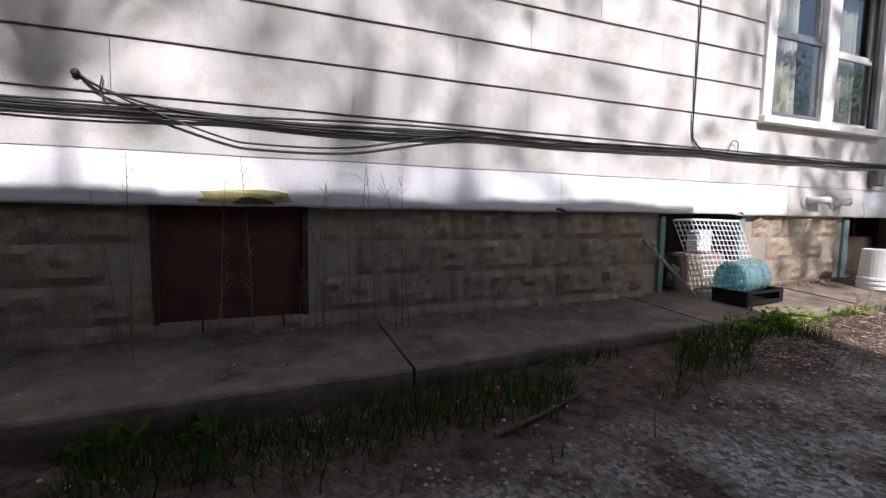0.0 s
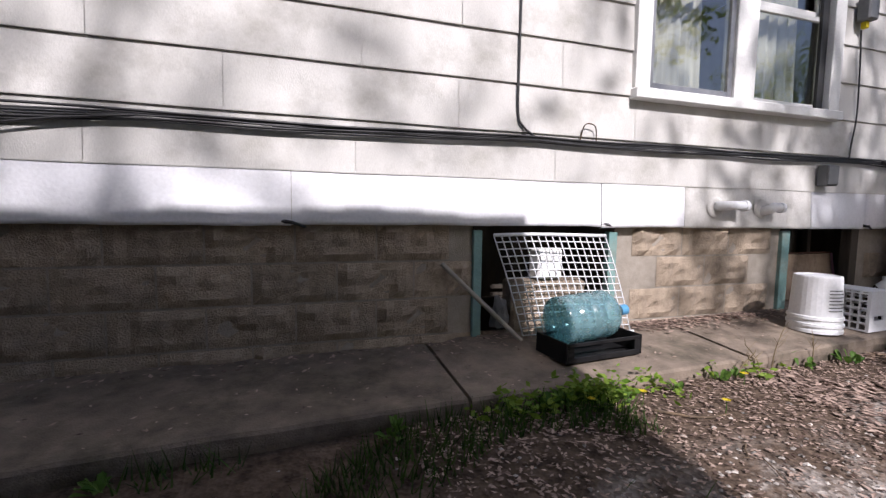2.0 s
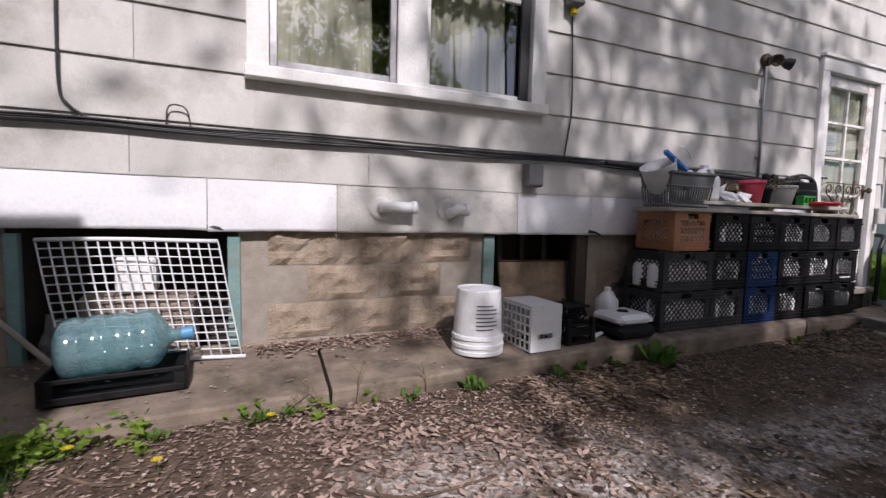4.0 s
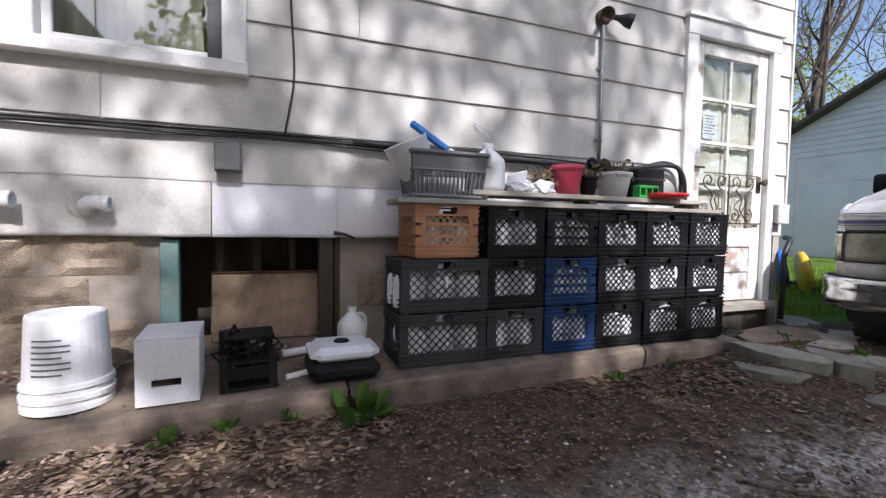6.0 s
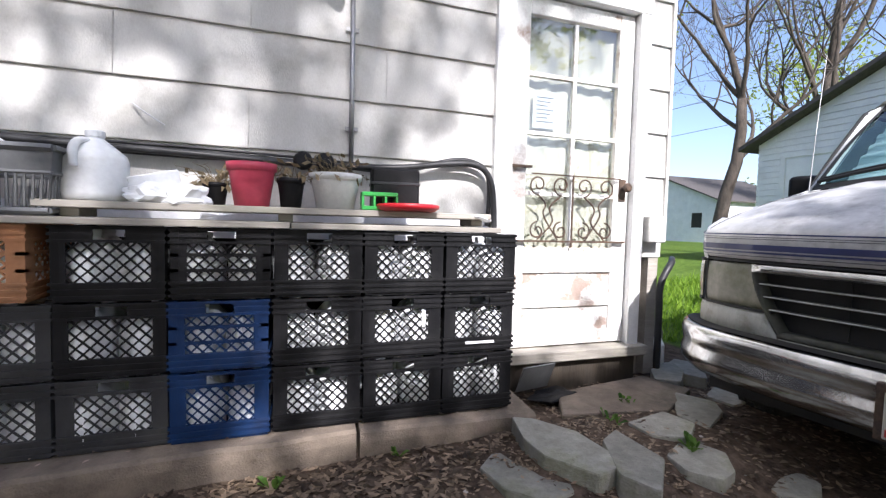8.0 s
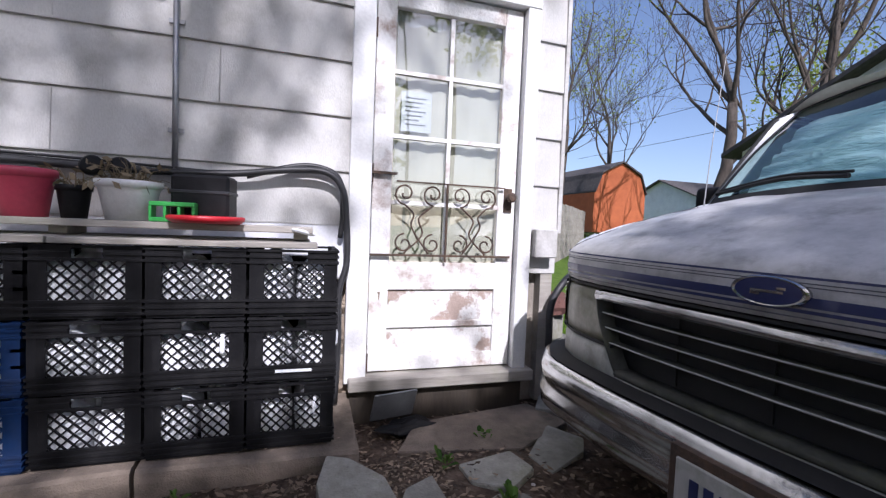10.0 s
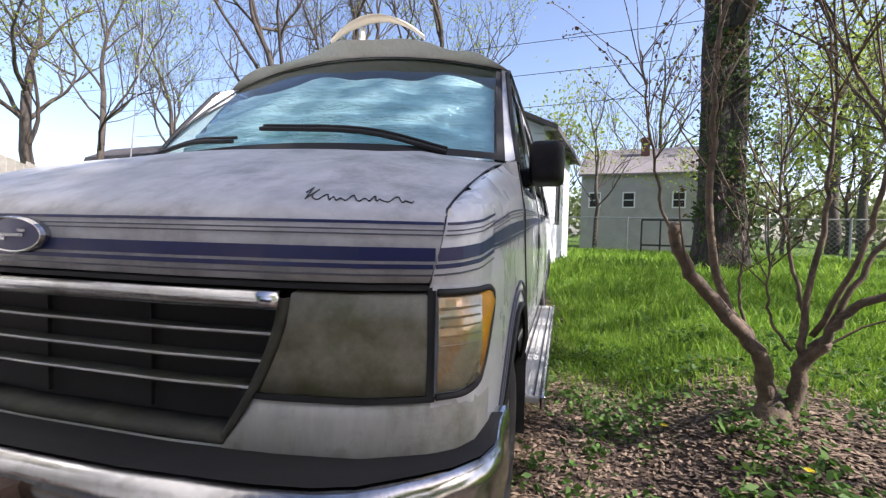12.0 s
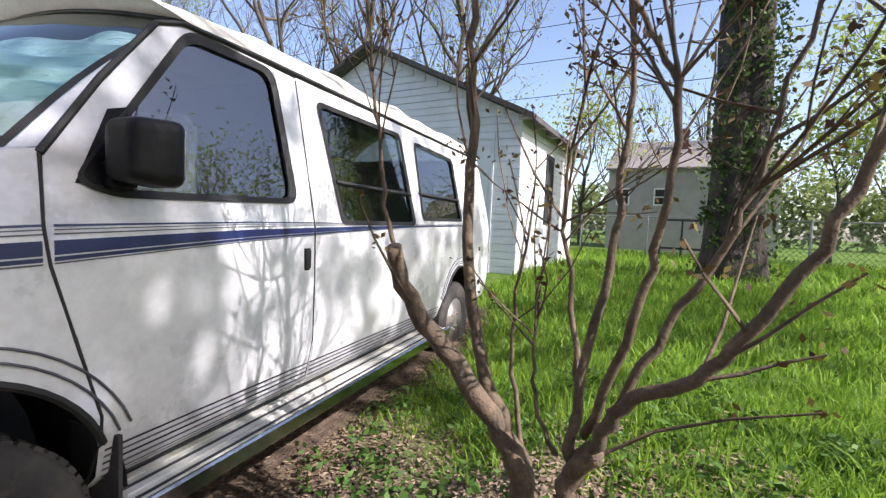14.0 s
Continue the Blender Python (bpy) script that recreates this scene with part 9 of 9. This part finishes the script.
# chain-link fence
cf = thing("chain_fence", "grey chain-link fence at the back of the lawn", "fence")
for k in range(12):
    bm = bmesh.new()
    y = -14 + 2.0 * k
    tube(bm, [(26, y, 0.2), (26, y, 1.72)], 0.03, 8)
    part("post", bm, M_METAL, cf)
bm = bmesh.new()
tube(bm, [(26, -14, 1.68), (26, 8, 1.68)], 0.022, 6)
part("top_rail", bm, M_METAL, cf)
bm = bmesh.new()
for k in range(150):
    y = -14 + 22 * k / 150
    for s in (1, -1):
        bm.faces.new([bm.verts.new(q) for q in ((26.0, y, 0.45), (26.0, y + 0.012, 0.45), (26.0, y + s * 1.2 + 0.012, 1.66), (26.0, y + s * 1.2, 1.66))])
o = part("mesh", bm, M_METAL, cf, "diamond wire mesh")
o["kind"] = "stuff"
tl = thing("trailer_frame", "low dark metal trailer frame by the fence", "trailer")
for z in (0.75, 1.55):
    part("rail", boxes((25.0, 25.06, -2.6, -0.4, z, z + 0.06)), M_DKGREYPL, tl)
for k in range(5):
    part("upright", boxes((25.0, 25.05, -2.6 + 0.54 * k, -2.55 + 0.54 * k, 0.42, 1.55)), M_DKGREYPL, tl)
lg = thing("tarp_pile", "red and tan tarp draped over a woodpile", "tarp", pose(23.8, -8.0, 0.45))
bm = bmesh.new()
g = [[bm.verts.new((0.1 * noise.noise((i * 0.5, j * 0.5, 1)) - 0.06 * j, -1.1 + 0.22 * i, 0.0 + 0.13 * j + 0.04 * noise.noise((i, j, 0)))) for j in range(9)] for i in range(11)]
for a, b in zip(g, g[1:]):
    for k in range(8):
        bm.faces.new((a[k], b[k], b[k + 1], a[k + 1]))
part("cover", bm, surf("red_tan_cloth", (0.36, 0.09, 0.05), (0.55, 0.45, 0.36), 1.6, 0.9, 0.2), lg, smooth=True)
part("pile", boxes((0.12, 0.9, -1.05, 1.05, -0.1, 0.95)), M_DARKWOOD, lg)

# toys between the house and the garage
def toy(label, x, y, col, shape):
    t = thing("garden_toy", label, "toy", pose(x, y, ground_z(x, y), 0, 0, 20), "garden toys")
    m = surf(label.split()[0] + "_toy", tuple(c * 0.85 for c in col), col, 5, 0.45, 0)
    bm = bmesh.new()
    if shape == 0:
        lathe(bm, [(0.0, -0.06), (0.26, -0.06), (0.30, -0.02), (0.30, 0.04), (0.26, 0.06), (0.10, 0.05), (0.0, 0.05)], 24, Matrix.Translation((0, 0, 0.30)) @ Matrix.Rotation(radians(78), 4, "X") @ Matrix.Rotation(radians(20), 4, "Y"))
    else:
        box(bm, -0.22, 0.22, -0.16, 0.16, 0.05, 0.22, bevel=0.06)
        box(bm, 0.12, 0.2, -0.13, 0.13, 0.2, 0.45, bevel=0.03)
    part("shell", bm, m, t, smooth=True)
    for sx in (-0.15, 0.15):
        bm = bmesh.new()
        lathe(bm, [(0.0, -0.02), (0.06, -0.02), (0.06, 0.02), (0.0, 0.02)], 14, Matrix.Translation((sx, -0.17, 0.06)) @ Matrix.Rotation(radians(90), 4, "X"))
        part("wheel", bm, M_BLACK, t)
toy("blue plastic garden toy on the grass", 13.6, 4.75, (0.02, 0.13, 0.5), 0)
toy("yellow plastic garden toy on the grass", 13.3, 4.25, (0.6, 0.42, 0.04), 0)
toy("pink plastic ride-on toy on the grass", 13.3, 3.6, (0.55, 0.05, 0.2), 1)
# rubble by the house corner
for i, (x, y, z, s) in enumerate(((10.75, 3.35, 0.1, 1), (10.95, 3.6, 0.1, 1), (10.8, 3.5, 0.31, 0.95), (10.72, 3.15, 0.05, 0.6))):
    o = thing("concrete_block", "loose grey concrete block piled by the house corner", "block", pose(x, y, z, 0, 0, 20 * i - 10), "concrete blocks")
    bm = bmesh.new()
    box(bm, -0.2 * s, 0.2 * s, -0.1, 0.1, 0.0, 0.2, bevel=0.008)
    part("block", bm, M_STONE if i < 3 else M_WHITE, o)
crumple("red_cushion", "faded red cushion on the rubble pile", "cushion", 10.85, 3.5, 0.52, 0.16, 0.12, 0.12, 41.0, M_BRICKRED)
o = thing("black_pipe", "bent black downpipe at the house corner", "pipe")
bm = bmesh.new()
tube(bm, smooth_path([(10.46, 2.80, 0.12), (10.45, 2.79, 0.5), (10.46, 2.80, 0.72), (10.56, 2.82, 0.86), (10.7, 2.95, 0.88)], 4), 0.022, 8)
part("pipe", bm, M_CABLE, o, smooth=True)
part("post", boxes((10.42, 10.5, 2.875, 2.94, 0.1, 0.99)), M_GREYWOOD, o)
# overhead wires
for k, (y0, z0, y1, z1) in enumerate(((-25, 9.2, 30, 8.6), (-25, 7.6, 30, 7.9), (-25, 6.3, 30, 6.8))):
    pts = [(27 + 0.06 * (y0 + (y1 - y0) * i / 12) * (k - 1), y0 + (y1 - y0) * i / 12, z0 + (z1 - z0) * i / 12 - 0.5 * math.sin(math.pi * i / 12)) for i in range(13)]
    wire("overhead_wire", pts, 0.012, "overhead utility wire across the sky", group="overhead wires", n=2)


# fallen twigs on the drive and the lawn edge
rg = random.Random(31)
bm = bmesh.new()
for k in range(70):
    if k < 50:
        x = rg.uniform(3.4, 9.0)
        y = lerp_table(EDGE_Y, x) - 0.05 - abs(rg.gauss(0, 0.5))
    else:
        x, y = rg.uniform(11.0, 13.4), rg.uniform(-1.5, 0.3)
    a, ln = rg.uniform(0, 6.28), rg.uniform(0.06, 0.32)
    pts = []
    for j in range(4):
        px = x + math.cos(a) * ln * j / 3 + rg.gauss(0, 0.008)
        py = y + math.sin(a) * ln * j / 3 + rg.gauss(0, 0.008)
        pts.append((px, py, ground_z(px, py) + 0.006 + 0.004 * (j % 2)))
    tube(bm, pts, rg.uniform(0.002, 0.005), 5, 0.0015)
tagged(link("fallen_twigs", bm, M_BARKTAN), "thin dry twigs lying on the ground", "twigs", kind="stuff")
# moss and dirt caught on the skirt sheet
M_MOSS = surf("dry_moss", (0.34, 0.32, 0.12), (0.52, 0.48, 0.24), 18.0, 1.0, 0.6, fine=120, stain=(0.14, 0.08, 0.04), stain_scale=9, stain_amt=0.8)
crumple("moss_patch", "dry yellow-green moss stuck to the white skirt sheet", "moss", 0.02, 2.835, 0.885, 0.22, 0.006, 0.05, 51.0, M_MOSS)
crumple("dirt_patch", "brown rusty dirt stuck to the white skirt sheet", "dirt", 0.06, 2.831, 0.878, 0.10, 0.006, 0.026, 57.0, M_RUST)
crumple("red_rag", "dark red rag lying under the van bumper", "rag", 10.88, 2.36, 0.0, 0.14, 0.10, 0.06, 61.0, M_BRICKRED)
